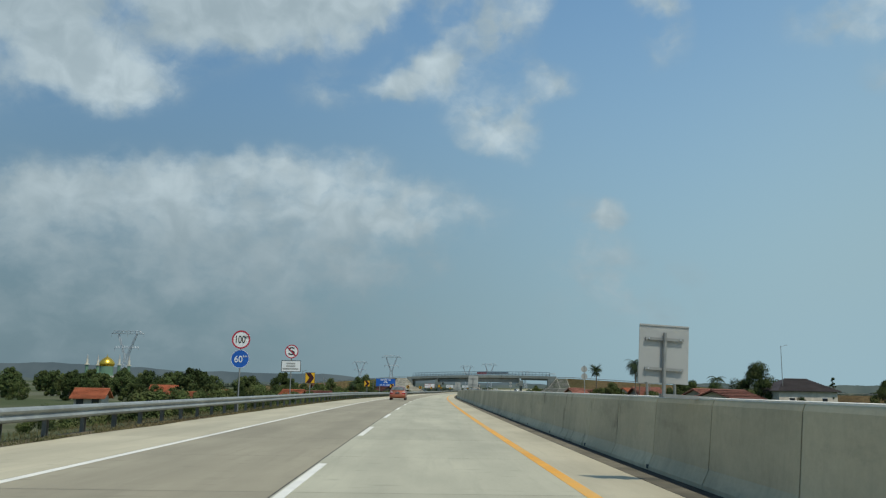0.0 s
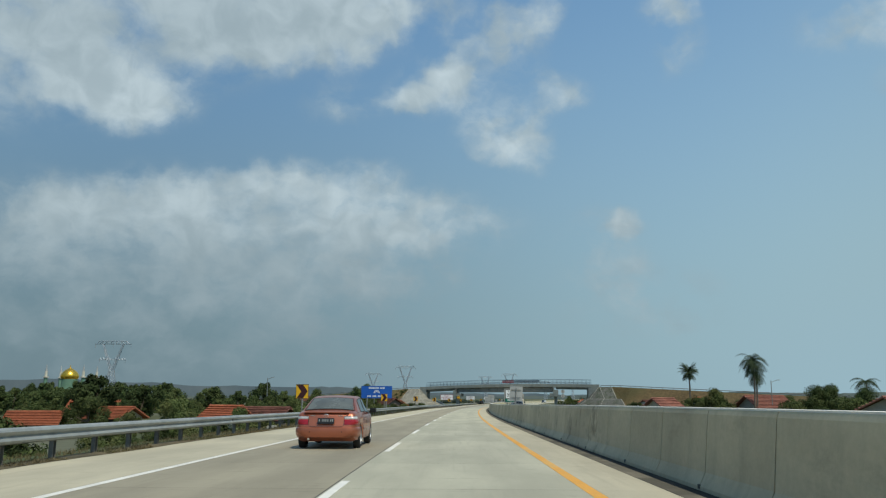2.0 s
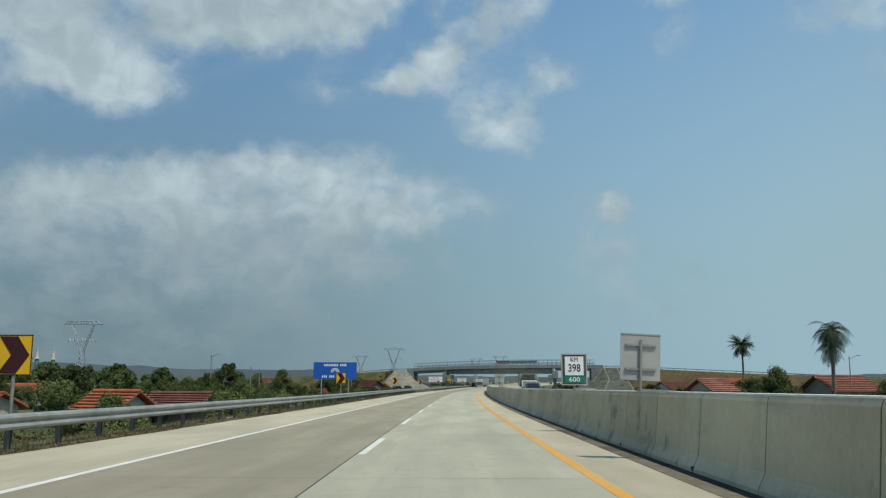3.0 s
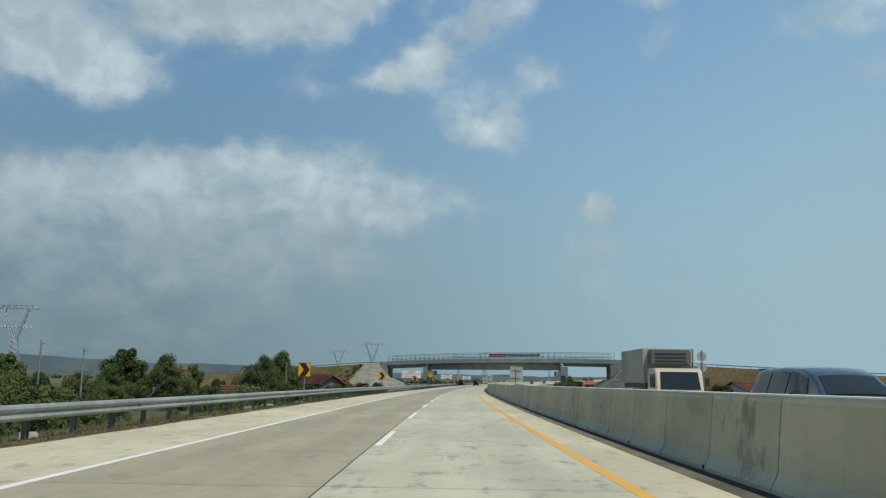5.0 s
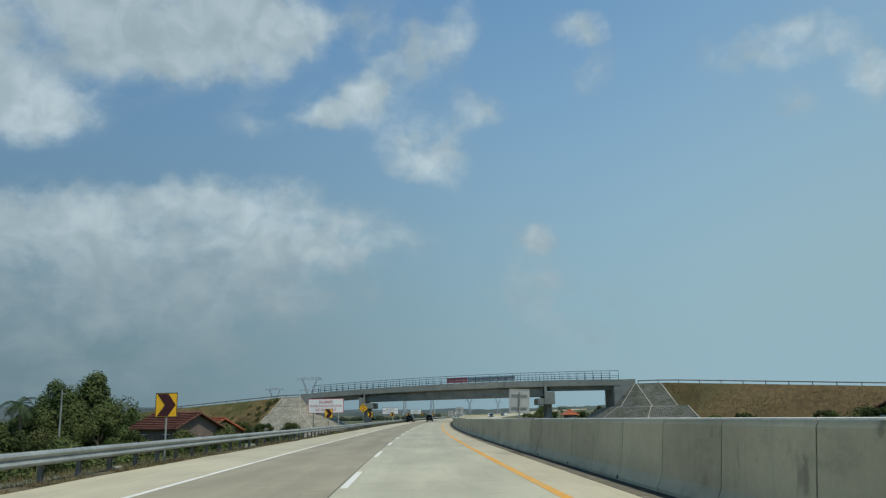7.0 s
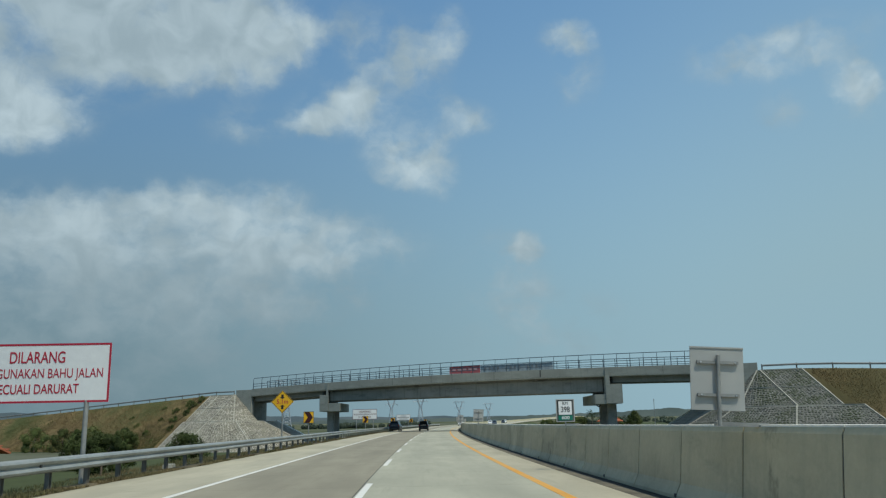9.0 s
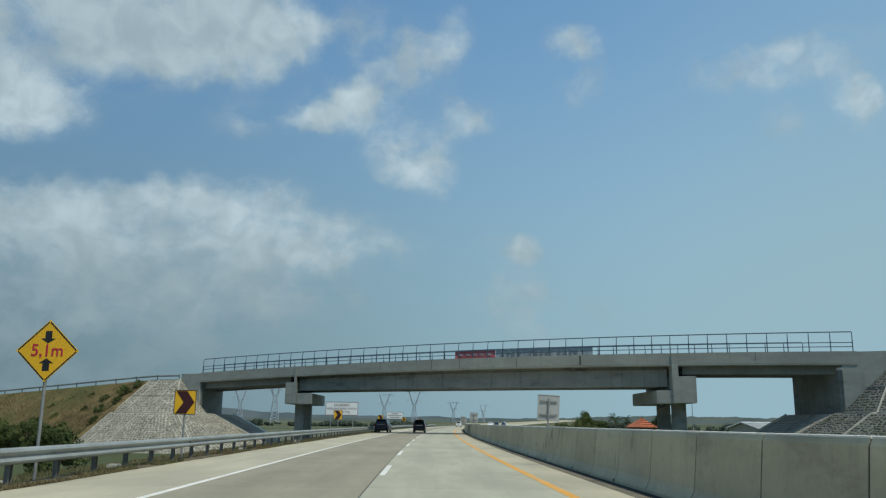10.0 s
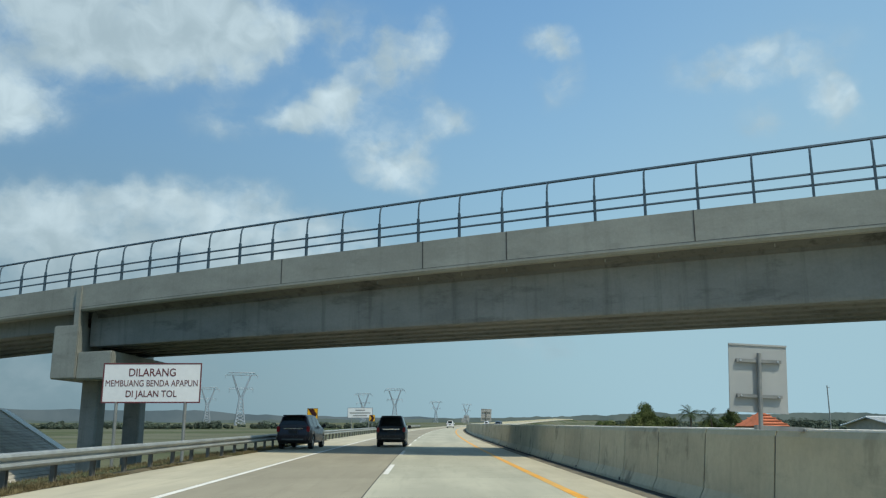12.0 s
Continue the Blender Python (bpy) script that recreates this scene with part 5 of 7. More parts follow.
def box_truck(m):
    t = thing("box_truck", "grey box truck with a cream cab on the other carriageway", "truck", m)
    box = part("cargo_box", Mesh().box((0, -1.6, 2.26), (2.1, 4.4, 1.44)), M_BOX, t, "grey cargo box", bevel=0.04)
    part("subframe", Mesh().box((0, -1.6, 1.44), (1.9, 4.3, 0.22)), M_TRIM, t, "dark subframe below the box")
    part("subframe", Mesh().box((0, -1.6, 1.05), (1.0, 4.3, 0.5)), M_TRIM, t)
    trim = Mesh()
    for sx in (-1, 1):
        for y in (-3.78, 0.58):
            trim.box((sx * 1.045, y, 2.26), (0.04, 0.10, 1.46))
        for z in (1.57, 2.96):
            trim.box((sx * 1.045, -1.6, z), (0.04, 4.42, 0.05))
    part("edge_trim", trim, M_BOX, box)
    cab = Mesh()
    prof = [(0.75, 0.5), (2.35, 0.5), (2.42, 0.75), (2.40, 1.25), (2.15, 2.05), (1.95, 2.15), (0.85, 2.15), (0.75, 2.05)]
    cab.loft([[(x, y, z) for y, z in prof] for x in (-0.93, -0.9, 0.9, 0.93)])
    part("cab", cab, M_CREAM, t, "cream cab", smooth=True, bevel=0.04)
    ws = Mesh().slab([(0.8, 2.41, 1.3), (-0.8, 2.41, 1.3), (-0.75, 2.19, 2.0), (0.75, 2.19, 2.0)], 0.02)
    part("windscreen", ws, M_GLASS, t)
    for sx in (-1, 1):
        part("side_window", Mesh().box((sx * 0.935, 1.62, 1.62), (0.02, 0.8, 0.55)), M_GLASS, t, bevel=0.006)
        part("wing_mirror", Mesh().box((sx * 1.1, 2.25, 1.6), (0.16, 0.06, 0.34)), M_TRIM, t)
        part("headlamp", Mesh().box((sx * 0.66, 2.41, 0.82), (0.34, 0.06, 0.16)), M_LAMP_CLEAR, t, bevel=0.02)
        for y in (-2.6, 1.55):
            wheel(t, sx * 0.82, y, 0.38, 0.26, sx)
    part("chassis", Mesh().box((0, -0.8, 0.62), (0.9, 5.8, 0.3)), M_TRIM, t)
    part("grille", Mesh().box((0, 2.42, 0.85), (0.8, 0.03, 0.2)), M_TRIM, t)
    unit = part("cooling_unit", Mesh().box((0, 0.78, 2.62), (1.7, 0.42, 0.62)), M_COWL, t, "dark cooling unit", bevel=0.05)
    for z in (2.45, 2.6, 2.75):
        part("vent_slat", Mesh().box((0, 1.0, z), (1.3, 0.02, 0.06)), M_TRIM, unit)
    for x in (-0.98, -0.86):
        part("grab_bar", Mesh().tube((x, 0.66, 1.2), (x, 0.66, 2.4), 0.02, n=8), M_TRIM, t)
    return t


sedan(beside(-1.67, 86.6), M_CAR)
tall_car("people_carrier", "dark plum people carrier stopped on the hard shoulder", beside(-5.38, 417.2) @ Matrix.Rotation(-0.06, 4, "Z"), M_MAROON, 4.3, 1.70, 1.66)
tall_car("off_roader", "black four-wheel drive car on the slow lane", beside(-0.90, 420.0) @ Matrix.Scale(0.93, 4), M_NAVY, 4.6, 1.72, 1.76)
tall_car("white_van", "white van far along the fast lane", along(0.9, 575.0), M_WHITE_CAR, 4.2, 1.68, 1.85)
box_truck(beside(9.3, 184.4) @ Matrix.Rotation(math.pi, 4, "Z") @ Matrix.Scale(0.86, 4))
tall_car("blue_grey_car", "dark grey people carrier on the other carriageway", along(8.6, 170.2) @ Matrix.Rotation(math.pi, 4, "Z"), M_BLUE_CAR, 4.3, 1.74, 1.66)
for i, (lat, y) in enumerate(((9.2, 640), (12.8, 690), (9.4, 760), (12.7, 590))):
    tall_car("distant_car", "pale car far off on the other carriageway", along(lat, y) @ Matrix.Rotation(math.pi, 4, "Z"), (M_WHITE_CAR, M_BLUE_CAR)[i % 2], group="distant cars")


# ---- signs ----
def sign_post(parent, x, z1, z0=-0.7, r=0.035):
    part("post", Mesh().tube((x, 0.04, z0), (x, 0.04, z1), r, n=10), M_POST, parent, "galvanised steel post", smooth=True)


FACE = Matrix.Rotation(math.pi / 2, 4, "X")      # lettering turned to face the traffic


def board(parent, w, h, zc, sheet, rim, rim_w=0.04, xc=0.0):
    part("panel", Mesh().box((xc, 0, zc), (w, 0.012, h)), sheet, parent)
    r = Mesh()
    for a, b, sx, sz in ((0, h / 2 - rim_w / 2, w, rim_w), (0, -h / 2 + rim_w / 2, w, rim_w), (w / 2 - rim_w / 2, 0, rim_w, h - 2 * rim_w), (-w / 2 + rim_w / 2, 0, rim_w, h - 2 * rim_w)):
        r.box((xc + a, -0.007, zc + b), (sx, 0.008, sz))
    part("border", r, rim, parent)


def disc(parent, r, zc, sheet, name="panel", y=0.0, rin=0.0, thick=0.01, m=None):
    n = 40
    me = Mesh()
    if rin:
        me.loft([[(q * math.cos(2 * math.pi * i / n), y + d, zc + q * math.sin(2 * math.pi * i / n)) for q, d in ((rin, -thick), (r, -thick), (r, 0), (rin, 0))] for i in range(n + 1)], caps=False)
    else:
        me.tube((0, y + thick, zc), (0, y - thick, zc), r, n=n)
    return part(name, me, sheet, parent)


M_CHEVRON_INK = pbr("chevron_ink", (0.045, 0.012, 0.014), 0.6, var=0.15, bump=0.05, spec=0.3)


def chevron(m, group="chevron signs"):
    s = thing("chevron_sign", "yellow bend sign with a bold dark maroon chevron", "road sign", m, group)
    board(s, 0.72, 0.80, 1.83, M_SIGN_Y, M_BLACK, 0.02)
    c = Mesh()
    c.slab([(-0.30, -0.012, 2.195), (0.06, -0.012, 2.195), (0.31, -0.012, 1.83), (0.06, -0.012, 1.465), (-0.30, -0.012, 1.465), (-0.05, -0.012, 1.83)], 0.006)
    part("arrow", c, M_CHEVRON_INK, s, "dark maroon chevron")
    sign_post(s, 0.0, 2.2)
    return s


first = chevron(beside(-7.23, 62.4))
for y, lat in ((109.6, -7.05), (156.0, -7.05), (201.8, -7.05), (246.0, -6.98), (294.0, -7.0), (340.9, -7.04), (385.5, -7.0), (432.0, -7.05), (479.0, -7.05), (526.0, -7.05)):
    copy_thing(first, beside(lat, y))

# speed limit signs
sp = thing("speed_limit_sign", "round speed signs, red-ringed 100 above blue 60, on a steel post", "road sign", beside(-7.69, 41.45))
disc(sp, 0.46, 3.46, M_SIGN_W)
disc(sp, 0.46, 3.46, M_RED, "ring", -0.011, 0.385, 0.008)
lettering("100", 0.52, M_BLACK, sp, Matrix.Translation((-0.05, -0.02, 3.45)) @ FACE, width=0.48)
lettering("km", 0.22, M_BLACK, sp, Matrix.Translation((0.30, -0.02, 3.59)) @ FACE, width=0.16)
disc(sp, 0.46, 2.50, M_SIGN_B)
disc(sp, 0.455, 2.50, M_SIGN_W, "ring", -0.011, 0.435, 0.006)
lettering("60", 0.46, M_SIGN_W, sp, Matrix.Translation((-0.08, -0.02, 2.47)) @ FACE, width=0.40)
lettering("km", 0.16, M_SIGN_W, sp, Matrix.Translation((0.25, -0.02, 2.63)) @ FACE, width=0.20)
sign_post(sp, 0.0, 3.9)

ns = thing("no_stopping_sign", "red-ringed no stopping sign above a white text plate", "road sign", beside(-7.40, 54.86))
disc(ns, 0.45, 3.46, M_SIGN_W)
disc(ns, 0.45, 3.46, M_RED, "ring", -0.011, 0.385, 0.008)
lettering("S", 0.72, M_BLACK, ns, Matrix.Translation((0, -0.02, 3.46)) @ FACE, width=0.42)
part("slash", Mesh().box((0, -0.024, 3.46), (0.8, 0.008, 0.07), Matrix.Rotation(math.radians(45), 3, "Y")), M_RED, ns)
board(ns, 1.28, 0.74, 2.50, M_SIGN_W, M_BLACK, 0.035)
for z, w in ((2.67, 0.62), (2.50, 0.62), (2.32, 1.1)):
    for k in range(int(w / 0.075)):
        part("text_bar", Mesh().box((-w / 2 + 0.0375 + k * 0.075, -0.011, z), (0.052, 0.006, 0.10)), M_POST, ns, "short grey text bar")
sign_post(ns, 0.0, 3.85)

bs = thing("motorway_info_sign", "wide blue sign with white text bars on two posts", "road sign", beside(-9.15, 166.5))
board(bs, 3.85, 1.5, 2.55, M_SIGN_B, M_SIGN_B, 0.05)
for k in range(14):
    if k != 9:
        part("text_bar", Mesh().box((-0.95 + k * 0.145, -0.012, 3.05), (0.10, 0.006, 0.2)), M_SIGN_W, bs, "white text bar")
for k in range(13):
    if k not in (3, 7):
        part("text_bar", Mesh().box((-1.1 + k * 0.165, -0.012, 2.05), (0.11, 0.006, 0.2)), M_SIGN_W, bs, "white text bar")
ic = Mesh()
for q in range(10):
    a0, a1 = math.pi * q / 10, math.pi * (q + 1) / 10
    for r0, r1 in ((0.17, 0.25), (0.30, 0.38)):
        ic.slab([(r0 * math.cos(a0), -0.016, 2.42 + r0 * math.sin(a0)), (r1 * math.cos(a0), -0.016, 2.42 + r1 * math.sin(a0)), (r1 * math.cos(a1), -0.016, 2.42 + r1 * math.sin(a1)), (r0 * math.cos(a1), -0.016, 2.42 + r0 * math.sin(a1))], 0.006)
part("symbol", ic, M_SIGN_W, bs, "white arc symbol")
for x in (-1.2, 1.2):
    sign_post(bs, x, 1.9, -2.0, 0.06)


def notice(m, lines, label, ink):
    s = thing("notice_board", label, "road sign", m)
    board(s, 3.6, 1.45, 2.68, M_SIGN_W, ink, 0.05)
    for (txt, size, w), z in zip(lines, (3.05, 2.66, 2.28)):
        lettering(txt, size, ink, s, Matrix.Translation((0, -0.012, z)) @ FACE, width=w)
    for x in (-1.25, 1.25):
        sign_post(s, x, 2.0, -2.2, 0.06)
    return s


notice(beside(-8.37, 302.8, -0.03), (("DILARANG", 0.40, 1.35), ("MENGGUNAKAN BAHU JALAN", 0.33, 3.25), ("KECUALI DARURAT", 0.33, 2.1)), "white notice board with red border and red lettering", M_RED)
notice(beside(-9.13, 405.6, 0.0), (("DILARANG", 0.40, 1.7), ("MEMBUANG BENDA APAPUN", 0.33, 3.35), ("DI JALAN TOL", 0.33, 1.85)), "white notice board with dark maroon lettering beside the bridge pier", M_MAROON_INK)
n3 = thing("notice_board", "far white board with a dark border and grey text bars", "road sign", along(-10.2, 493.0))
board(n3, 3.6, 1.45, 2.68, M_SIGN_W, M_COWL, 0.05)
for z, w in ((3.05, 1.4), (2.66, 3.0), (2.28, 2.0)):
    part("text_bar", Mesh().box((0, -0.012, z), (w, 0.006, 0.16)), M_POST, n3)
for x in (-1.25, 1.25):
    sign_post(n3, x, 2.0, -2.2, 0.06)

dm = thing("height_limit_sign", "yellow diamond sign reading 5,1m with two black arrows", "road sign", beside(-7.07, 330.6))
q45 = Matrix.Rotation(math.radians(45), 3, "Y")
part("panel", Mesh().box((0, 0, 2.65), (0.93, 0.012, 0.93), q45), M_SIGN_Y, dm)
bd = Mesh()
for k in range(4):
    q = Matrix.Rotation(math.radians(45 + 90 * k), 3, "Y")
    bd.box(q @ Vector((0, -0.008, 0.44)) + Vector((0, 0, 2.65)), (0.84, 0.006, 0.025), q)
part("border", bd, M_BLACK, dm)
lettering("5,1m", 0.36, M_RED, dm, Matrix.Translation((0, -0.012, 2.65)) @ FACE, width=0.66)
ar = Mesh()
for s2 in (1, -1):
    z = 2.65 + s2 * 0.26
    ar.slab([(-0.15, -0.012, z), (0.15, -0.012, z), (0, -0.012, z - s2 * 0.1)] if s2 < 0 else [(0.15, -0.012, z), (-0.15, -0.012, z), (0, -0.012, z - 0.1)], 0.006)
    ar.box((0, -0.009, z + s2 * 0.08), (0.14, 0.006, 0.16))
part("arrow", ar, M_BLACK, dm)
sign_post(dm, 0.0, 2.2)


# chevrons for the other carriageway stand on the barrier with their bare backs to us
def crest_arm(parent, z, reach, k=1.0):
    """Flat steel arm that carries a sign out from the barrier's crest."""
    part("arm", Mesh().box((reach / 2, 0.05, z), (reach + 0.06, 0.06, 0.05)), M_POST, parent, "flat steel arm bolted to the barrier")
    part("foot_plate", Mesh().box((reach, 0.05, z - 0.012), (0.2, 0.16, 0.026)), M_POST, parent)


def chevron_back(m):
    s = thing("chevron_sign", "bare metal back of a chevron sign on the median barrier", "road sign", m, "median chevron signs")
    part("panel", Mesh().box((0, 0, 1.74), (0.69, 0.012, 0.80)), M_SIGN_BACK, s, bevel=0.004)
    for z in (2.13, 1.35):
        part("rim", Mesh().box((0, -0.008, z), (0.69, 0.02, 0.02)), M_SIGN_BACK, s, "folded sheet edge")
    for z in (1.94, 1.53):
        part("brace", Mesh().box((0, -0.03, z), (0.53, 0.035, 0.038)), M_POST, s, "flat steel brace")
        for x in (-0.22, 0.22):
            part("bolt", Mesh().tube((x, -0.058, z), (x, -0.047, z), 0.012, n=8), M_RIM, s)
    part("post", Mesh().tube((0, -0.05, 1.15), (0, -0.05, 2.03), 0.026, n=10), M_POST, s, smooth=True)
    crest_arm(s, 1.175, 0.62)
    part("front_sheet", Mesh().box((0, 0.012, 1.74), (0.67, 0.006, 0.78)), M_SIGN_Y, s)
    return s


LEAN = Matrix.Translation((0, 0, 1.1)) @ Matrix.Rotation(radians(3.0), 4, "Y") @ Matrix.Translation((0, 0, -1.1))
cb = chevron_back(beside(4.86, 11.3) @ LEAN)
for y in (59.3, 107.2, 153.6, 199.0, 245.2, 291.4, 337.6, 383.1, 428.5, 474.5, 520.5):
    copy_thing(cb, beside(4.86, y) @ Matrix.Rotation(radians(random.uniform(-2, 2)), 4, "Z") @ LEAN)


def km_marker(m):
    s = thing("kilometre_marker", "white KM 398 marker with a green 600 strip on the barrier", "road sign", m, "kilometre markers")
    board(s, 0.56, 0.56, 1.78, M_SIGN_W, M_BLACK, 0.018)
    part("strip", Mesh().box((0, 0, 1.40), (0.56, 0.012, 0.19)), M_SIGN_G, s, "green strip")
    part("backing", Mesh().box((0, 0.03, 1.68), (0.66, 0.02, 0.86)), M_COWL, s)
    lettering("KM", 0.17, M_BLACK, s, Matrix.Translation((0, -0.012, 1.95)) @ FACE, width=0.2)
    lettering("398", 0.30, M_BLACK, s, Matrix.Translation((0, -0.012, 1.71)) @ FACE, width=0.34)
    lettering("600", 0.17, M_SIGN_W, s, Matrix.Translation((0, -0.012, 1.40)) @ FACE, width=0.30)
    for a, b, w, h in ((0, 2.10, 0.72, 0.03), (0, 1.26, 0.72, 0.03), (-0.345, 1.68, 0.03, 0.81), (0.345, 1.68, 0.03, 0.81)):
        part("rim", Mesh().box((a, 0.02, b), (w, 0.03, h)), M_SIGN_BACK, s, "pale metal rim")
    part("post", Mesh().tube((0, 0.06, 1.1), (0, 0.06, 2.0), 0.028, n=10), M_POST, s, smooth=True)
    crest_arm(s, 1.15, 0.5)
    return s


km = km_marker(beside(5.06, 116.0, 0.03))
copy_thing(km, beside(5.0, 303.0, 0.39) @ Matrix.Scale(0.68, 4))

# backs of signs on the far side of the other carriageway
big = thing("sign_back", "back of a wide framed sign on two posts across the road", "road sign", Matrix.Translation((20.65, 65.5, 1.31)))
part("panel", Mesh().box((0, 0, 2.35), (3.6, 0.02, 1.42)), M_SIGN_BACK, big)
fr = Mesh()
for x in [-1.775 + 0.71 * i for i in range(6)]:
    fr.box((x, -0.04, 2.35), (0.05, 0.05, 1.42))
for z in (1.665, 2.3, 3.035):
    fr.box((0, -0.06, z), (3.6, 0.05, 0.05))
part("rack", fr, M_POST, big)
for x in (-1.1, 1.1):
    part("post", Mesh().tube((x, -0.12, -3.2), (x, -0.12, 3.0), 0.11, n=12), M_POST, big, smooth=True)
rb = thing("sign_back", "grey backs of two round signs on one post", "road sign", along(17.9, 87.5), "round sign backs")
disc(rb, 0.33, 3.5, M_SIGN_BACK)
disc(rb, 0.33, 2.75, M_SIGN_BACK)
part("post", Mesh().tube((0, -0.05, -0.6), (0, -0.05, 3.9), 0.04, n=10), M_POST, rb, smooth=True)
copy_thing(rb, along(18.35, 211.0, -0.25))


# ---- plants ----
def leaf_cloud(me, centres, count, size, rnd, flat=1.0):
    """Small folded leaves strewn through overlapping clumps."""
    for c, r in centres:
        for _ in range(count):
            d = Vector((rnd.gauss(0, 1), rnd.gauss(0, 1), rnd.gauss(0, 0.85))).normalized() * r * rnd.uniform(0.55, 1.05)
            p = Vector(c) + d
            s = size * rnd.uniform(0.6, 1.4)
            n = (d.normalized() + Vector((rnd.uniform(-0.8, 0.8), rnd.uniform(-0.8, 0.8), rnd.uniform(-0.2, 0.9)))).normalized()
            a = n.orthogonal().normalized()
            a = Matrix.Rotation(rnd.uniform(0, 6.28), 3, n) @ a
            b = n.cross(a)
            me.add([p - a * s - b * s * 0.35, p + b * s * 0.6 - n * s * 0.15, p + a * s], [(0, 1, 2)])


def tree(name, label, height, spread, seed, leaf, m, leaves=150, clumps=26, size=0.26, low=0.3):
    rnd = random.Random(seed)
    t = thing(name, label, "tree", m, "roadside trees")
    tr = Mesh()
    h0 = height * 0.42
    tr.tube((0, 0, 0), (0.05, 0, h0), height * 0.028, height * 0.02, n=8, caps=False)
    centres = []
    for i in range(clumps):
        a = 2.4 * i + rnd.uniform(-0.4, 0.4)
        k = (i + 0.5) / clumps
        z = height * (low + (0.92 - low) * k + rnd.uniform(-0.07, 0.07))
        rad = spread * math.sin(math.pi * min(0.95, 0.18 + 0.80 * k)) * rnd.uniform(0.35, 0.95)
        r = spread * rnd.uniform(0.15, 0.36)
        centres.append(((rad * math.cos(a), rad * math.sin(a), z), r))
        if i % 3 == 0:
            tr.tube((0.04, 0, h0 * rnd.uniform(0.6, 1.0)), (rad * 0.8 * math.cos(a), rad * 0.8 * math.sin(a), z - r * 0.3), height * 0.011, height * 0.004, n=5, caps=False)
    part("trunk", tr, M_BARK, t, smooth=True)
    cr = Mesh()
    leaf_cloud(cr, centres, leaves, size, rnd)
    part("crown", cr, leaf, t)
    return t


def palm(label, height, m, fronds=22, length=2.4, droop=1.0, seed=1, skirt=6):
    rnd = random.Random(seed)
    t = thing("palm_tree", label, "palm", m, "palms")
    tr = Mesh()
    prev = Vector((0, 0, 0))
    for i in range(8):
        nx = Vector((0.25 * math.sin(i * 0.4), 0.1 * math.sin(i * 0.7), height * (i + 1) / 8))
        tr.tube(prev, nx, 0.17 - 0.008 * i, 0.162 - 0.008 * i, n=8, caps=False)
        prev = nx
    part("trunk", tr, M_BARK, t, smooth=True)
    cr = Mesh()
    for i in range(fronds + skirt):
        a = i * 2.399 + rnd.uniform(-0.2, 0.2)
        up = rnd.uniform(-0.15, 1.25) if i < fronds else rnd.uniform(-0.9, -0.4)
        ln = length * rnd.uniform(0.8, 1.1)
        p, v = Vector(prev), Vector((math.cos(a) * math.cos(up), math.sin(a) * math.cos(up), math.sin(up)))
        side = Vector((-math.sin(a), math.cos(a), 0))
        for k in range(9):
            q = p + v * ln / 9
            cr.tube(p, q, 0.03 - 0.003 * k, 0.027 - 0.003 * k, n=4, caps=False)
            w = length * 0.26 * math.sin(math.pi * min(1, (k + 1.4) / 10))
            for sg in (-1, 1):
                for h in (0.0, 0.5):
                    o = p.lerp(q, h)
                    tip = o + side * sg * w + v * w * 0.5 - Vector((0, 0, w * rnd.uniform(0.3, 0.6)))
                    cr.add([o, o + v * 0.08, tip], [(0, 1, 2)])
            p = q
            v = (v - Vector((0, 0, 0.22 * droop))).normalized()
    part("crown", cr, M_PALM, t)
    return t


def put_at(x, y, z=-2.4, turn=0.0, k=1.0):
    return Matrix.Translation((x - 0.0105 * y, y, z + road_z(y))) @ Matrix.Rotation(turn, 4, "Z") @ Matrix.Scale(k, 4)


# fan palm and feather palm beyond the median
palm("slim fan palm with a round tuft of fronds", 9.0, put_at(46.5, 201.8), 44, 2.1, 0.55, 3, 14)
palm("tall feather palm with drooping dry fronds", 10.2, put_at(53.2, 191.0), 34, 3.1, 1.25, 4, 16)
palm("feather palm behind the first", 8.4, put_at(55.5, 196.0), 14, 2.6, 1.5, 8, 8)
palm("low feather palm among bushes", 7.4, put_at(76.5, 202.0), 24, 3.0, 1.0, 9, 0)
palm("palm showing over the roadside bushes", 5.6, put_at(-19.7, 297.4), 18, 2.4, 1.1, 19, 4)
palm("banana-like palm below the bridge", 4.9, put_at(81.4, 490.0), 18, 2.4, 0.9, 21, 0)
palm("broad-leaved palm beside the pavilion", 4.4, put_at(83.6, 488.0), 16, 2.3, 1.0, 22, 0)

base_trees = [tree("broadleaf_tree", "dense green broadleaf tree", 8.3, 4.6, 1, M_LEAF_DARK, put_at(-15.6, 305.5), 680, 40, 0.145, 0.12),
              tree("broadleaf_tree", "round-crowned green broadleaf tree", 6.4, 3.3, 2, M_LEAF, put_at(-24.0, 262.0), 560, 26, 0.13, 0.10),
              tree("bush", "low spreading green bush", 4.0, 2.9, 3, M_LEAF, put_at(-21.0, 256.0), 520, 18, 0.12, 0.04),
              tree("broadleaf_tree", "wide dark green tree behind houses", 10.3, 5.4, 4, M_LEAF_DARK, put_at(80.0, 186.0), 560, 36, 0.2, 0.15),
              tree("bush", "scrubby olive green bush", 3.4, 2.6, 6, M_LEAF, put_at(-27.0, 262.0), 380, 16, 0.115, 0.03),
              tree("broadleaf_tree", "round green tree far across the fields", 7.4, 4.2, 7, M_LEAF_DARK, put_at(-70.0, 300.0), 220, 24, 0.3, 0.12)]
rnd = random.Random(12)
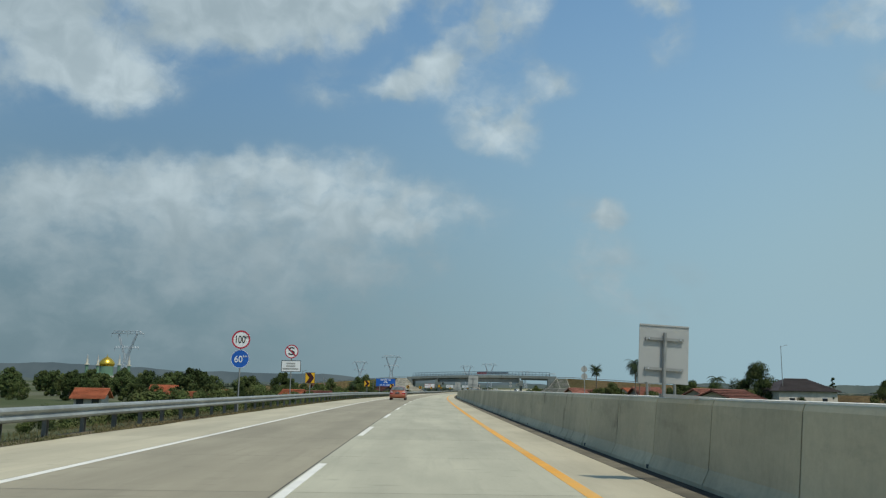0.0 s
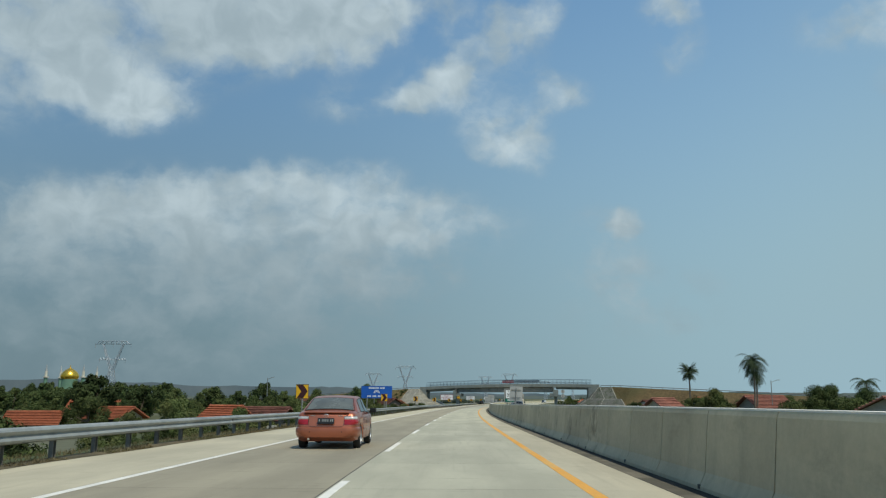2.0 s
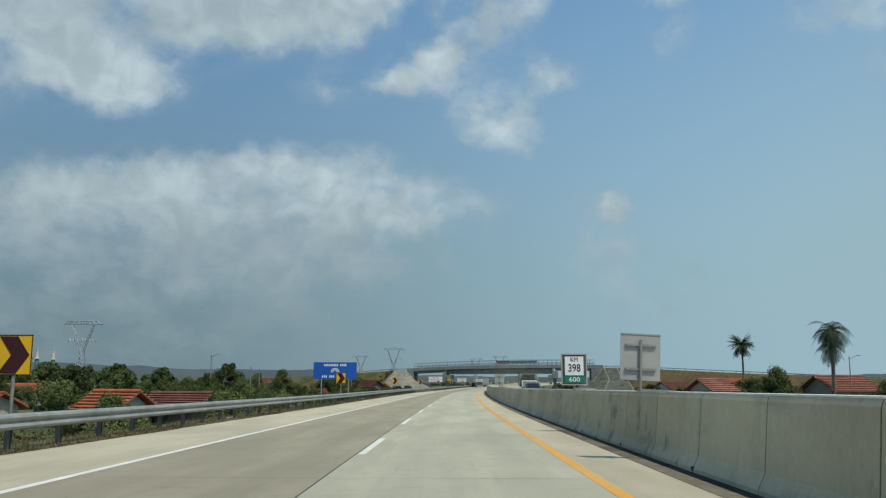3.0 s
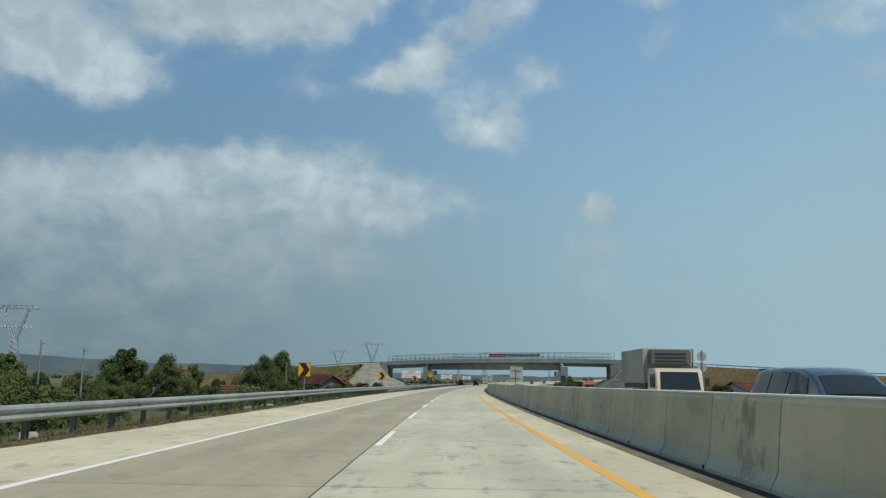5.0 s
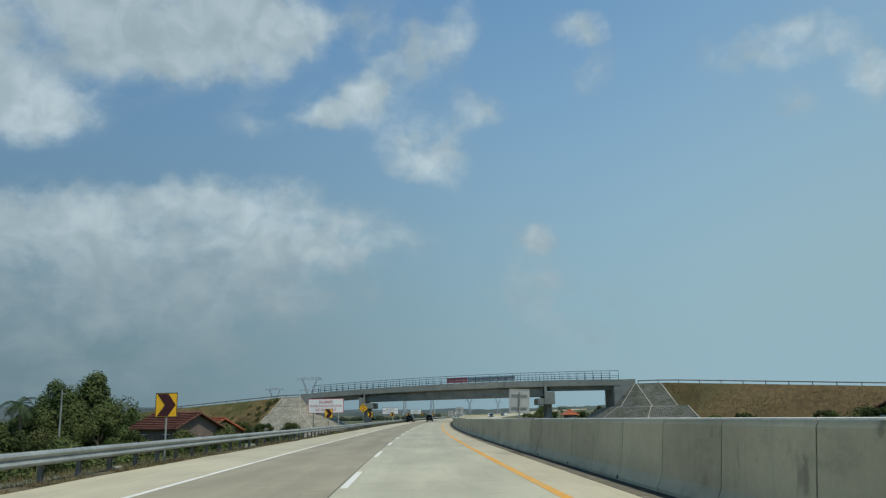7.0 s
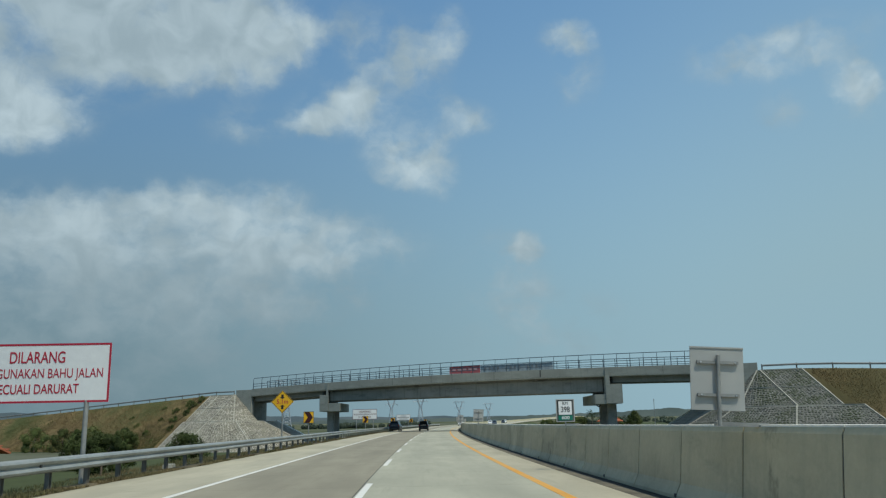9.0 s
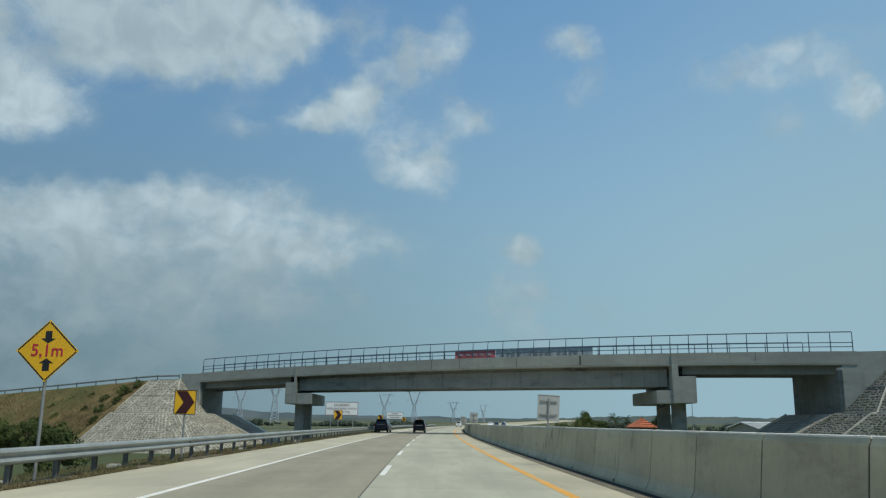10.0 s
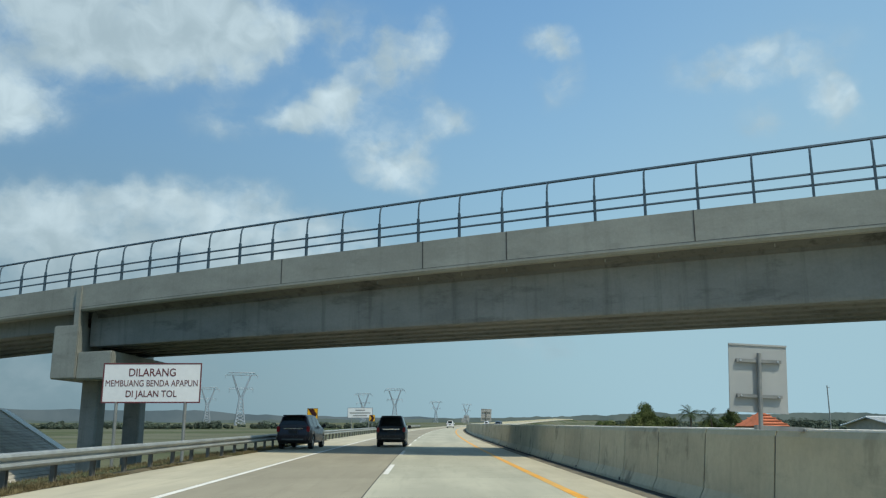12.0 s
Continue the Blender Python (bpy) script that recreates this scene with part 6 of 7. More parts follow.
LEFT = [(-27.7, 280, 2, 0.7), (-31, 286, 2, 0.7), (-27, 250, 1, 0.8), (-23, 240, 2, 0.75), (-26, 246, 2, 0.8), (-33, 262, 1, 0.5), (-17, 205, 1, 0.62), (-26, 214, 1, 0.7), (-19, 216, 2, 0.7), (-31, 224, 1, 0.66), (-16, 252, 2, 0.8), (-12, 280, 2, 1.0), (-24, 296, 0, 0.38),
        (-20, 340, 0, 0.72), (-28, 190, 1, 0.6), (-36, 200, 1, 0.62), (-21, 180, 2, 1.0), (-30, 172, 2, 1.2), (-42, 186, 0, 0.5), (-36, 158, 2, 1.1), (-33, 240, 1, 0.6), (-40, 262, 0, 0.5),
        (-46, 240, 1, 0.6), (-6, 326, 2, 0.9), (-16, 344, 0, 0.62), (-3, 352, 2, 0.9), (0, 372, 2, 0.85), (-8, 366, 2, 1.0), 
        (-20, 301, 2, 1.25), (-17.8, 303, 0, 0.92), (-13.6, 301, 1, 0.8), (-22, 312, 0, 0.5), (-27, 306, 1, 0.6), (-31, 300, 1, 0.7), (-36, 316, 1, 0.75), (-24, 232, 1, 0.55), (-27, 204, 1, 0.75), (-21, 210, 1, 0.72), (-33, 212, 0, 0.52)]
for x, y, k, s in LEFT:
    copy_thing(base_trees[k], put_at(x, y, -2.6, rnd.uniform(0, 6), s * rnd.uniform(0.92, 1.08)))
# low thicket along the foot of the road bank
for i in range(96):
    y = 46 + 3.05 * i + rnd.uniform(-1.2, 1.2)
    d = rnd.uniform(12.5, 17.0) + (rnd.uniform(2, 12) if i % 2 else 0)
    if y > 306:
        d = rnd.uniform(10.5, 12.0)
    copy_thing(base_trees[4], Matrix.Translation(at(-d, y, -2.65)) @ Matrix.Rotation(rnd.uniform(0, 6), 4, "Z") @ Matrix.Scale(rnd.uniform(0.55, 1.0) if y < 306 else rnd.uniform(0.4, 0.6), 4))
for i in range(88):
    x, y = rnd.uniform(-165, -44), rnd.uniform(150, 420)
    copy_thing(base_trees[rnd.choice((5, 5, 2, 4))], put_at(x, y, -2.6, rnd.uniform(0, 6), rnd.uniform(0.75, 1.15) * (1.0 if y < 320 else 1.25)))
for x, y, k, s in ((-139, 412, 0, 1.25), (-143, 418, 0, 1.35), (-166, 416, 0, 1.2), (-172, 424, 1, 1.3), (-131, 408, 1, 1.4), (-178, 410, 0, 1.1), (-150, 400, 5, 1.15), (-158, 398, 5, 0.95), (-166, 402, 5, 1.15), (-145, 396, 5, 1.2), (-173, 398, 5, 1.3), (-153, 404, 5, 1.45)):
    copy_thing(base_trees[k], put_at(x, y, -2.6, rnd.uniform(0, 6), s))
tree("cypress_tree", "slim dark columnar tree beside the dark roof", 8.4, 0.75, 15, M_LEAF_DARK, put_at(94.7, 181), 160, 26, 0.16, 0.1)
RIGHT = [(65.8, 197, 3, 0.60), (70, 201, 3, 0.62), (75, 199, 3, 0.58), (49.8, 199, 1, 0.90), (47.6, 201, 2, 1.2), (52.0, 203, 2, 1.2), (62, 168, 2, 1.1), (66, 186, 2, 1.2), (58, 205, 2, 1.1), (68, 212, 1, 0.75), (46, 214, 2, 1.0), (74, 176, 1, 0.7), (86, 178, 3, 0.3), (50, 236, 2, 0.9), (62, 240, 2, 1.0), (90, 200, 1, 0.9), (100, 210, 1, 1.0), (112, 190, 1, 1.1),
         (54, 180, 2, 1.05), (60, 292, 2, 1.0), (72, 290, 2, 0.9), (84, 280, 1, 0.7), (66, 300, 2, 0.8), (75.5, 492, 1, 0.95), (77, 497, 2, 1.25), (79.5, 495, 2, 1.15), (72.5, 500, 2, 1.0), (93, 505, 2, 1.1), (104, 520, 1, 0.9), (118, 150, 0, 0.7), (128, 175, 1, 1.0)]
for x, y, k, s in RIGHT:
    copy_thing(base_trees[k], put_at(x, y, -2.3, rnd.uniform(0, 6), s))

# scrub at the foot of the banks
for s2, n2, k, sc in ((56, -12.5, 2, 0.8), (61, -13, 2, 0.9), (67, -12.5, 2, 0.7), (74, -13, 2, 0.95), (82, -13, 2, 0.8), (90, -12.5, 2, 1.0), (98, -13, 2, 0.8), (108, -13, 2, 0.9), (118, -13, 2, 1.0), (-58, -13, 2, 0.9), (-63, -12, 2, 0.75), (-70, -11, 2, 1.0), (-55, -9, 2, 0.55), (-60, -11, 4, 1.1), (-66, -12.5, 4, 1.2), (-74, -12, 4, 1.1), (-80, -13, 4, 1.2)):
    p = br(s2, n2, -2.5)
    copy_thing(base_trees[k], Matrix.Translation(p) @ Matrix.Rotation(s2, 4, "Z") @ Matrix.Scale(sc, 4))

# bushes growing on the bank beside the pitching
for s2, n2, sc in ((-52.6, -1.2, 0.34), (-53.4, -2.6, 0.42), (-52.9, -4.2, 0.36), (-55.0, -1.6, 0.3), (-56.2, -3.4, 0.34), (-54.3, -5.6, 0.4), (-57.8, -5.2, 0.3), (-53.0, -7.4, 0.36), (-60.2, -2.2, 0.22), (-62.5, -6.0, 0.32), (-66.0, -4.0, 0.25), (-58.2, -8.0, 0.36)):
    zt = top_left(s2)
    copy_thing(base_trees[4], Matrix.Translation(br(s2, n2, zt + n2 * 0.80 - 0.15)) @ Matrix.Rotation(s2, 4, "Z") @ Matrix.Scale(sc, 4))

# a strip of soil and dry litter that creeps over the pavement's edge, then grass
def verge_edge(y):
    return -6.36 + 0.14 * noise.noise((y * 0.22, 4.0, 0)) + 0.06 * noise.noise((y * 1.3, 9.0, 0))


soil_ys = [-20 + 0.6 * i for i in range(760)]
soil = Mesh().loft([[at(verge_edge(y), y, -0.002), at(-6.62, y, 0.022), at(-6.98, y, 0.012), at(-7.05, y, -0.06)] for y in soil_ys], closed=False, caps=False)
tagged(new("verge", soil.data("verge", M_SOIL)), "brown soil and dry litter along the pavement edge", "soil", kind="structure")
tuft = Mesh()
rg = random.Random(7)
for _ in range(150000):
    y = rg.uniform(0, 430) if rg.random() < 0.75 else rg.uniform(280, 425)
    if rg.random() < 0.55:
        lat = verge_edge(y) + 0.03 - abs(rg.gauss(0, 0.38))
    else:
        lat = -6.6 - rg.uniform(0.0, 4.2)
    d = max(0.0, -6.95 - lat)
    p = at(lat, y, (0.01 if d == 0 else -0.10) - 0.077 * max(0, d - 0.05) - 0.5 * max(0, d - 3.3))
    if noise.noise((p.x * 0.5, p.y * 0.35, 3.0)) < -0.22 and d < 0.3:
        continue
    h = rg.uniform(0.03, 0.135) * (1.0 + 0.9 * noise.noise(p * 0.15)) * (0.6 + min(0.7, d * 0.8))
    for _k in range(2):
        a = rg.uniform(0, 6.28)
        o = Vector((math.cos(a), math.sin(a), 0)) * rg.uniform(0.005, 0.015)
        tuft.add([p - o, p + o, p + Vector((rg.uniform(-0.07, 0.07), rg.uniform(-0.07, 0.07), h))], [(0, 1, 2)])
tagged(new("verge_grass", tuft.data("verge_grass", M_GRASS)), "dry brown and green grass tufts under the guard rail", "grass", kind="stuff")

# dry grass on the faces of the two banks
for side, cover, top, s0, s1, count in ((-1, M_BANK_BLADE, top_left, -53.0, -120.0, 50000), (1, M_BANK_BLADE_DARK, top_right, 45.0, 190.0, 60000)):
    blades = Mesh()
    for _ in range(count):
        sq = s0 + (s1 - s0) * rg.random() ** 1.4
        zt = top(sq)
        reach = (zt + 2.7) / 0.75
        f = rg.random() ** 0.8
        zz = zt + ((-2.7 + (zt + 2.7) * 0.55) - zt) * (f / 0.48) if f < 0.48 else -2.7 + (zt + 2.7) * 0.55 * (1 - (f - 0.48) / 0.52)
        edge = 43.8 + 5.2 * min(1.0, f / 0.45) + 7.0 * max(0.0, f - 0.45)
        if side > 0 and sq < edge + 0.4:
            continue
        p = br(sq, -reach * f, zz - 0.04)
        g = noise.noise((p.x * 0.16, p.y * 0.16, 5.0))
        h = rg.uniform(0.09, 0.26) * (1.0 + 0.9 * g)
        for _k in range(2):
            a = rg.uniform(0, 6.28)
            o = Vector((math.cos(a), math.sin(a), 0)) * rg.uniform(0.01, 0.028)
            blades.add([p - o, p + o, p + Vector((rg.uniform(-0.2, 0.2), rg.uniform(-0.2, 0.2), h))], [(0, 1, 2)])
    tagged(new("bank_grass", blades.data("bank_grass", cover)), "dry grass growing over the bank", "grass", kind="stuff")


# pale concrete blocks lying behind the guard rail
rb2 = random.Random(44)
block_data = Mesh().box((0, 0, 0.09), (0.34, 0.62, 0.2), taper=(0.9, 0.94)).data("block", M_RIB, bevel=0.02)
for y in (104, 127, 158, 172, 191, 194.5, 203, 216, 243, 262, 277, 281.5, 287, 296, 311, 329, 336, 352, 361, 368):
    bl = thing("concrete_block", "weathered pale concrete block in the grass behind the rail", "block", along(-7.25 - rb2.uniform(0, 0.5), y, -0.16) @ Matrix.Rotation(rb2.uniform(-0.5, 0.5), 4, "Z") @ Matrix.Scale(rb2.uniform(0.8, 1.3), 4), "concrete blocks")
    part("block", block_data, None, bl)


# ---- houses ----
def house(m, w, d, wall_h, roof_h, tile, wall, label, hip=False, eave=0.7, category="house"):
    h = thing("house", label, category, m)
    wm = Mesh().box((0, 0, wall_h / 2), (w, d, wall_h))
    body = part("wall", wm, wall, h)
    a, b = w / 2 + eave, d / 2 + eave
    z0, z1 = wall_h - 0.15, wall_h + roof_h
    i = min(b, a) * 0.95 if hip else 0.0
    r = Mesh()
    r.slab([(-a, -b, z0), (a, -b, z0), (a - i, 0, z1), (-a + i, 0, z1)], 0.12)
    r.slab([(a, b, z0), (-a, b, z0), (-a + i, 0, z1), (a - i, 0, z1)], 0.12)
    if hip:
        r.slab([(a, -b, z0), (a, b, z0), (a - i, 0, z1)], 0.12)
        r.slab([(-a, b, z0), (-a, -b, z0), (-a + i, 0, z1)], 0.12)
    else:
        for sx in (-1, 1):
            g = Mesh()
            g.slab([(sx * w / 2, -d / 2, wall_h - 0.01), (sx * w / 2, d / 2, wall_h - 0.01), (sx * w / 2, 0, z1 - 0.25)] if sx > 0 else [(sx * w / 2, d / 2, wall_h - 0.01), (sx * w / 2, -d / 2, wall_h - 0.01), (sx * w / 2, 0, z1 - 0.25)], 0.2)
            part("gable", g, wall, h)
    roof = part("roof", r, tile, h)
    # rows of tiles
    rows2 = Mesh()
    n = max(4, int(b / 0.4))
    for sy in (-1, 1):
        for k in range(n):
            t = (k + 0.5) / n
            z = z0 + (z1 - z0) * t + 0.02
            x1 = a - i * t
            rows2.box((0, sy * b * (1 - t), z + 0.02), (2 * x1, b / n * 0.55, 0.05), Matrix.Rotation(-sy * math.atan2(z1 - z0, b) * -1, 3, "X"))
    part("tile_course", rows2, tile, roof)
    part("ridge", Mesh().tube((-a + i, 0, z1 + 0.02), (a - i, 0, z1 + 0.02), 0.12, n=8), tile, roof)
    for sx in (-0.28, 0.28):
        win = part("window", Mesh().box((sx * w, -d / 2 - 0.02, wall_h * 0.55), (1.2, 0.08, 1.1)), M_WINDOW, h)
        part("window_frame", Mesh().box((sx * w, -d / 2 - 0.05, wall_h * 0.55 + 0.6), (1.4, 0.1, 0.1)), M_SIGN_W, win)
    return h


def spot_m(x, y, turn=0.0, z=-2.5):
    return Matrix.Translation((x - 0.0105 * y, y, z + road_z(y))) @ Matrix.Rotation(radians(turn), 4, "Z")


# beyond the guard rail
house(spot_m(-55.5, 150, 8), 4.6, 5.5, 1.5, 1.5, M_TILE, M_WALL, "low house with a bright orange tile roof")
house(spot_m(-41.5, 157, 14), 4.6, 5, 1.4, 1.2, M_TILE, M_WALL, "small house with an orange tile roof among bushes")
house(spot_m(-39.5, 176, -18), 4.5, 5, 1.7, 1.3, M_TILE, M_WALL, "house with an orange roof and pale gable")
house(spot_m(-104, 360, 0), 12, 8, 2.6, 0.7, M_ZINC, M_WALL, "pale low house with a metal roof")
house(spot_m(-68, 240, 10), 9, 7, 2.2, 1.6, M_TILE, M_WALL, "house with an orange tile roof behind trees")
house(spot_m(-17.5, 168, -20), 5.2, 5, 1.75, 1.35, M_TILE_OLD, M_WALL_DARK, "house with a weathered red tile roof near the rail")
house(spot_m(-21.5, 163, -20), 3.4, 4, 2.0, 1.3, M_TILE, M_WALL, "small house with an orange tile roof near the rail")
house(spot_m(-30.9, 289.5, 24), 3.6, 3.2, 4.1, 1.1, M_TILE_OLD, M_SIGN_W, "two-storey house with a red roof and white wall")
house(spot_m(-11.0, 325, -42), 8.4, 6, 3.2, 1.7, M_TILE_OLD, M_WALL_DARK, "dark wooden house with a worn red-brown tile roof")
house(spot_m(-8.6, 334, -42), 6, 5.5, 2.7, 1.5, M_TILE, M_WALL_DARK, "annexe with a newer orange tile roof")
house(spot_m(-18.0, 274.6, 30), 2.2, 2.6, 1.9, 0.9, M_TILE_OLD, M_WALL_DARK, "low brick house with an orange roof among bushes")
house(spot_m(-15.5, 350, 20), 7, 6, 2.2, 1.6, M_TILE, M_WALL, "house with an orange roof below the bank")
# across the road
house(spot_m(87.8, 184, 8), 14, 9, 4.9, 2.5, M_SLATE, M_WALL, "large house with a dark hipped tile roof", True)
house(spot_m(43.5, 108.5, 58), 20, 8, 2.4, 1.8, M_TILE_OLD, M_WALL, "long house with a faded red tile roof")
house(spot_m(60, 163, 40), 9, 8, 2.6, 2.1, M_TILE_FADED, M_WALL, "house with a red tile roof and pale gable")
house(spot_m(58.4, 200, 12), 6, 6, 3.3, 1.8, M_TILE_FADED, M_WALL, "long red-roofed house below the palms")
house(spot_m(41.0, 198, 25), 3.4, 4, 3.3, 1.3, M_TILE_FADED, M_WALL, "small red-roofed house below the bank")
house(spot_m(66.5, 296, 35), 9, 6, 2.9, 1.7, M_TILE_OLD, M_SIGN_W, "white-walled house with a red tile roof below the bank")
house(spot_m(79, 291, 35), 8, 6, 3.5, 1.9, M_TILE, M_WALL, "house with a bright red tile roof below the bank")
house(spot_m(77.2, 463, 20), 2.8, 2.8, 3.5, 1.5, M_TILE, M_WALL_DARK, "pavilion with a steep orange hipped roof", True)
house(spot_m(121, 498, 20), 14, 8, 3.4, 1.2, M_ZINC, M_WALL, "shed with a pale metal roof")

# mosque with a gold dome
mq = thing("mosque", "pale mosque with a gold dome and slim minarets", "mosque", Matrix.Translation((-158, 426, -3.0)))
part("wall", Mesh().box((0, 0, 4.1), (15, 14, 8.2)), M_MOSQUE, mq, bevel=0.1)
part("drum", Mesh().tube((0, -2, 8.2), (0, -2, 13.0), 3.3, n=24), M_MINT, mq, smooth=True)
dome = Mesh()
n = 24
dome.loft([[(3.5 * r * math.cos(2 * math.pi * i / n), -2 + 3.5 * r * math.sin(2 * math.pi * i / n), 13.0 + z) for i in range(n)] for r, z in ((0.95, 0), (1.06, 0.7), (1.08, 1.4), (1.0, 2.2), (0.82, 3.1), (0.55, 3.9), (0.25, 4.5), (0.06, 4.9), (0.03, 6.0))])
part("dome", dome, M_GOLD, mq, "shiny gold onion dome", smooth=True)
for x, y in ((-8, -7), (8, -7), (-8, 7), (8, 7)):
    mt = part("minaret", Mesh().tube((x, y, 0), (x, y, 13.5), 0.9, 0.75, n=12), M_MINT, mq, "pale green minaret", smooth=True)
    part("balcony", Mesh().tube((x, y, 13.5), (x, y, 14.0), 1.2, 1.2, n=12), M_MOSQUE, mt)
    part("spire", Mesh().tube((x, y, 14.0), (x, y, 16.4), 0.6, 0.5, n=10), M_MOSQUE, mt)
    part("tip", Mesh().tube((x, y, 16.4), (x, y, 19.2), 0.5, 0.04, n=10), M_SIGN_BACK, mt)

# poles
def pole(x, y, h, label, z=-2.6, lamp=False):
    p = thing("utility_pole", label, "pole", Matrix.Translation((x - 0.0105 * y, y, z + road_z(y))))
    part("post", Mesh().tube((0, 0, 0), (0, 0, h), 0.09, 0.06, n=10), M_POST, p, smooth=True)
    if lamp:
        part("lamp_arm", Mesh().tube((0, 0, h - 0.3), (0.9, -0.2, h + 0.1), 0.04, n=6), M_POST, p)
        part("lamp_head", Mesh().box((1.1, -0.25, h + 0.1), (0.5, 0.2, 0.1)), M_SIGN_BACK, p, bevel=0.02)
    else:
        part("cross_arm", Mesh().box((0.12, 0, h - 0.25), (0.4, 0.07, 0.07)), M_POST, p)


pole(-21.8, 219.4, 6.6, "thin grey concrete pole by the bushes")
pole(-11.7, 284.2, 6.5, "thin grey pole in front of the trees")
pole(-27.0, 216.0, 8.2, "pale pole with a small lamp", lamp=True)
pole(-22.5, 230.0, 6.4, "grey pole among bushes")
pole(58.5, 197.0, 7.6, "pole with a lamp beside the palms", lamp=True)
pole(83, 180, 14.7, "tall thin mast with lamps", lamp=True)
pole(90.5, 470, 8.4, "thin mast beyond the pier")


# ---- pylons ----
def pylon(m, h=44.0, name="transmission_pylon"):
    t = thing(name, "grey steel lattice transmission pylon", "pylon", m, "pylons")

    def leg(me, w0, z0, w1, z1, bays, r):
        for i in range(bays):
            a, b = i / bays, (i + 1) / bays
            wa, wb, za, zb = w0 + (w1 - w0) * a, w0 + (w1 - w0) * b, z0 + (z1 - z0) * a, z0 + (z1 - z0) * b
            ca = [(wa * sx, wa * sy, za) for sx, sy in ((-1, -1), (1, -1), (1, 1), (-1, 1))]
            cb = [(wb * sx, wb * sy, zb) for sx, sy in ((-1, -1), (1, -1), (1, 1), (-1, 1))]
            for k in range(4):
                me.tube(ca[k], cb[k], r, n=4, caps=False)
                me.tube(ca[k], cb[(k + 1) % 4], r * 0.6, n=4, caps=False)
                me.tube(ca[(k + 1) % 4], cb[k], r * 0.6, n=4, caps=False)
    body = Mesh()
    leg(body, 4.2, 0, 1.4, h * 0.55, 9, 0.22)
    part("body", body, M_PYLON, t)
    arms = Mesh()
    for sx in (-1, 1):
        for k in range(6):
            a, b = k / 6, (k + 1) / 6
            for sy in (-1, 1):
                for w in (0, 1):
                    p0 = (sx * (1.5 - w * 1.4 + a * (6.0 + w * 0.6)), sy * 1.2 * (1 - 0.4 * a), h * (0.55 + 0.40 * a))
                    p1 = (sx * (1.5 - w * 1.4 + b * (6.0 + w * 0.6)), sy * 1.2 * (1 - 0.4 * b), h * (0.55 + 0.40 * b))
                    arms.tube(p0, p1, 0.19, n=4, caps=False)
                q0 = (sx * (1.5 + a * 6.0), sy * 1.2 * (1 - 0.4 * a), h * (0.55 + 0.40 * a))
                q1 = (sx * (0.1 + b * 6.6), sy * 1.2 * (1 - 0.4 * b), h * (0.55 + 0.40 * b))
                arms.tube(q0, q1, 0.14, n=4, caps=False)
    part("fork", arms, M_PYLON, t)
    beam2 = Mesh()
    for sy in (-0.7, 0.7):
        beam2.tube((-13, 0, h * 0.95), (13, 0, h * 0.95), 0.18, n=4)
        beam2.tube((-9.5, sy * 0.4, h * 0.70), (9.5, sy * 0.4, h * 0.70), 0.16, n=4)
        beam2.tube((-10, sy, h), (10, sy, h), 0.18, n=4)
        for k in range(13):
            beam2.tube((-12 + 2 * k, 0, h * 0.95), (-10 + 1.6 * k + (k % 2), sy, h), 0.14, n=4, caps=False)
        for k in range(9):
            beam2.tube((-9.5 + 2.1 * k, sy * 0.4, h * 0.70), (-8.6 + 2.1 * k, 0, h * 0.735), 0.12, n=4, caps=False)
            beam2.tube((-8.6 + 2.1 * k, 0, h * 0.735), (-7.4 + 2.1 * k, sy * 0.4, h * 0.70), 0.12, n=4, caps=False)
    part("crossbeam", beam2, M_PYLON, t)
    for x, z in ((-12.5, 0.95), (12.5, 0.95), (-9.2, 0.70), (9.2, 0.70), (0.0, 0.95)):
        part("insulator", Mesh().tube((x, 0, h * z), (x, 0, h * z - 2.6), 0.2, 0.14, n=6), M_PYLON, t, "hanging insulator string")
    return t


py = pylon(Matrix.Translation((-227, 645, -2.6)), 44)
for x, y, k, turn in ((-35, 1028, 0.96, 0.2), (-94, 1304, 0.96, 0.3), (85, 1491, 0.98, 0.15), (113, 1339, 0.98, 0.1), (241, 1891, 0.98, 0.2), (326, 2043, 0.95, 0.2)):
    copy_thing(py, Matrix.Translation((x, y, -2.6)) @ Matrix.Rotation(turn, 4, "Z") @ Matrix.Scale(k, 4))

# ---- distance ----
far = Mesh()
rf = random.Random(31)
for i in range(300):
    y = rf.uniform(480, 960)
    lat = rf.uniform(60, 420) if rf.random() < 0.55 else -rf.uniform(60, 420)
    y2 = y if lat > 90 else max(y, 760) if lat > 0 else max(y, 860)
    x = road_x(min(y2, 1400)) + lat
    r = rf.uniform(2.2, 4.6) * (0.6 + y2 / 1700) * (1.0 if lat > 0 else 0.72)
    clumps = []
    for k in range(5):
        q = r * rf.uniform(0.35, 0.6)
        clumps.append(((x + rf.uniform(-1.3, 1.3) * r, y2 + rf.uniform(-1, 1) * r, road_z(y2) - 2.4 + q * rf.uniform(0.5, 1.3)), q))
    leaf_cloud(far, clumps, 200, 0.5 * (0.6 + y2 / 1500), rf)
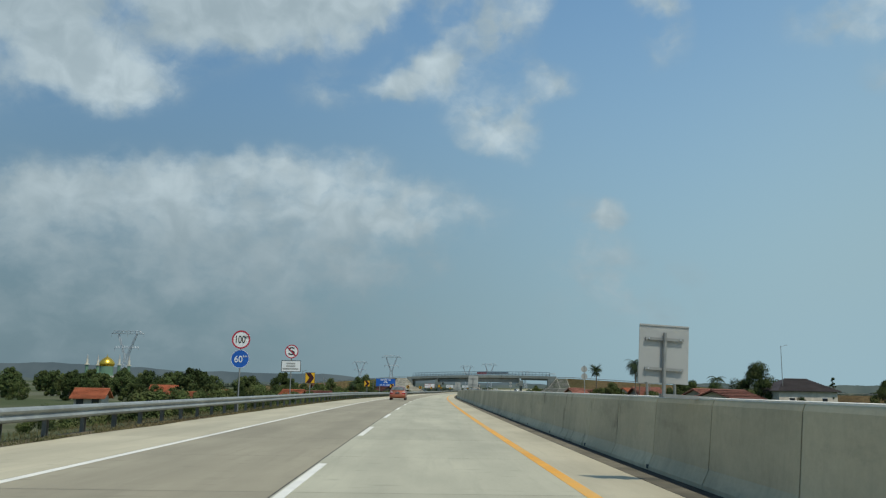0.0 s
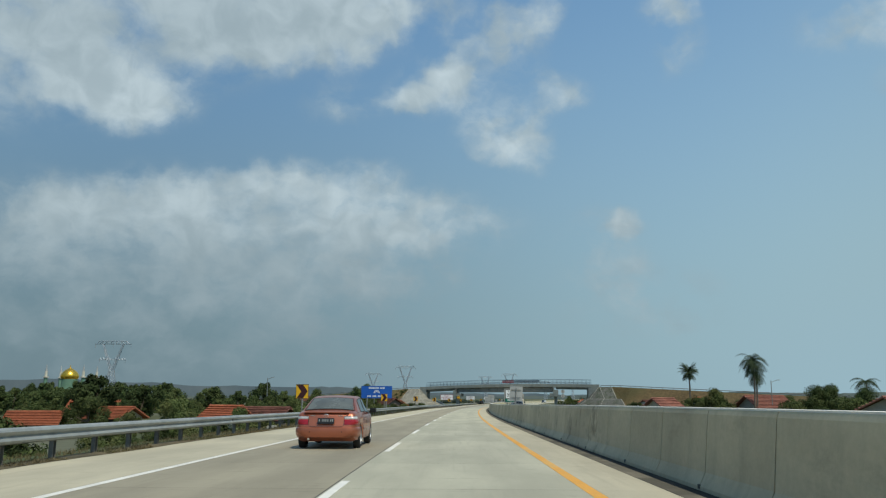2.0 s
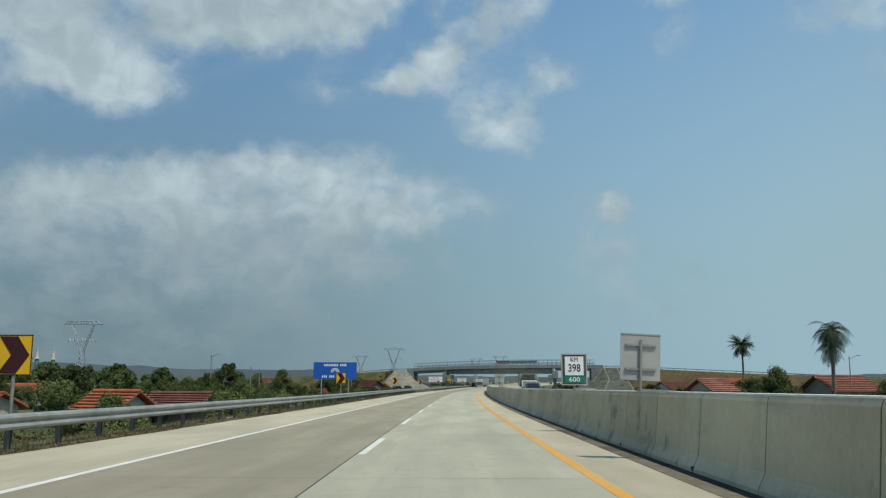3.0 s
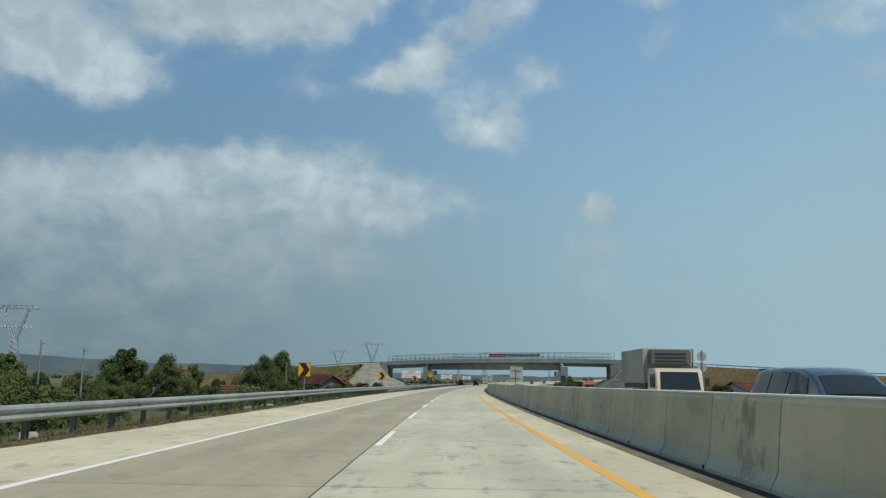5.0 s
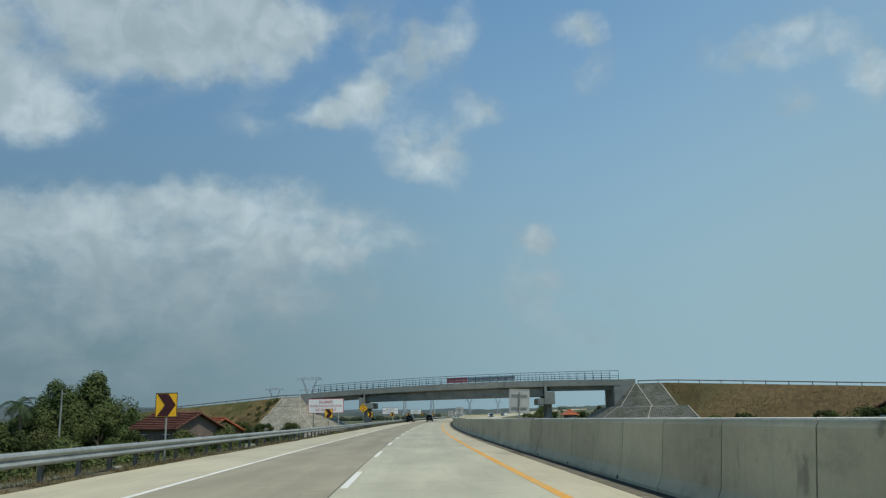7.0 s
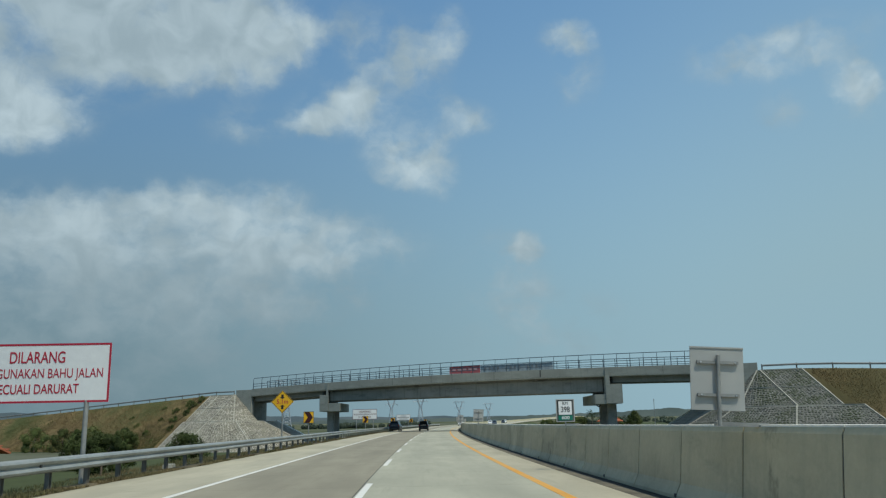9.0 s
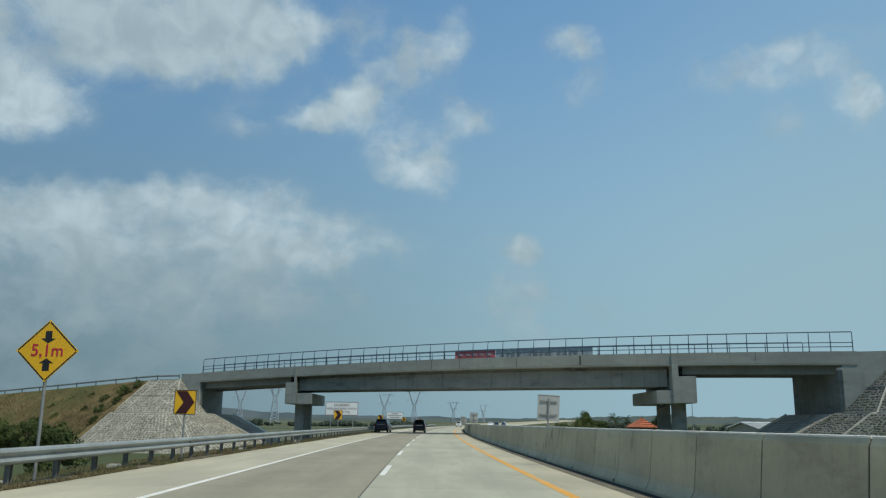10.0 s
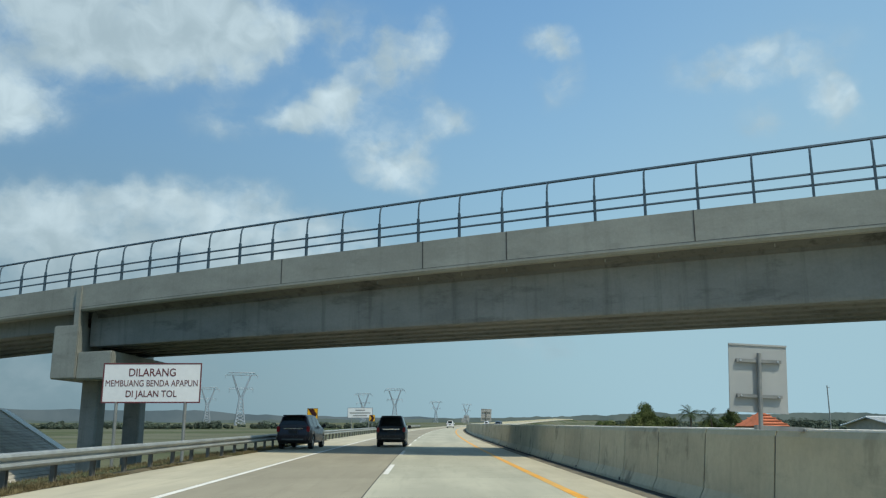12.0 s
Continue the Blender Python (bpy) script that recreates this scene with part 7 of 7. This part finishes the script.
tagged(new("far_woods", far.data("far_woods", M_FAR)), "belt of distant dark trees across the plain", "woods", kind="stuff")


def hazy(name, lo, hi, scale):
    """Distance backdrop: the haze is painted into a glowing colour."""
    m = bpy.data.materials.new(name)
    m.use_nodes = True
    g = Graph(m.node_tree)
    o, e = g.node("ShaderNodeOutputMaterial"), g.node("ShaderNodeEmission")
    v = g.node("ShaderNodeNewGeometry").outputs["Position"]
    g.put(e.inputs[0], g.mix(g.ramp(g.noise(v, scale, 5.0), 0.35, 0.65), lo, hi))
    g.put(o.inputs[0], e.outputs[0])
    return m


def ridge(radius, span, steps, height, material, label, category):
    rings = []
    for i in range(steps + 1):
        a = radians(-span + 2 * span * i / steps)
        h = height(a)
        x, y = math.sin(a), math.cos(a)
        rings.append([(radius * x, radius * y, -60), (radius * x, radius * y, h), (radius * 1.04 * x, radius * 1.04 * y, h - 3), (radius * 1.04 * x, radius * 1.04 * y, -60)])
    tagged(new("backdrop", Mesh().loft(rings).data("backdrop", material)), label, category, kind="structure")


def hill_top(a):
    i = (math.degrees(a) + 62) / 124 * 240
    h = 26 + 38 * max(0, math.cos((a + 0.52) * 2.4)) ** 2 + 20 * noise.noise((i * 0.045, 3.3, 0)) + 9 * noise.noise((i * 0.22, 1.3, 0)) + 3 * noise.noise((i * 0.9, 7.0, 0))
    if a > 0.02:
        h -= 14 * min(1, a / 0.3)
    return max(8, h)


def wood_top(a):
    d = math.degrees(a)
    rise = min(1.0, max(0.0, (d - 6.0) / 12.0))
    return 8.0 + 13.0 * rise + 4.5 * noise.noise((d * 0.35, 5.5, 0)) + 2.4 * noise.noise((d * 1.7, 2.5, 0)) + 1.6 * noise.noise((d * 6.0, 8.5, 0))


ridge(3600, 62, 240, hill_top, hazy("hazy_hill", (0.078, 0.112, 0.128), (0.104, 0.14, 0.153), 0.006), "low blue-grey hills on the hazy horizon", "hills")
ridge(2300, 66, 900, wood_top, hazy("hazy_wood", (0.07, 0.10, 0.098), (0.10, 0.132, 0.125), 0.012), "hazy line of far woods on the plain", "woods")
